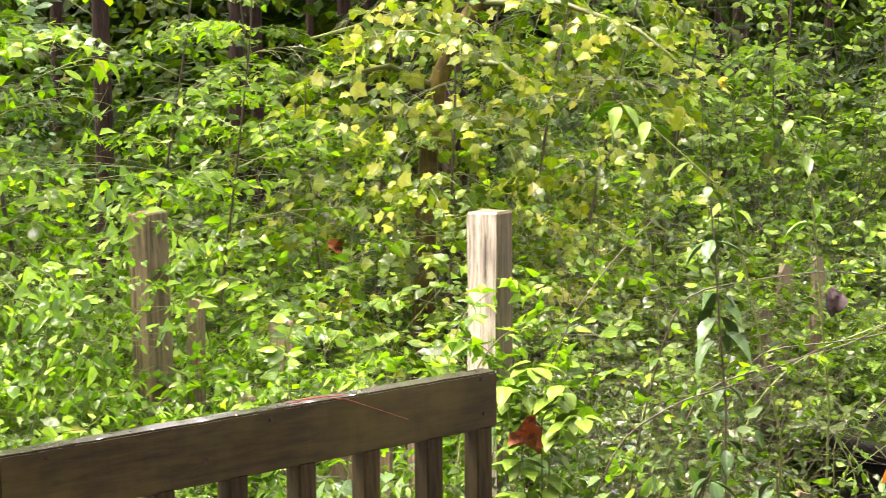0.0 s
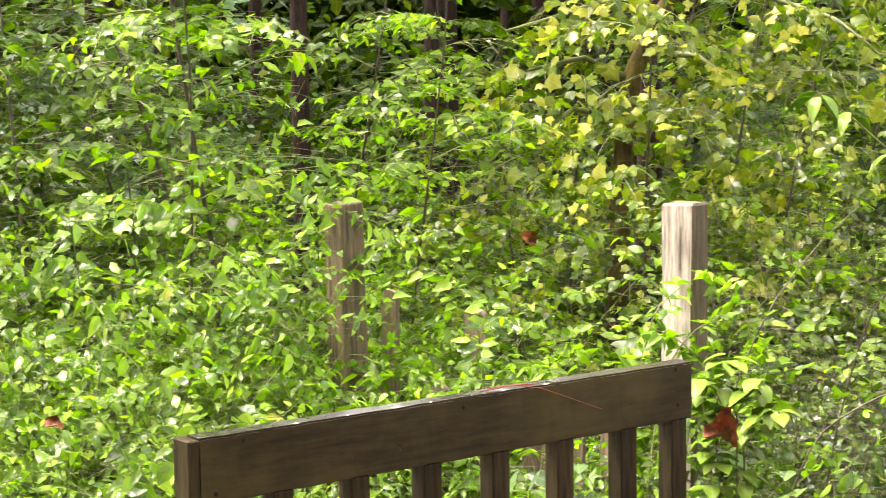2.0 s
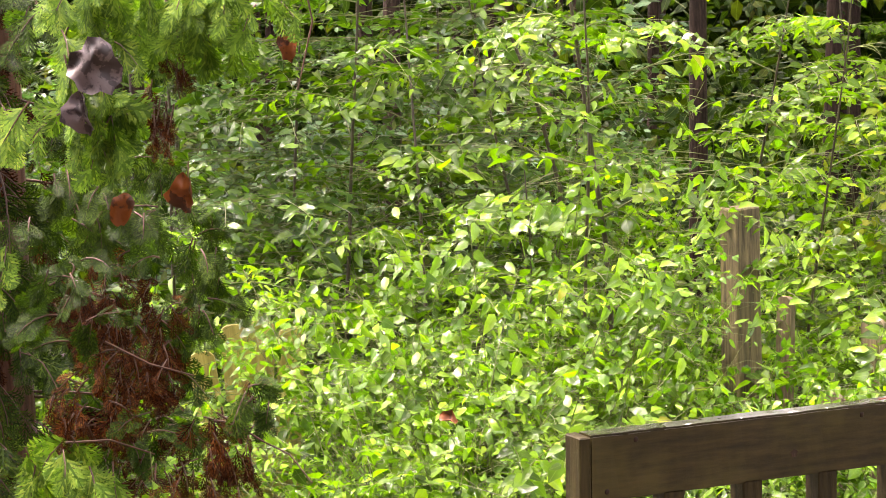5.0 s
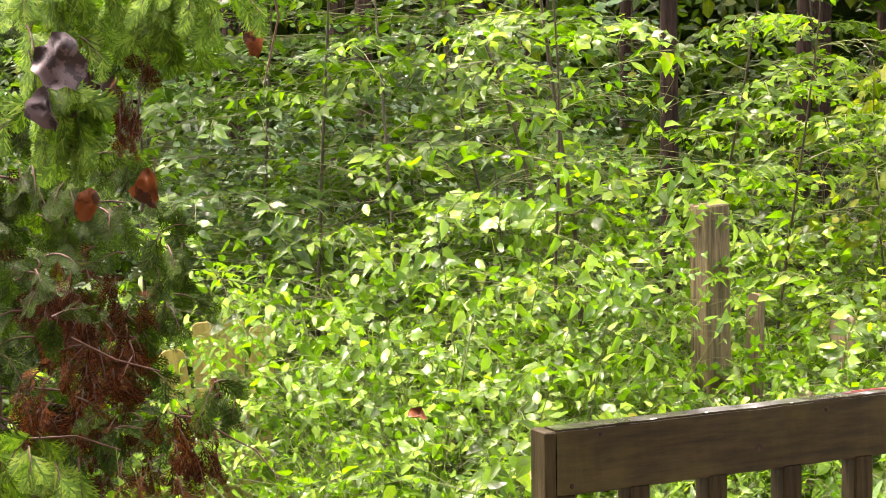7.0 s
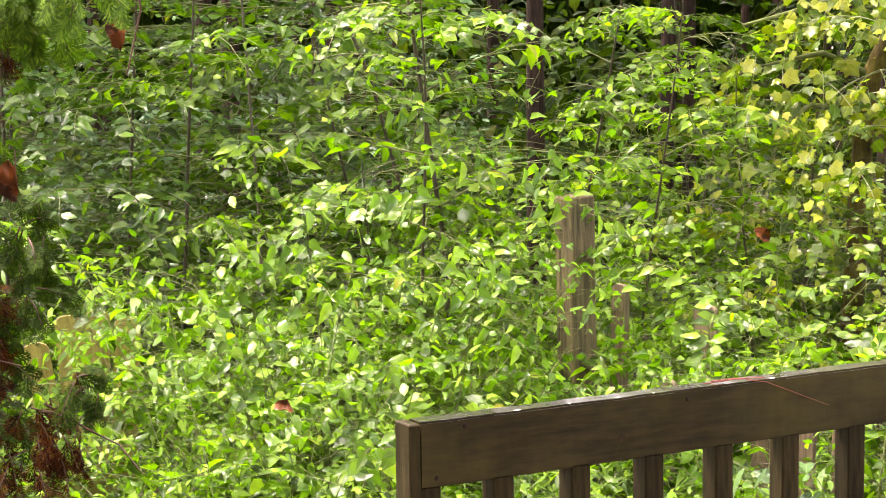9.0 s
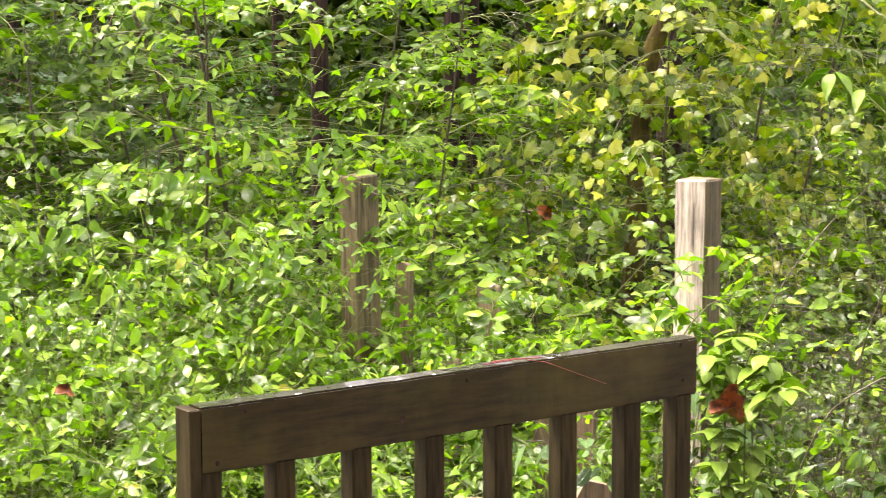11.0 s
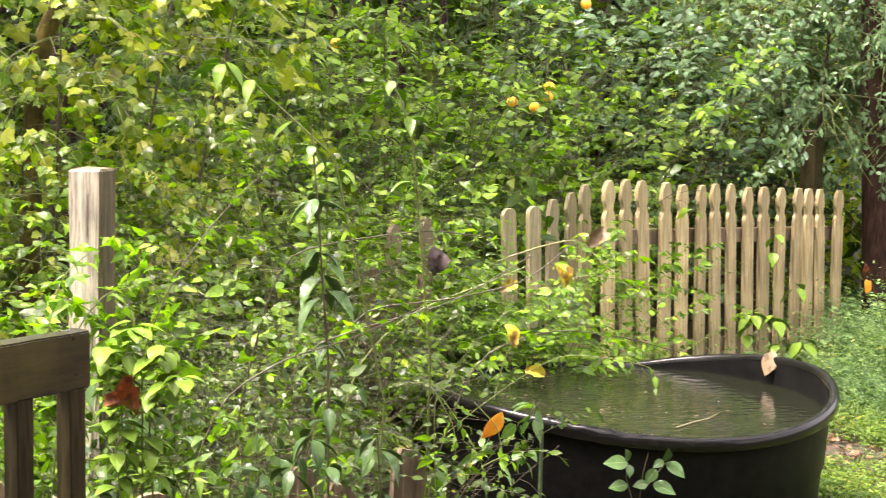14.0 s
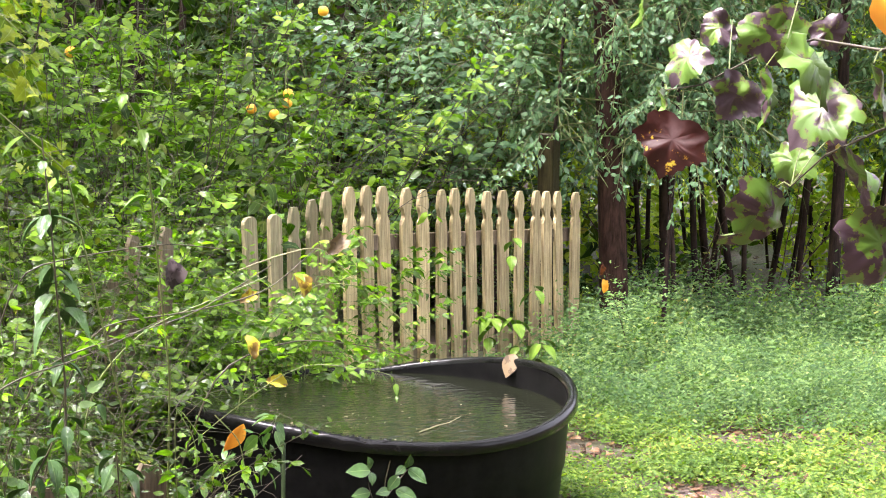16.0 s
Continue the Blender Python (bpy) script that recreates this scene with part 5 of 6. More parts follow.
stemmed("leaning_tree", [(0.7, 7.5, -0.03)] + [(0.760, 7.565, 1.240), (0.774, 7.563, 1.523), (0.804, 7.560, 1.696), (0.887, 7.551, 1.890), (0.970, 7.541, 2.019), (1.063, 7.528, 2.211)],
        [[(0.793, 7.561, 1.675), (0.612, 7.478, 1.761), (0.394, 7.392, 1.719)], [(0.835, 7.557, 1.783), (1.035, 7.431, 1.765), (1.190, 7.307, 1.622)], [(0.897, 7.550, 1.912), (0.695, 7.470, 1.973), (0.477, 7.387, 1.908), (0.306, 7.296, 1.865)], [(0.960, 7.542, 1.998), (1.240, 7.400, 1.999), (1.491, 7.150, 1.897), (1.591, 7.026, 1.798)], [(0.774, 7.563, 1.523), (0.571, 7.481, 1.569), (0.438, 7.389, 1.488)]],
        0.042, 0.055, MAPLE5, M_YELLOW, "crooked olive-barked maple leaning over the thicket, leaves yellowing", "tree", "maple trees", 303, stem_mat=M_LICHEN, twig=0.3, gap=0.034, tip=0.7)

# ---- cedar beside the deck ----
def make_cedar():
    rng = random.Random(61)
    root = thing("cedar_tree", pose(-1.6, 3.6, 0), "shaggy red cedar with drooping green sprays and brown dead twigs", "tree")
    tb = Tubes()
    trunk = arc((0, 0, -0.05), (0.02, 0, 1), 4.2, 0, 14, rng, 0.012)
    tb.add(trunk, 0.085, 0.02, 12)
    tb.build("trunk", M_BARK_RED, root)
    lb, fresh, lv, dry = Tubes(), Leaves(64), Leaves(62), Leaves(63)

    def tassel(s, way, ln, into, size, count):
        """A hanging twig with flat sprays in two ranks."""
        tw = arc(s, way, ln, 0.9, 5, rng, 0.07)
        lb.add(tw, 0.0018, 0.0008, 3)
        nn = np.array([rng.uniform(-0.6, 0.9), -1.0 + rng.uniform(-0.4, 0.6), rng.uniform(-0.2, 0.9)])
        for w in range(count):
            f = 0.15 + 0.85 * w / max(count - 1, 1)
            i = min(int(f * 4), 3)
            e = tw[i] * (1 - f * 4 + i) + tw[i + 1] * (f * 4 - i)
            al = tw[i + 1] - tw[i]
            al = al / (np.linalg.norm(al) + 1e-9)
            side = np.cross(al, nn)
            side /= np.linalg.norm(side) + 1e-9
            dd = al + side * (-1) ** w * rng.uniform(0.3, 0.9) + np.array([0, 0, -0.35])
            into.add(e, dd, nn + np.array([rng.uniform(-0.5, 0.5), rng.uniform(-0.5, 0.5), rng.uniform(-0.5, 0.5)]), size * rng.uniform(0.7, 1.2) * (1.1 - 0.35 * f))

    for k in range(64):
        z = 0.9 + 1.4 * (k + rng.random()) / 64
        p = np.array([trunk[0][0], trunk[0][1], z])
        b = radians(-66) + rng.gauss(0, 1.15)
        ln = 0.46 * rng.uniform(0.7, 1.15) * (0.72 if 1.5 < z < 1.9 else 0.88)
        lim = arc(p, (math.cos(b), math.sin(b), 0.35), ln, 1.1, 8, rng, 0.06)
        lb.add(lim, 0.0035, 0.001, 4)
        for q in range(10):
            f = 0.22 + 0.78 * (q + rng.random()) / 10
            i = min(int(f * 7), 6)
            g = f * 7 - i
            s = lim[i] * (1 - g) + lim[i + 1] * g
            a2 = b + rng.uniform(-1.3, 1.3)
            way = np.array([math.cos(a2), math.sin(a2), rng.uniform(-0.8, 0.3)])
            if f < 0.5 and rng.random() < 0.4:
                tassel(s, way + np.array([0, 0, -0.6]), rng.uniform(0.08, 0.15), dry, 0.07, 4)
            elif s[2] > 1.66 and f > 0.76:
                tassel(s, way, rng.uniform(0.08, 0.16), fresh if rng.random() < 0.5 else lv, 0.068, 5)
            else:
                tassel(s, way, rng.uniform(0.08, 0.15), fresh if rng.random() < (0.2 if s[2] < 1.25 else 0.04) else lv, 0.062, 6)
    # tangles of dead growth inside the crown
    for x, y, z in ((0.430, -0.611, 1.478), (0.479, -0.592, 1.476), (0.529, -0.574, 1.447), (0.429, -0.590, 1.411), (0.485, -0.590, 1.393), (0.527, -0.575, 1.364), (0.458, -0.600, 1.330), (0.499, -0.585, 1.301), (0.416, -0.617, 1.296), (0.643, -0.621, 1.283), (0.645, -0.620, 1.219), (0.539, -0.571, 1.206)):
        for _ in range(15):
            s = np.array([x + rng.gauss(0, 0.025), y + rng.gauss(0, 0.05), z + rng.gauss(0, 0.03)])
            tassel(s, (rng.uniform(-1, 1), rng.uniform(-1, 1), rng.uniform(-1.6, 0.1)), rng.uniform(0.03, 0.07), dry, 0.034, 4)
    for x, y, z in ((0.611, -0.652, 1.914), (0.611, -0.652, 1.880), (0.571, -0.666, 1.803), (0.570, -0.666, 1.768)):
        for _ in range(7):
            s = np.array([x + rng.gauss(0, 0.007), y + rng.gauss(0, 0.02), z + rng.gauss(0, 0.015)])
            tassel(s, (rng.uniform(-0.25, 0.25), rng.uniform(-0.3, 0.3), -1.0), rng.uniform(0.03, 0.07), dry, 0.028, 4)
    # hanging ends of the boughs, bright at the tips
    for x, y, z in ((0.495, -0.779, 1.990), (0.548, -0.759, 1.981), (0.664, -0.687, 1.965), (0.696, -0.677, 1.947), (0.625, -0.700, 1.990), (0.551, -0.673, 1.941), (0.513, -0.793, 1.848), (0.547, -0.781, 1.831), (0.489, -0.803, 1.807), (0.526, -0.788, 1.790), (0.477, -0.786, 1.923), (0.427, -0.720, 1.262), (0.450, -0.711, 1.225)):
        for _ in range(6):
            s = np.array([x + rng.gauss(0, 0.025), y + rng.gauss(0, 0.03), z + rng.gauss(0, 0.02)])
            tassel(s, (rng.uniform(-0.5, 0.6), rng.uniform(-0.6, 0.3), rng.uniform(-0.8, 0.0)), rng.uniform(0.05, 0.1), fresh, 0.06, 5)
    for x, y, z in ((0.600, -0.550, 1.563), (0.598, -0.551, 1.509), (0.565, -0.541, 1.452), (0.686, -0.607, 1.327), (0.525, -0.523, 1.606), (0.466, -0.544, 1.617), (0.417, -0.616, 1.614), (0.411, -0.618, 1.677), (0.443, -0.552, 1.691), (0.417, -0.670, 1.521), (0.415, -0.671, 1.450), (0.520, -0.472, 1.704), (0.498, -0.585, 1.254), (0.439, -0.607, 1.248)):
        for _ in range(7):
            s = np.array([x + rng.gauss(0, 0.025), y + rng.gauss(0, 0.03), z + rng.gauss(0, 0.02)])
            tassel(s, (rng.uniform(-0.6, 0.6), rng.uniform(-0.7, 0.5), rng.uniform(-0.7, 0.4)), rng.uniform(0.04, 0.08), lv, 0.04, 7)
    for q in (((0.488, -0.696, 1.419), (0.552, -0.672, 1.381), (0.617, -0.650, 1.360)), ((0.649, -0.640, 1.300), (0.715, -0.619, 1.253), (0.763, -0.626, 1.233), (0.804, -0.646, 1.193)), ((0.772, -0.500, 1.958), (0.780, -0.497, 1.913), (0.766, -0.501, 1.851), (0.756, -0.504, 1.806)), ((0.427, -0.720, 1.262), (0.491, -0.695, 1.263), (0.556, -0.671, 1.237))):
        lb.add(q, 0.002, 0.0012, 5)
    tagged(lb.build("branchwork", M_DEADWOOD, root), kind="stuff")
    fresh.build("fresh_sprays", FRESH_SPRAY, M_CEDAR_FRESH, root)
    lv.build("green_sprays", SPRAY, M_CEDAR_SHADE, root)
    dry.build("dead_sprays", DRY_SPRAY, M_CEDAR_DRY, root)


make_cedar()


# ---- far woods, meadow and litter ----
def far_woods():
    rng = random.Random(71)
    lv = Leaves(71)
    for k in range(92000):
        a = radians(rng.uniform(-32, 46))
        if k < 58000:                                # undergrowth just behind the thicket
            d, z, size = 11.8 + 14 * rng.random() ** 1.6, abs(rng.gauss(0, 1)) * 1.1 + 0.05, rng.uniform(0.09, 0.17)
        else:                                        # the closed wall of leaves far back
            d, z, size = rng.uniform(24, 38), rng.random() * 5.5, rng.uniform(0.4, 0.75)
        x, y = math.sin(a) * d, math.cos(a) * d
        if k < 58000 and noise.noise(Vector((x * 0.5, y * 0.5, z * 0.6))) < -0.1:
            continue
        if k < 58000 and a > radians(26) and d < 12.6:      # open floor between the trunks
            continue
        lv.add((x, y, z + ground_z(x, y)), (rng.uniform(-1, 1), rng.uniform(-1, 1), rng.uniform(-0.8, 0.3)), (rng.uniform(-0.7, 0.7), rng.uniform(-0.7, 0.7), 1), size)
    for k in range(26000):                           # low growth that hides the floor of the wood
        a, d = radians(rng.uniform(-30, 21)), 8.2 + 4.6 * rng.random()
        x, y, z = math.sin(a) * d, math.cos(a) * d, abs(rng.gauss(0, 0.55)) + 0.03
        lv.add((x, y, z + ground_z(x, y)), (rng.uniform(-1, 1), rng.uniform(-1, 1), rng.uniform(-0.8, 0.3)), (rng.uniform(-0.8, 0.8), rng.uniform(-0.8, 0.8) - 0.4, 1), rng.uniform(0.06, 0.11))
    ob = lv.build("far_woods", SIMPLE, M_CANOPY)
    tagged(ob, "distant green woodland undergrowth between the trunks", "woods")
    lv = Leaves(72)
    for _ in range(52000):                           # saplings between the trunks; their sunlit look is in the leaf colour
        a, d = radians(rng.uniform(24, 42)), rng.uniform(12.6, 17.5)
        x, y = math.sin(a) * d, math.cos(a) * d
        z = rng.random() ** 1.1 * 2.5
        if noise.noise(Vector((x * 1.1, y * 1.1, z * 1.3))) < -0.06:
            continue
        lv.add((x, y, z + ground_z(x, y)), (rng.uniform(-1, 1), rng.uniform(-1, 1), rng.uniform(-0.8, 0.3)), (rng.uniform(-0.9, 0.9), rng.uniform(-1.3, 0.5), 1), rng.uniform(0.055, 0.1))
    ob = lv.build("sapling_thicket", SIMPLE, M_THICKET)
    tagged(ob, "green saplings beyond the trunks, sunlight put into their leaf colour", "saplings")


far_woods()


def meadow():
    rng = random.Random(81)
    lush, low, tall = Leaves(81), Leaves(82), Leaves(84)
    k = 0
    while k < 60000:
        a, d = radians(rng.uniform(22, 40)), 5.2 + 6.4 * rng.random()
        x, y = math.sin(a) * d, math.cos(a) * d
        if math.hypot(x - TANK.x, y - TANK.y) < 0.85 or ((x - 3.28) * 0.591 - (y - 7.955) * 0.807 < 0.1 and x < 5.2):
            continue
        k += 1
        q = noise.noise(Vector((x * 0.9, y * 0.9, 0)))
        q2 = noise.noise(Vector((x * 2.6, y * 2.6, 5.0)))
        depth = d - 9.0 + 1.0 * q + rng.gauss(0, 0.35)   # lush towards the wood, thin and trampled near the tank
        z0 = ground_z(x, y)
        b = rng.uniform(0, 6.28)
        if depth > 0:
            h = (rng.uniform(0.03, 0.16) + 0.075 * min(depth, 3.0)) * max(0.3, 1 + 1.5 * q2)
            tip = np.array([math.cos(b) * 0.35 * h, math.sin(b) * 0.35 * h, h])
            into = tall if depth > 1.0 and q2 > -0.1 else lush
            for j in range(6):
                c = b + (-1) ** j * 1.3 + rng.uniform(-0.7, 0.7)
                into.add(np.array([x, y, z0]) + tip * (0.3 + 0.14 * j), (math.cos(c), math.sin(c), rng.uniform(-0.5, 0.8)), (rng.uniform(-0.8, 0.8), rng.uniform(-1.3, 0.2), 1), rng.uniform(0.013, 0.036))
        elif rng.random() < 0.5 + 1.1 * q2 + 0.25 * q:
            h = rng.uniform(0.01, 0.09)
            for j in range(4):
                c = rng.uniform(0, 6.28)
                low.add((x + rng.gauss(0, 0.02), y + rng.gauss(0, 0.02), z0 + h * (0.4 + 0.2 * j)), (math.cos(c), math.sin(c), rng.uniform(-0.3, 0.8)), (rng.uniform(-0.7, 0.7), rng.uniform(-0.9, 0.4), 1), rng.uniform(0.014, 0.036))
    ob = lush.build("meadow_grass", GRASS_LEAF, M_GRASS)
    tagged(ob, "soft bright green weedy grass by the wood edge", "grass")
    ob = tall.build("tall_meadow_weeds", WEED_LEAF, M_GRASS)
    tagged(ob, "taller green weeds along the wood edge", "weeds")
    ob = low.build("trodden_weeds", WEED_LEAF, M_TRODDEN)
    tagged(ob, "low trampled yellow-green weeds between fallen leaves", "weeds")
    lt = Leaves(83)
    for k in range(13000):
        if k < 5000:
            x, y = rng.uniform(-3.5, 9.0), rng.uniform(3.6, 12.5)
        else:
            x, y = rng.uniform(2.8, 6.2), rng.uniform(4.6, 8.5)
        if math.hypot(x - TANK.x, y - TANK.y) < 0.78:
            continue
        lt.add((x, y, ground_z(x, y) + rng.uniform(0.004, 0.02)), (rng.uniform(-1, 1), rng.uniform(-1, 1), rng.uniform(-0.2, 0.2)), (rng.uniform(-0.7, 0.7), rng.uniform(-0.7, 0.5), 1), rng.uniform(0.02, 0.06))
    ob = lt.build("leaf_litter", TINY, M_LITTER)
    tagged(ob, "wet brown and yellow fallen leaves on the ground", "fallen leaves")


meadow()


# ---- single leaves, fruit and sprigs that stand out ----
MAPLE_HALF = [(0, 0.07), (0.13, 0.01), (0.28, 0.01), (0.36, 0.07), (0.43, 0.07), (0.5, 0.17), (0.47, 0.26), (0.49, 0.33), (0.54, 0.38), (0.62, 0.5), (0.54, 0.53), (0.52, 0.6), (0.44, 0.6), (0.4, 0.66), (0.34, 0.67), (0.33, 0.76),
              (0.25, 0.79), (0.2, 0.88), (0.1, 0.91), (0, 1.03)]


def crumpled(half, seed, droop=0.3, fold=0.18, crumple=0.14):
    """A lobed blade in three rings round a point on the midrib, uneven and drooping at the rim."""
    out = half + [(-x, y) for x, y in reversed(half) if x > 0.001]
    k = len(out)
    v, uv = [(0, 0.38, 0)], [(0, 0.38)]
    for r in (0.4, 0.75, 1.0):
        for x, y in out:
            px, py = x * r, 0.38 + (y - 0.38) * r
            z = -droop * (px * px + (py - 0.38) ** 2) + fold * abs(px) ** 1.3 + crumple * noise.noise(Vector((px * 3, py * 3, seed))) + 0.2 * crumple * noise.noise(Vector((px * 11, py * 11, seed)))
            v.append((px, py, z))
            uv.append((px * 2, py))
    t = [(0, 1 + i, 1 + (i + 1) % k) for i in range(k)]
    for j in range(2):
        for i in range(k):
            p, q = 1 + j * k + i, 1 + j * k + (i + 1) % k
            t += [(p, p + k, q + k), (p, q + k, q)]
    return np.array(v, float), np.array(t), np.array(uv, float)


OVATE_FINE = blade([(0.06, 0.12), (0.18, 0.25), (0.34, 0.32), (0.5, 0.32), (0.66, 0.26), (0.82, 0.15)], fold=0.25, droop=0.25)


LANCE_FINE = blade([(0.06, 0.07), (0.18, 0.16), (0.34, 0.22), (0.5, 0.225), (0.66, 0.18), (0.82, 0.1)], fold=0.45, droop=0.3)


def single_leaf(name, shape, mat, place, way, upper, length, parent=None, curl=1.0):
    """One leaf with its stalk end at place."""
    v, t, uv = shape
    d = Vector(way).normalized()
    x = d.cross(Vector(upper)).normalized()
    n = x.cross(d)
    pts = [Vector(place) + (x * a[0] + d * a[1] + n * a[2] * curl) * length for a in v]
    # a second skin just under the first gives the blade its thickness
    low = [p - n * 0.0006 for p in pts]
    k = len(pts)
    tri = list(map(tuple, t)) + [(b + k, a + k, c + k) for a, b, c in t]
    return mesh_object(name, [tuple(p) for p in pts + low], tri, mat, parent, uv=np.vstack([uv, uv]), smooth=True)


def lone(name, shape, mat, place, way, upper, length, label, category="leaf", group="", curl=1.0):
    return tagged(single_leaf(name, shape, mat, place, way, upper, length, None, curl), label, category, group)


def fruit_bush():
    for x, y, z in ((3.191, 9.061, 1.37), (3.294, 9.025, 1.345), (3.357, 9.002, 1.446), (3.352, 9.003, 1.4), (2.224, 8.724, 1.651), (3.511, 8.943, 1.845)):
        root = thing("orange", pose(x, y, z), "small round orange fruit hanging in the shrub", "fruit", "hanging oranges")
        bm = bmesh.new()
        bmesh.ops.create_uvsphere(bm, u_segments=20, v_segments=14, radius=0.026)
        for v in bm.verts:
            v.co *= 1 + 0.03 * noise.noise(v.co * 60)
            v.co.z *= 0.95
        part("rind", bm, M_FRUIT, root, smooth=True)
        tb = Tubes()
        tb.add(arc((0, 0, 0.022), (0.2, 0.5, 1), 0.3, -0.2, 6, random.Random(int(x * 100)), 0.1), 0.0022, 0.0015, 5)
        tb.build("stalk", M_STEM, root)


fruit_bush()


def maple_bough():
    """A young maple just outside the deck: its trunk is off to the side, one bough reaches in."""
    root = thing("maple_tree", pose(2.75, 1.9, 0), "young maple with drooping stained autumn leaves, wet", "tree")
    o = np.array([2.75, 1.9, 0])
    tb = Tubes()
    rng = random.Random(91)
    trunk = arc((0, 0, -0.05), (0, 0, 1), 3.4, 0, 12, rng, 0.015)
    tb.add(trunk, 0.035, 0.008, 10)
    tb.build("trunk", M_BARK, root)
    twigs = [np.array(t) - o for t in (
        [(2.75, 1.9, 1.8), (2.2, 1.95, 1.9)] + [(1.749, 2.085, 1.908), (1.671, 2.146, 1.869), (1.628, 2.239, 1.881), (1.594, 2.323, 1.855), (1.556, 2.407, 1.811), (1.530, 2.458, 1.801)],
        [(2.75, 1.9, 1.72), (2.1, 1.9, 1.84)] + [(1.690, 2.003, 1.795), (1.644, 2.103, 1.767), (1.616, 2.186, 1.727), (1.609, 2.252, 1.679)],
        [(2.75, 1.9, 1.6), (2.1, 1.88, 1.74)] + [(1.630, 1.924, 1.731), (1.609, 2.005, 1.703), (1.588, 2.021, 1.673)],
        [(2.75, 1.9, 1.95), (2.1, 1.95, 2.02)] + [(1.746, 2.087, 1.981), (1.667, 2.149, 1.973), (1.521, 2.276, 1.962), (1.446, 2.357, 1.957)])]
    knots = []
    for t in twigs:
        tb = Tubes()
        tb.add(t, 0.0035, 0.001, 6)
        bough = tb.build("bough", M_TWIG, root)
        for a, b in zip(t[1:-1], t[2:]):
            knots += [(a * (1 - f) + b * f, bough) for f in (0, 0.25, 0.5, 0.75, 1)]
    rows = [  # place of the blade's middle, length, way, material
        ((1.434, 2.364, 1.924), 0.063, (-0.18, 0.08, -0.98), M_MAPLE_GREEN),
        ((1.599, 2.439, 1.890), 0.051, (-0.79, 0.37, -0.49), M_PURPLE),
        ((1.583, 2.271, 1.883), 0.082, (0.34, -0.16, -0.93), M_MAPLE),
        ((1.536, 2.419, 1.845), 0.068, (-0.59, 0.27, -0.76), M_MAPLE),
        ((1.571, 2.339, 1.796), 0.067, (-0.48, 0.22, -0.85), M_PURPLE),
        ((1.565, 2.247, 1.805), 0.075, (0.20, -0.09, -0.98), M_MAPLE),
        ((1.542, 2.116, 1.849), 0.098, (0.64, -0.30, -0.71), M_MAPLE_GREEN),
        ((1.561, 2.128, 1.790), 0.099, (-0.69, 0.32, -0.65), M_MAPLE),
        ((1.536, 2.478, 1.775), 0.058, (-0.09, 0.04, -1.00), M_MAPLE_GREEN),
        ((1.521, 2.429, 1.725), 0.088, (-0.33, 0.15, -0.93), M_MAROON),
        ((1.572, 2.278, 1.635), 0.101, (-0.48, 0.22, -0.85), M_MAPLE),
        ((1.667, 2.334, 1.701), 0.060, (-0.37, 0.17, -0.91), M_MAPLE_GREEN),
        ((1.747, 2.339, 1.723), 0.045, (0.20, -0.09, -0.98), M_MAROON),
        ((1.598, 2.076, 1.705), 0.097, (0.44, -0.20, -0.87), M_MAPLE),
        ((1.644, 2.104, 1.813), 0.085, (0.29, -0.13, -0.95), M_MAPLE),
        ((1.585, 2.023, 1.622), 0.103, (-0.41, 0.19, -0.89), M_MAPLE),
        ((1.670, 2.146, 1.915), 0.065, (0.02, -0.01, -1.00), M_ORANGE_LEAF),
        ((1.762, 2.389, 1.886), 0.051, (0.41, -0.19, -0.89), M_PURPLE),
    ]
    for i, (p, ln, way, mat) in enumerate(rows):
        p = np.array(p) - o
        d = np.array(way) / np.linalg.norm(way)
        base = p - d * ln * 0.5
        near, bough = min(knots, key=lambda q: np.linalg.norm(q[0] - base))
        single_leaf("leaf", LANCE_FINE if mat is M_ORANGE_LEAF else crumpled(MAPLE_HALF, i * 1.7), mat, base, d, (rng.uniform(-0.9, 0.9), -0.55 + rng.uniform(-0.3, 0.3), 0.5), ln * 1.08, bough, rng.uniform(1.0, 2.4))
        st = Tubes()
        st.add(np.array([near, (base + near) / 2 + np.array([0, 0, 0.006]), base]), 0.0012, 0.0009, 5)
        st.build("leaf_stalk", M_STEM, bough)
    lv = Leaves(92)
    for _ in range(24):
        b = rng.uniform(0, 6.28)
        tw = arc(trunk[rng.randint(8, 11)], (math.cos(b), math.sin(b), 0.5), rng.uniform(0.4, 0.9), 0.4, 6, rng, 0.06)
        leafy(lv, tw, 0.08, 0.1, rng)
    lv.build("crown", MAPLE5, M_SAPLING, root)


maple_bough()

# caught and fallen leaves
lone("dead_leaf", LANCE_FINE, M_ORANGE_LEAF, (1.685, 4.77, 0.82), (-0.45, 0.15, -0.87), (0.1, -1, 0.2), 0.095, "orange dead leaf caught on a rose twig", group="dead leaves")
lone("dead_leaf", OVATE_FINE, M_TAN_LEAF, (3.4, 6.61, 0.583), (-0.5, -0.3, -0.75), (-0.5, -0.7, 0.5), 0.1, "pale tan dead leaf stuck on the tank rim", group="dead leaves", curl=0.6)
lone("dead_leaf", ragged(9), M_GREYLEAF, (1.496, 4.776, 1.255), (0.05, 0, -1), (0, -1, 0.2), 0.075, "withered grey-purple leaf hanging on a twig", group="dead leaves")
lone("dead_leaf", ragged(1), M_RUST, (0.50, 3.56, 1.15), (0.8, 0.1, -0.2), (0, -0.7, 0.7), 0.07, "rust-brown curled leaf beside the railing", group="dead leaves", curl=2.0)
lone("dead_leaf", ragged(2), M_RUST, (-0.946, 2.804, 1.685), (0.1, 0, -1), (0, -1, 0.2), 0.055, "rust-red dead leaf hanging from the cedar", group="dead leaves", curl=1.8)
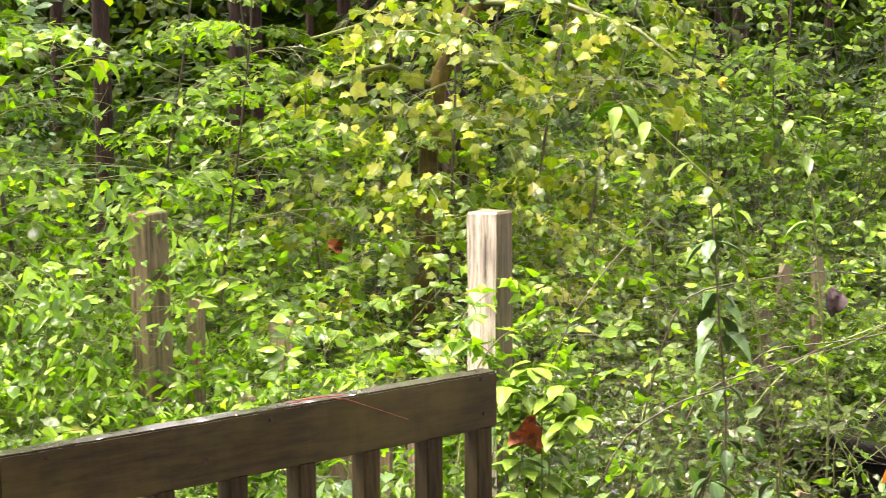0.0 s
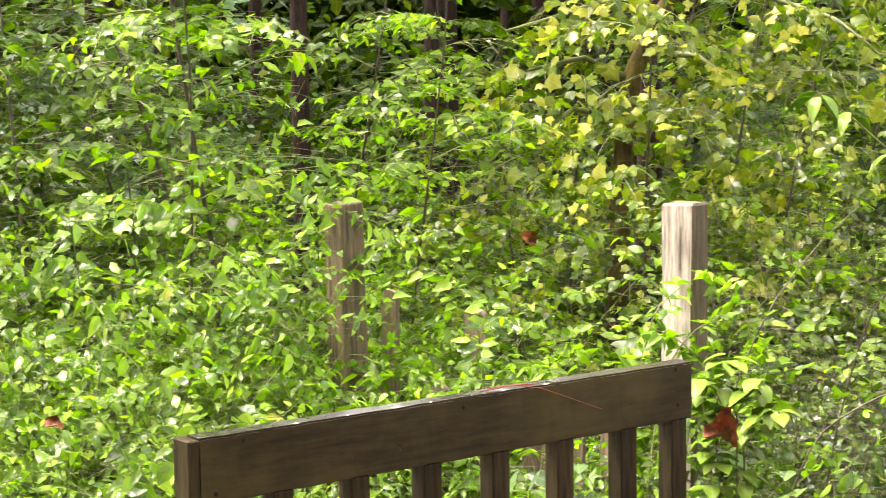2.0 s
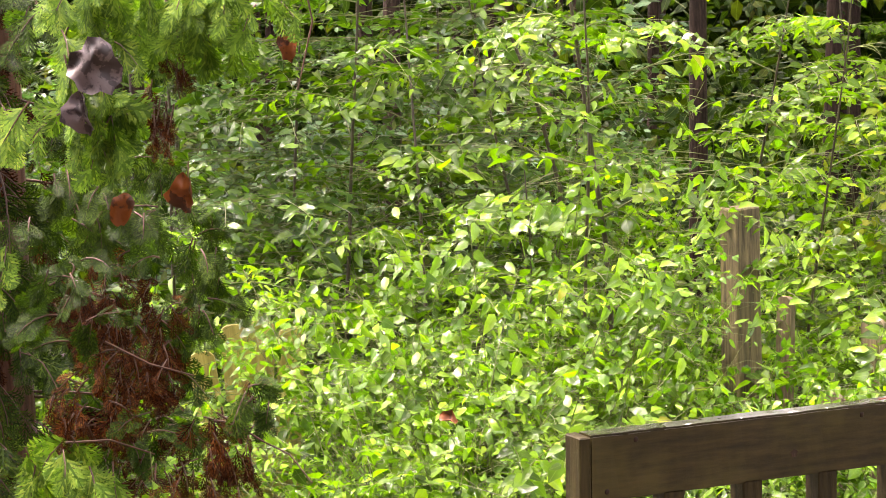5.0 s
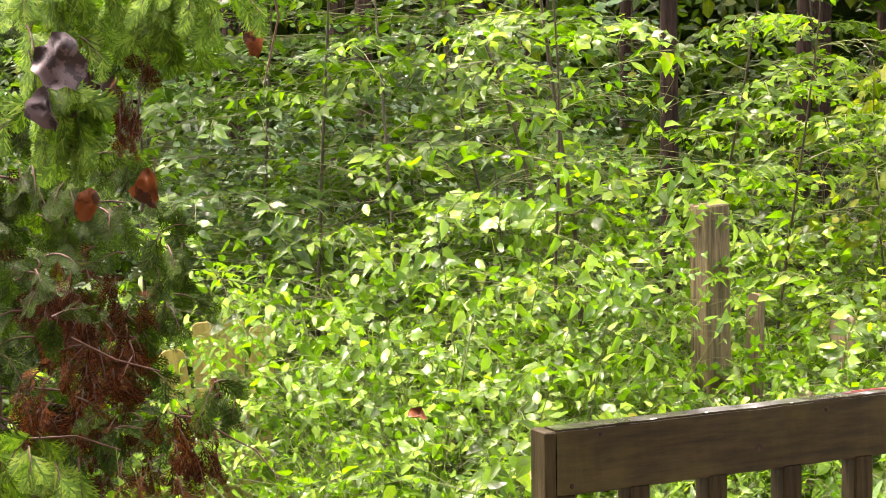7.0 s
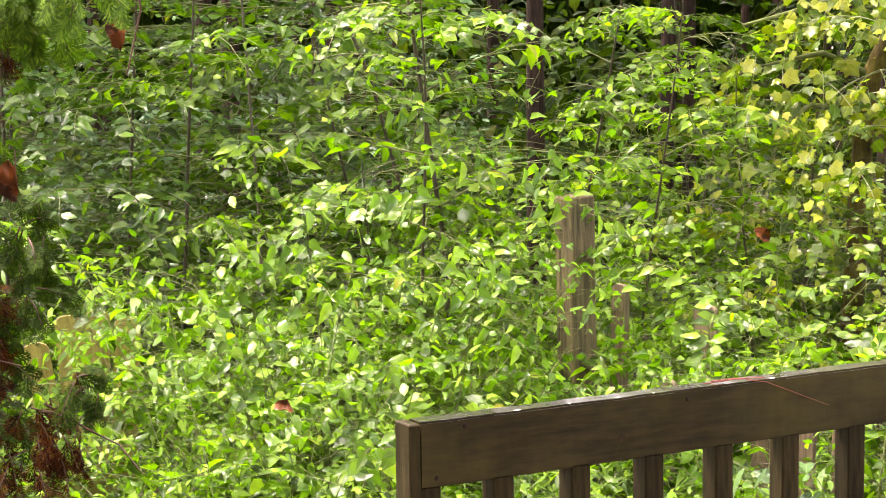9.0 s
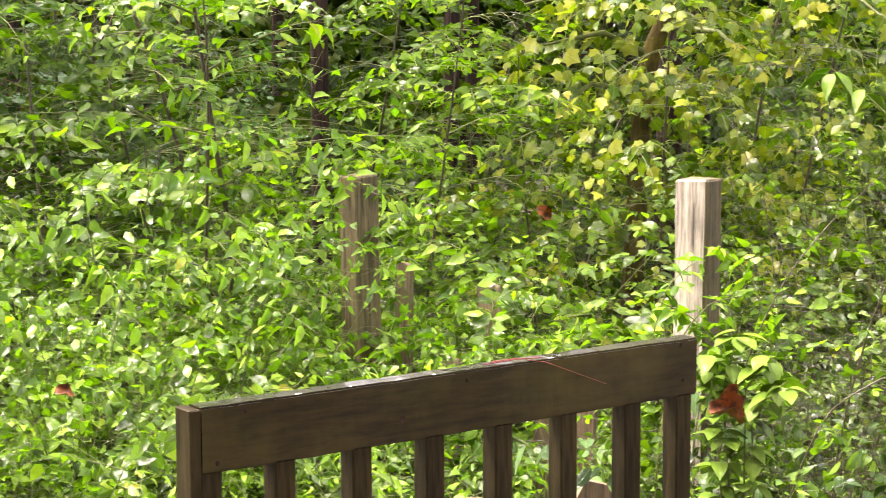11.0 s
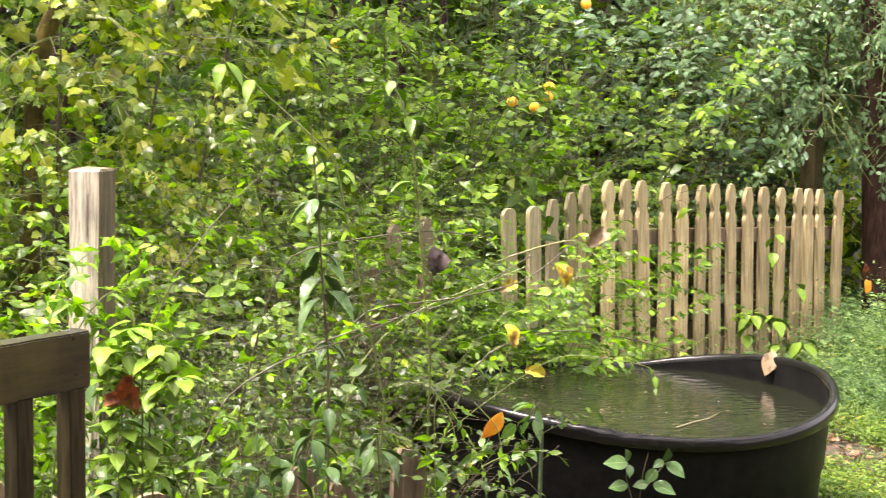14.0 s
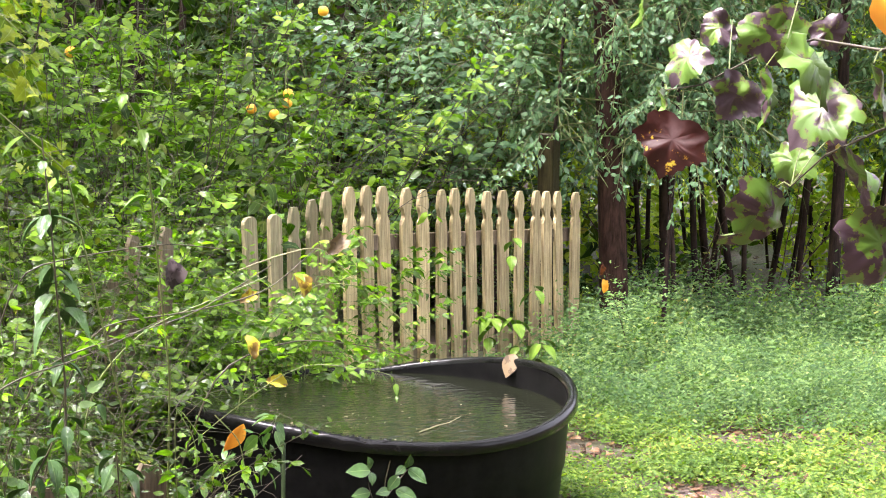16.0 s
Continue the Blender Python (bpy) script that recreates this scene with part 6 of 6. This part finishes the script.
lone("dead_leaf", ragged(3, 0.3), M_RUST, (-0.91, 3.282, 1.90), (0.0, 0, -1), (0.1, -1, 0.2), 0.055, "rust-red dead leaf hanging from the cedar", group="dead leaves")
tb = Tubes()
tb.add([(-1.38, 3.5, 2.12), (-1.2, 3.42, 2.12), (-1.0, 3.32, 2.04), (-0.91, 3.283, 1.9)], 0.003, 0.001, 5)
tb.build("dry_twig", M_TWIG, bpy.data.objects["dead_leaf.005"])
lone("dead_leaf", ragged(4), M_RUST, (-1.029, 2.775, 1.662), (-0.1, 0, -1), (0.3, -1, 0.1), 0.05, "rust-red dead leaf hanging from the cedar", group="dead leaves")
lone("dead_leaf", crumpled([(0, 0.05), (0.2, 0.02), (0.38, 0.14), (0.46, 0.32), (0.4, 0.5), (0.43, 0.66), (0.28, 0.86), (0.12, 0.9), (0, 0.98)], 5.5, crumple=0.34), M_GREYLEAF, (-1.076, 2.736, 1.882), (0.5, -0.1, -0.7), (0.2, -1, 0.3), 0.085, "grey dead maple leaf lodged in the cedar", group="dead leaves", curl=1.5)
lone("dead_leaf", ragged(6), M_GREYLEAF, (-1.078, 2.735, 1.809), (0.2, -0.1, -0.8), (-0.2, -1, 0.2), 0.06, "grey dead leaf lodged in the cedar", group="dead leaves", curl=1.5)
lone("dead_leaf", ragged(7), M_RUST, (-0.87, 4.40, 1.01), (0.9, 0.1, -0.1), (0, -0.6, 0.8), 0.045, "small rust-red leaf lying on the brambles", group="dead leaves")
lone("dead_leaf", ragged(8), M_RUST, (0.32, 6.4, 1.22), (0.6, 0, -0.6), (0, -1, 0.4), 0.06, "dark red leaf in the thicket", group="dead leaves")


lone("dead_leaf", ragged(21, 0.3), M_GOLD_LEAF, (1.898, 4.957, 1.183), (0.30, -0.20, -0.90), (0.1, -0.9, 0.4), 0.075, "yellow leaf caught in the roses", group="dead leaves")
lone("dead_leaf", ragged(22, 0.3), M_GOLD_LEAF, (1.761, 4.900, 1.143), (-0.80, -0.10, -0.40), (0.1, -0.9, 0.4), 0.050, "yellow leaf caught in the roses", group="dead leaves")
lone("dead_leaf", ragged(23, 0.3), M_GOLD_LEAF, (1.679, 4.717, 1.057), (0.20, -0.30, -0.80), (0.1, -0.9, 0.4), 0.060, "yellow leaf caught in the roses", group="dead leaves")
lone("dead_leaf", ragged(24, 0.3), M_GOLD_LEAF, (1.896, 5.170, 0.845), (0.90, 0.00, -0.20), (0.1, -0.9, 0.4), 0.060, "golden leaf drooping over the tank edge", group="dead leaves")
lone("dead_leaf", ragged(26, 0.3), M_TAN_LEAF, (2.617, 6.394, 1.089), (-0.70, -0.10, -0.60), (0.1, -0.9, 0.4), 0.090, "pale tan leaf hanging before the pickets", group="dead leaves")
def pine_needles():
    root = thing("pine_needle", RAIL, "reddish pine needles lying across the wet rail", "pine needle")
    for a, b in (((0.50, 0.012, 1.3335), (0.61, 0.004, 1.334)), ((0.52, 0.02, 1.334), (0.60, 0.001, 1.3345))):
        tb = Tubes()
        tb.add([a, np.add(a, b) / 2 + np.array([0, 0, 0.002]), b], 0.0011, 0.0008, 5)
        tb.build("needle", M_NEEDLE, root)
    tb = Tubes()
    tb.add([(0.575, 0.004, 1.334), (0.61, -0.003, 1.327), (0.66, -0.004, 1.307), (0.735, -0.003, 1.277)], 0.0008, 0.0005, 5)
    tb.build("needle", M_NEEDLE, root)


pine_needles()


def twig_thing(name, pts, r, label, category, group, leaf, gap, mat, shape, leaflets=1, seed=0, stem_mat=None, start=0.1):
    rng = random.Random(seed)
    root = thing(name, Matrix(), label, category, group)
    p = np.array(pts, float)
    t = np.linspace(0, len(p) - 1, 4 * len(p))
    q = np.stack([np.interp(t, np.arange(len(p)), p[:, k]) for k in range(3)], 1)
    for _ in range(2):
        q[1:-1] = (q[:-2] + q[1:-1] * 2 + q[2:]) / 4
    tb = Tubes()
    tb.add(q, r, r * 0.45, 5)
    tb.build("cane", stem_mat or M_STEM, root)
    lv = Leaves(seed)
    leafy(lv, q, gap, leaf, rng, start=start, leaflets=leaflets, wild=0.7, lift=0.5)
    lv.build("foliage", shape, mat, root)
    return root


CANE = "long arching rose cane with small leaflets by the tank"
twig_thing("rose_cane", [(1.3, 5.2, 0), (1.42, 5.38, 0.8), (1.593, 5.378, 0.978), (1.821, 5.307, 1.078), (1.926, 5.271, 1.128)], 0.0035, CANE, "rose cane", "rose canes", 0.032, 0.06, M_SMALL, TINY, 4, 102)
twig_thing("rose_cane", [(2.2, 6.6, 0), (2.3, 6.5, 0.7), (2.512, 6.44, 0.924), (2.697, 6.366, 0.908), (2.848, 6.301, 0.709)], 0.003, CANE, "rose cane", "rose canes", 0.032, 0.08, M_SMALL, TINY, 2, 103)
twig_thing("rose_cane", [(1.48, 4.52, 0), (1.402, 4.491, 0.968), (1.460, 4.473, 0.885), (1.495, 4.462, 0.829), (1.525, 4.452, 0.773), (1.538, 4.448, 0.719)], 0.0016, CANE, "rose cane", "rose canes", 0.034, 0.022, M_SMALL, OVATE, 1, 130, start=0.55)
twig_thing("rose_cane", [(1.505, 4.459, 0.919), (1.557, 4.442, 0.863), (1.567, 4.438, 0.828), (1.576, 4.435, 0.772), (1.564, 4.439, 0.722)], 0.0016, CANE, "rose cane", "rose canes", 0.034, 0.022, M_SMALL, OVATE, 1, 131, start=0.55)
twig_thing("rose_cane", [(1.415, 4.487, 0.940), (1.454, 4.475, 0.871), (1.467, 4.471, 0.815), (1.460, 4.473, 0.759)], 0.0016, CANE, "rose cane", "rose canes", 0.034, 0.022, M_SMALL, OVATE, 1, 132, start=0.55)
twig_thing("rose_cane", [(1.525, 4.452, 0.759), (1.570, 4.437, 0.786), (1.606, 4.424, 0.775)], 0.0016, CANE, "rose cane", "rose canes", 0.034, 0.022, M_SMALL, OVATE, 1, 133, start=0.55)
twig_thing("rose_cane", [(1.45, 5.05, 0), (1.5, 5.1, 0.6), (1.875, 4.912, 0.947), (2.026, 4.799, 0.940), (2.109, 4.764, 0.921), (2.113, 4.762, 0.867)], 0.0016, CANE, "rose cane", "rose canes", 0.034, 0.018, M_SMALL, OVATE, 1, 136, start=0.9)
SHOOT = "young shoot with dark wet leaflets in front of the tank"


def vine_shoots():
    root = thing("vine_shoot", Matrix(), SHOOT, "shoot", "vine shoots")
    for pts in (((1.992, 4.520, 0.753), (1.982, 4.525, 0.702), (1.975, 4.528, 0.628), (1.97, 4.56, 0.3), (1.97, 4.56, 0)), ((2.035, 4.502, 0.732), (2.013, 4.511, 0.702), (1.985, 4.523, 0.657)), ((1.946, 4.540, 0.726), (1.942, 4.541, 0.687), (1.959, 4.534, 0.628))):
        tb = Tubes()
        tb.add(pts, 0.0013, 0.0016, 5)
        tb.build("stem", M_TWIG, root)
    for p, d, ln in (
            ((1.946, 4.540, 0.726), (-0.99, 0.03, 0.10), 0.063),
            ((1.946, 4.540, 0.731), (-0.22, -0.49, 0.84), 0.040),
            ((1.949, 4.539, 0.722), (-0.12, -0.65, -0.75), 0.035),
            ((2.035, 4.502, 0.732), (0.61, -0.66, -0.43), 0.060),
            ((2.032, 4.503, 0.735), (0.05, -0.60, 0.80), 0.042),
            ((2.012, 4.511, 0.714), (-0.68, -0.18, -0.71), 0.047),
            ((2.027, 4.505, 0.738), (-0.85, -0.32, -0.41), 0.034),
            ((2.006, 4.514, 0.676), (0.70, -0.68, -0.21), 0.062),
            ((1.993, 4.520, 0.675), (-0.99, -0.16, -0.03), 0.040),
            ((1.947, 4.540, 0.669), (-1.00, -0.07, -0.02), 0.050)):
        single_leaf("leaflet", OVATE_FINE, M_GREY, p, d, (0.1, -0.8, 0.6), ln, root, 0.8)


vine_shoots()
# green garden stake in front of the tank
stake = thing("garden_stake", pose(1.732, 4.597, 0), "thin green garden stake standing before the tank", "stake")
bm = bmesh.new()
bmesh.ops.create_cone(bm, cap_ends=True, segments=14, radius1=0.0055, radius2=0.005, depth=0.8)
bmesh.ops.translate(bm, verts=bm.verts[:], vec=(0, 0, 0.4))
part("rod", bm, M_STAKE, stake, smooth=True)

# tall weeds and lit shoots that stand out before the thicket
def whorl_weed(name, stems, leaves, mat, label, category, group, seed, shape=LANCE_FINE, r=0.0035, stem_mat=None, droop=0.6):
    """Upright stems with large single leaves; leaves: (stem, share of its length, count, blade length)."""
    rng = random.Random(seed)
    root = thing(name, Matrix(), label, category, group)
    stalks = []
    for pts in stems:
        tb = Tubes()
        tb.add(pts, r, r * 0.5, 6)
        stalks.append(tb.build("stem", stem_mat or M_TWIG, root))
    for k, f, count, ln in leaves:
        p = np.array(stems[k], float)
        cum = np.concatenate([[0], np.cumsum(np.linalg.norm(np.diff(p, axis=0), axis=1))])
        at = np.array([np.interp(f * cum[-1], cum, p[:, q]) for q in range(3)])
        a0 = rng.uniform(0, 6.28)
        for j in range(count):
            a = a0 + j * 2 * math.pi / count + rng.uniform(-0.35, 0.35)
            d = (math.cos(a), math.sin(a), -droop + rng.uniform(-0.35, 0.45))
            single_leaf("leaf", shape, mat, at + np.array([0, 0, rng.uniform(-0.015, 0.015)]) + np.array(d) * 0.008, d, (math.cos(a) * 0.6, math.sin(a) * 0.6, 1.0), ln * rng.uniform(0.75, 1.15), stalks[k], rng.uniform(0.6, 1.5))
    return root


TALL = "tall grey-green weed with drooping veined leaves"
whorl_weed("tall_weed", [[(1.13, 4.36, 0), (1.117, 4.363, 1.047), (1.102, 4.367, 1.228), (1.089, 4.37, 1.409), (1.071, 4.375, 1.6)]],
           [(0, 0.97, 3, 0.05), (0, 0.9, 4, 0.085), (0, 0.82, 3, 0.06), (0, 0.79, 4, 0.095), (0, 0.76, 3, 0.085), (0, 0.68, 3, 0.075), (0, 0.6, 3, 0.06), (0, 0.5, 3, 0.07)], M_GREY, TALL, "weed", "tall weeds", 201, droop=0.5)
whorl_weed("tall_weed", [[(0.9, 4.15, 0), (0.93, 4.12, 0.6), (0.97, 4.1, 0.86), (1.02, 4.08, 0.97)], [(1.22, 4.2, 0), (1.2, 4.15, 0.6), (1.17, 4.12, 0.93)], [(1.1, 4.05, 0), (1.07, 4.0, 0.5), (1.04, 3.97, 0.8)]],
           [(0, 0.98, 4, 0.07), (0, 0.88, 3, 0.075), (0, 0.75, 3, 0.07), (1, 0.98, 4, 0.07), (1, 0.86, 3, 0.08), (1, 0.72, 3, 0.07), (2, 0.98, 3, 0.07), (2, 0.85, 3, 0.075), (2, 0.7, 3, 0.07)], M_GREY,
           "low grey-green weed with drooping veined leaves", "weed", "tall weeds", 202, droop=0.8)
whorl_weed("lit_shoot", [[(1.3, 4.7, 0), (1.32, 4.6, 0.9)] + [(1.147, 4.459, 1.516), (1.064, 4.479, 1.592), (0.973, 4.500, 1.675), (0.890, 4.517, 1.739)]],
           [(0, 0.995, 5, 0.085), (0, 0.95, 3, 0.08), (0, 0.88, 2, 0.075), (0, 0.8, 3, 0.06)], M_LIME, "arching shoot with broad fresh green leaves at its tip", "shoot", "lit shoots", 203, droop=0.5, stem_mat=M_STEM, r=0.003)
whorl_weed("lit_shoot", [[(1.45, 4.7, 0), (1.42, 4.55, 1.0)] + [(1.323, 4.410, 1.560), (1.296, 4.418, 1.649), (1.270, 4.426, 1.700)]],
           [(0, 0.99, 4, 0.07), (0, 0.94, 3, 0.06), (0, 0.85, 3, 0.06)], M_SMALL, "upright shoot with round green leaves", "shoot", "lit shoots", 204, droop=0.3, stem_mat=M_STEM, r=0.003)
whorl_weed("lit_shoot", [[(0.66, 4.2, 0), (0.63, 4.17, 0.8)] + [(0.608, 4.159, 1.065), (0.642, 4.154, 1.201)], [(0.66, 4.2, 0), (0.66, 4.17, 0.8)] + [(0.656, 4.152, 1.066), (0.694, 4.095, 1.150)], [(0.66, 4.2, 0), (0.68, 4.15, 0.8)] + [(0.669, 4.150, 1.017), (0.722, 4.039, 1.106)], [(0.66, 4.2, 0), (0.62, 4.17, 0.7)] + [(0.598, 4.160, 0.978), (0.577, 4.163, 1.138)]],
           [(k, f, 4, 0.055) for k in range(4) for f in (0.995, 0.97, 0.94, 0.9, 0.86, 0.8, 0.74)], M_LIME, "clump of fresh lime-green wet leaves beside the railing", "shoot", "lit shoots", 205, shape=OVATE_FINE, droop=0.3, stem_mat=M_STEM, r=0.003)
whorl_weed("creeper", [[(3.4, 6.98, 0)] + [(3.450, 7.008, 0.457), (3.472, 6.998, 0.572), (3.491, 6.989, 0.664)], [(3.55, 6.95, 0)] + [(3.601, 6.933, 0.484), (3.568, 6.950, 0.666), (3.550, 6.959, 0.848), (3.557, 6.956, 0.995)], [(3.6, 6.92, 0)] + [(3.652, 6.907, 0.485), (3.679, 6.893, 0.624), (3.635, 6.916, 0.793)]],
           [(0, 0.99, 4, 0.08), (0, 0.9, 3, 0.065), (1, 0.99, 2, 0.07), (1, 0.93, 2, 0.065), (1, 0.66, 4, 0.075), (1, 0.56, 3, 0.07), (2, 0.99, 3, 0.085), (2, 0.7, 4, 0.075), (2, 0.62, 3, 0.07)], M_LIME, "lime-green creeper climbing in front of the pickets", "creeper", "creepers", 206, shape=OVATE_FINE, droop=0.6, stem_mat=M_STEM, r=0.002)
VEIL = "green leafy shoot leaning across the pale post"
for seed, pts in ((221, [(0.5, 4.75, 0), (0.54, 4.8, 0.8), (0.60, 4.86, 1.06), (0.68, 4.9, 1.14), (0.76, 4.92, 1.15)]), (222, [(0.82, 4.8, 0), (0.78, 4.84, 0.75), (0.72, 4.88, 1.0), (0.64, 4.9, 1.1), (0.55, 4.9, 1.14)]),
                  (223, [(0.62, 4.7, 0), (0.62, 4.8, 0.7), (0.66, 4.86, 0.95), (0.7, 4.9, 1.06)]), (224, [(0.9, 4.8, 0), (0.86, 4.85, 0.9), (0.79, 4.9, 1.2), (0.7, 4.93, 1.28)]), (225, [(0.45, 4.9, 0), (0.5, 4.9, 0.9), (0.57, 4.92, 1.18), (0.65, 4.94, 1.24)])):
    twig_thing("lit_shoot", pts, 0.003, VEIL, "shoot", "lit shoots", 0.055, 0.018, M_FRESH, OVATE, 2, seed, start=0.45)
COVER = "green leafy shoot before the rounded pickets"
for seed, x, y, top in ((231, -0.16, 5.62, 1.0), (232, -0.06, 5.6, 0.94), (233, -0.1, 5.58, 0.82), (234, 0.08, 5.42, 0.98), (235, 0.17, 5.42, 0.94), (236, 0.12, 5.4, 0.84)):
    twig_thing("lit_shoot", [(x - 0.04, y, 0), (x - 0.02, y, top * 0.6), (x, y - 0.02, top * 0.88), (x + 0.05, y - 0.04, top)], 0.003, COVER, "shoot", "lit shoots", 0.05, 0.014, M_FRESH, OVATE, 2, seed, start=0.55)
ARCH = "bare arching rose cane with few leaves before the fence"
twig_thing("rose_cane", [(2.3, 7.35, 0), (2.35, 7.3, 0.8)] + [(2.808, 7.178, 0.961), (2.892, 7.146, 0.873), (3.077, 7.123, 0.710), (3.264, 7.096, 0.549)], 0.004, "pale bare arching cane before the pickets", "rose cane", "rose canes", 0.036, 0.12, M_SMALL, OVATE, 3, 211, start=0.5, stem_mat=M_PALE_STEM)
for seed, pts in ((212, [(1.117, 4.670, 1.023), (1.300, 4.624, 1.089), (1.498, 4.619, 1.136), (1.698, 4.604, 1.256)]), (213, [(1.260, 4.739, 1.108), (1.500, 4.671, 1.135), (1.702, 4.656, 1.177), (1.839, 4.658, 1.287)]),
                  (214, [(1.046, 4.584, 1.272), (1.224, 4.541, 1.310), (1.416, 4.539, 1.331), (1.586, 4.537, 1.304)]), (215, [(1.598, 4.744, 0.980), (1.822, 4.772, 1.036), (2.025, 4.800, 1.004), (2.233, 4.819, 0.942)]), (216, [(0.729, 4.545, 1.094), (0.804, 4.533, 1.257), (0.914, 4.563, 1.386), (1.038, 4.588, 1.491)]),
                  (217, [(0.850, 4.321, 0.979), (0.995, 4.290, 1.075), (1.152, 4.303, 1.110), (1.330, 4.303, 1.186)])):
    foot = (pts[0][0] - 0.1, pts[0][1] + 0.1, 0.0)
    twig_thing("rose_cane", [foot, (foot[0], foot[1], pts[0][2] * 0.6)] + pts, 0.0028, ARCH, "rose cane", "rose canes", 0.034, 0.06, M_SMALL, OVATE, 3, seed, start=0.4, stem_mat=M_TWIG)
twig_thing("creeper", [(-1.03, 2.88, 0.0), (-1.030, 2.878, 1.192), (-1.032, 2.877, 1.228), (-1.034, 2.877, 1.254)], 0.0015, "pale green seedling shoot among the cedar twigs", "creeper", "creepers", 0.045, 0.02, M_LIME, OVATE, 1, 140, start=0.7)


def dead_branches():
    """Bare arching twigs at the edge of the wood."""
    rng = random.Random(151)
    root = thing("dead_branch", pose(6.2, 10.1, 0), "bare grey dead branches arching at the wood edge", "branch")
    for k in range(11):
        x = rng.uniform(-0.9, 1.0)
        p = arc((x, rng.uniform(-0.3, 0.4), -0.03), (rng.uniform(-0.9, 0.9), rng.uniform(-0.3, 0.3), 1.0), rng.uniform(0.7, 1.3), rng.uniform(0.9, 1.7), 9, rng, 0.07)
        tb = Tubes()
        tb.add(p, rng.uniform(0.004, 0.008), 0.0015, 5)
        for j in (3, 5, 6):
            tb.add(arc(p[j], (rng.uniform(-1, 1), rng.uniform(-0.4, 0.4), rng.uniform(0, 0.8)), rng.uniform(0.15, 0.4), 0.4, 4, rng, 0.1), 0.0025, 0.001, 4)
        tb.build("branch", M_DEADWOOD, root)


dead_branches()
twig = thing("leaf_sprig", Matrix(), "thin twig holding two orange withered leaves by the trunk", "twig")
tb = Tubes()
tb.add([(5.0, 8.95, 0.0), (5.022, 8.549, 0.197), (4.967, 8.580, 0.398), (4.903, 8.617, 0.611)], 0.003, 0.001, 5)
tb.build("stem", M_DEADWOOD, twig)
single_leaf("leaf", ragged(41, 0.3), M_ORANGE_LEAF, (4.910, 8.613, 0.525), (0.1, 0, -1), (0, -1, 0.2), 0.07, twig, 0.8)
single_leaf("leaf", ragged(42, 0.25), M_RUST, (4.903, 8.617, 0.603), (-0.1, 0, -1), (0, -1, 0.2), 0.06, twig, 0.8)
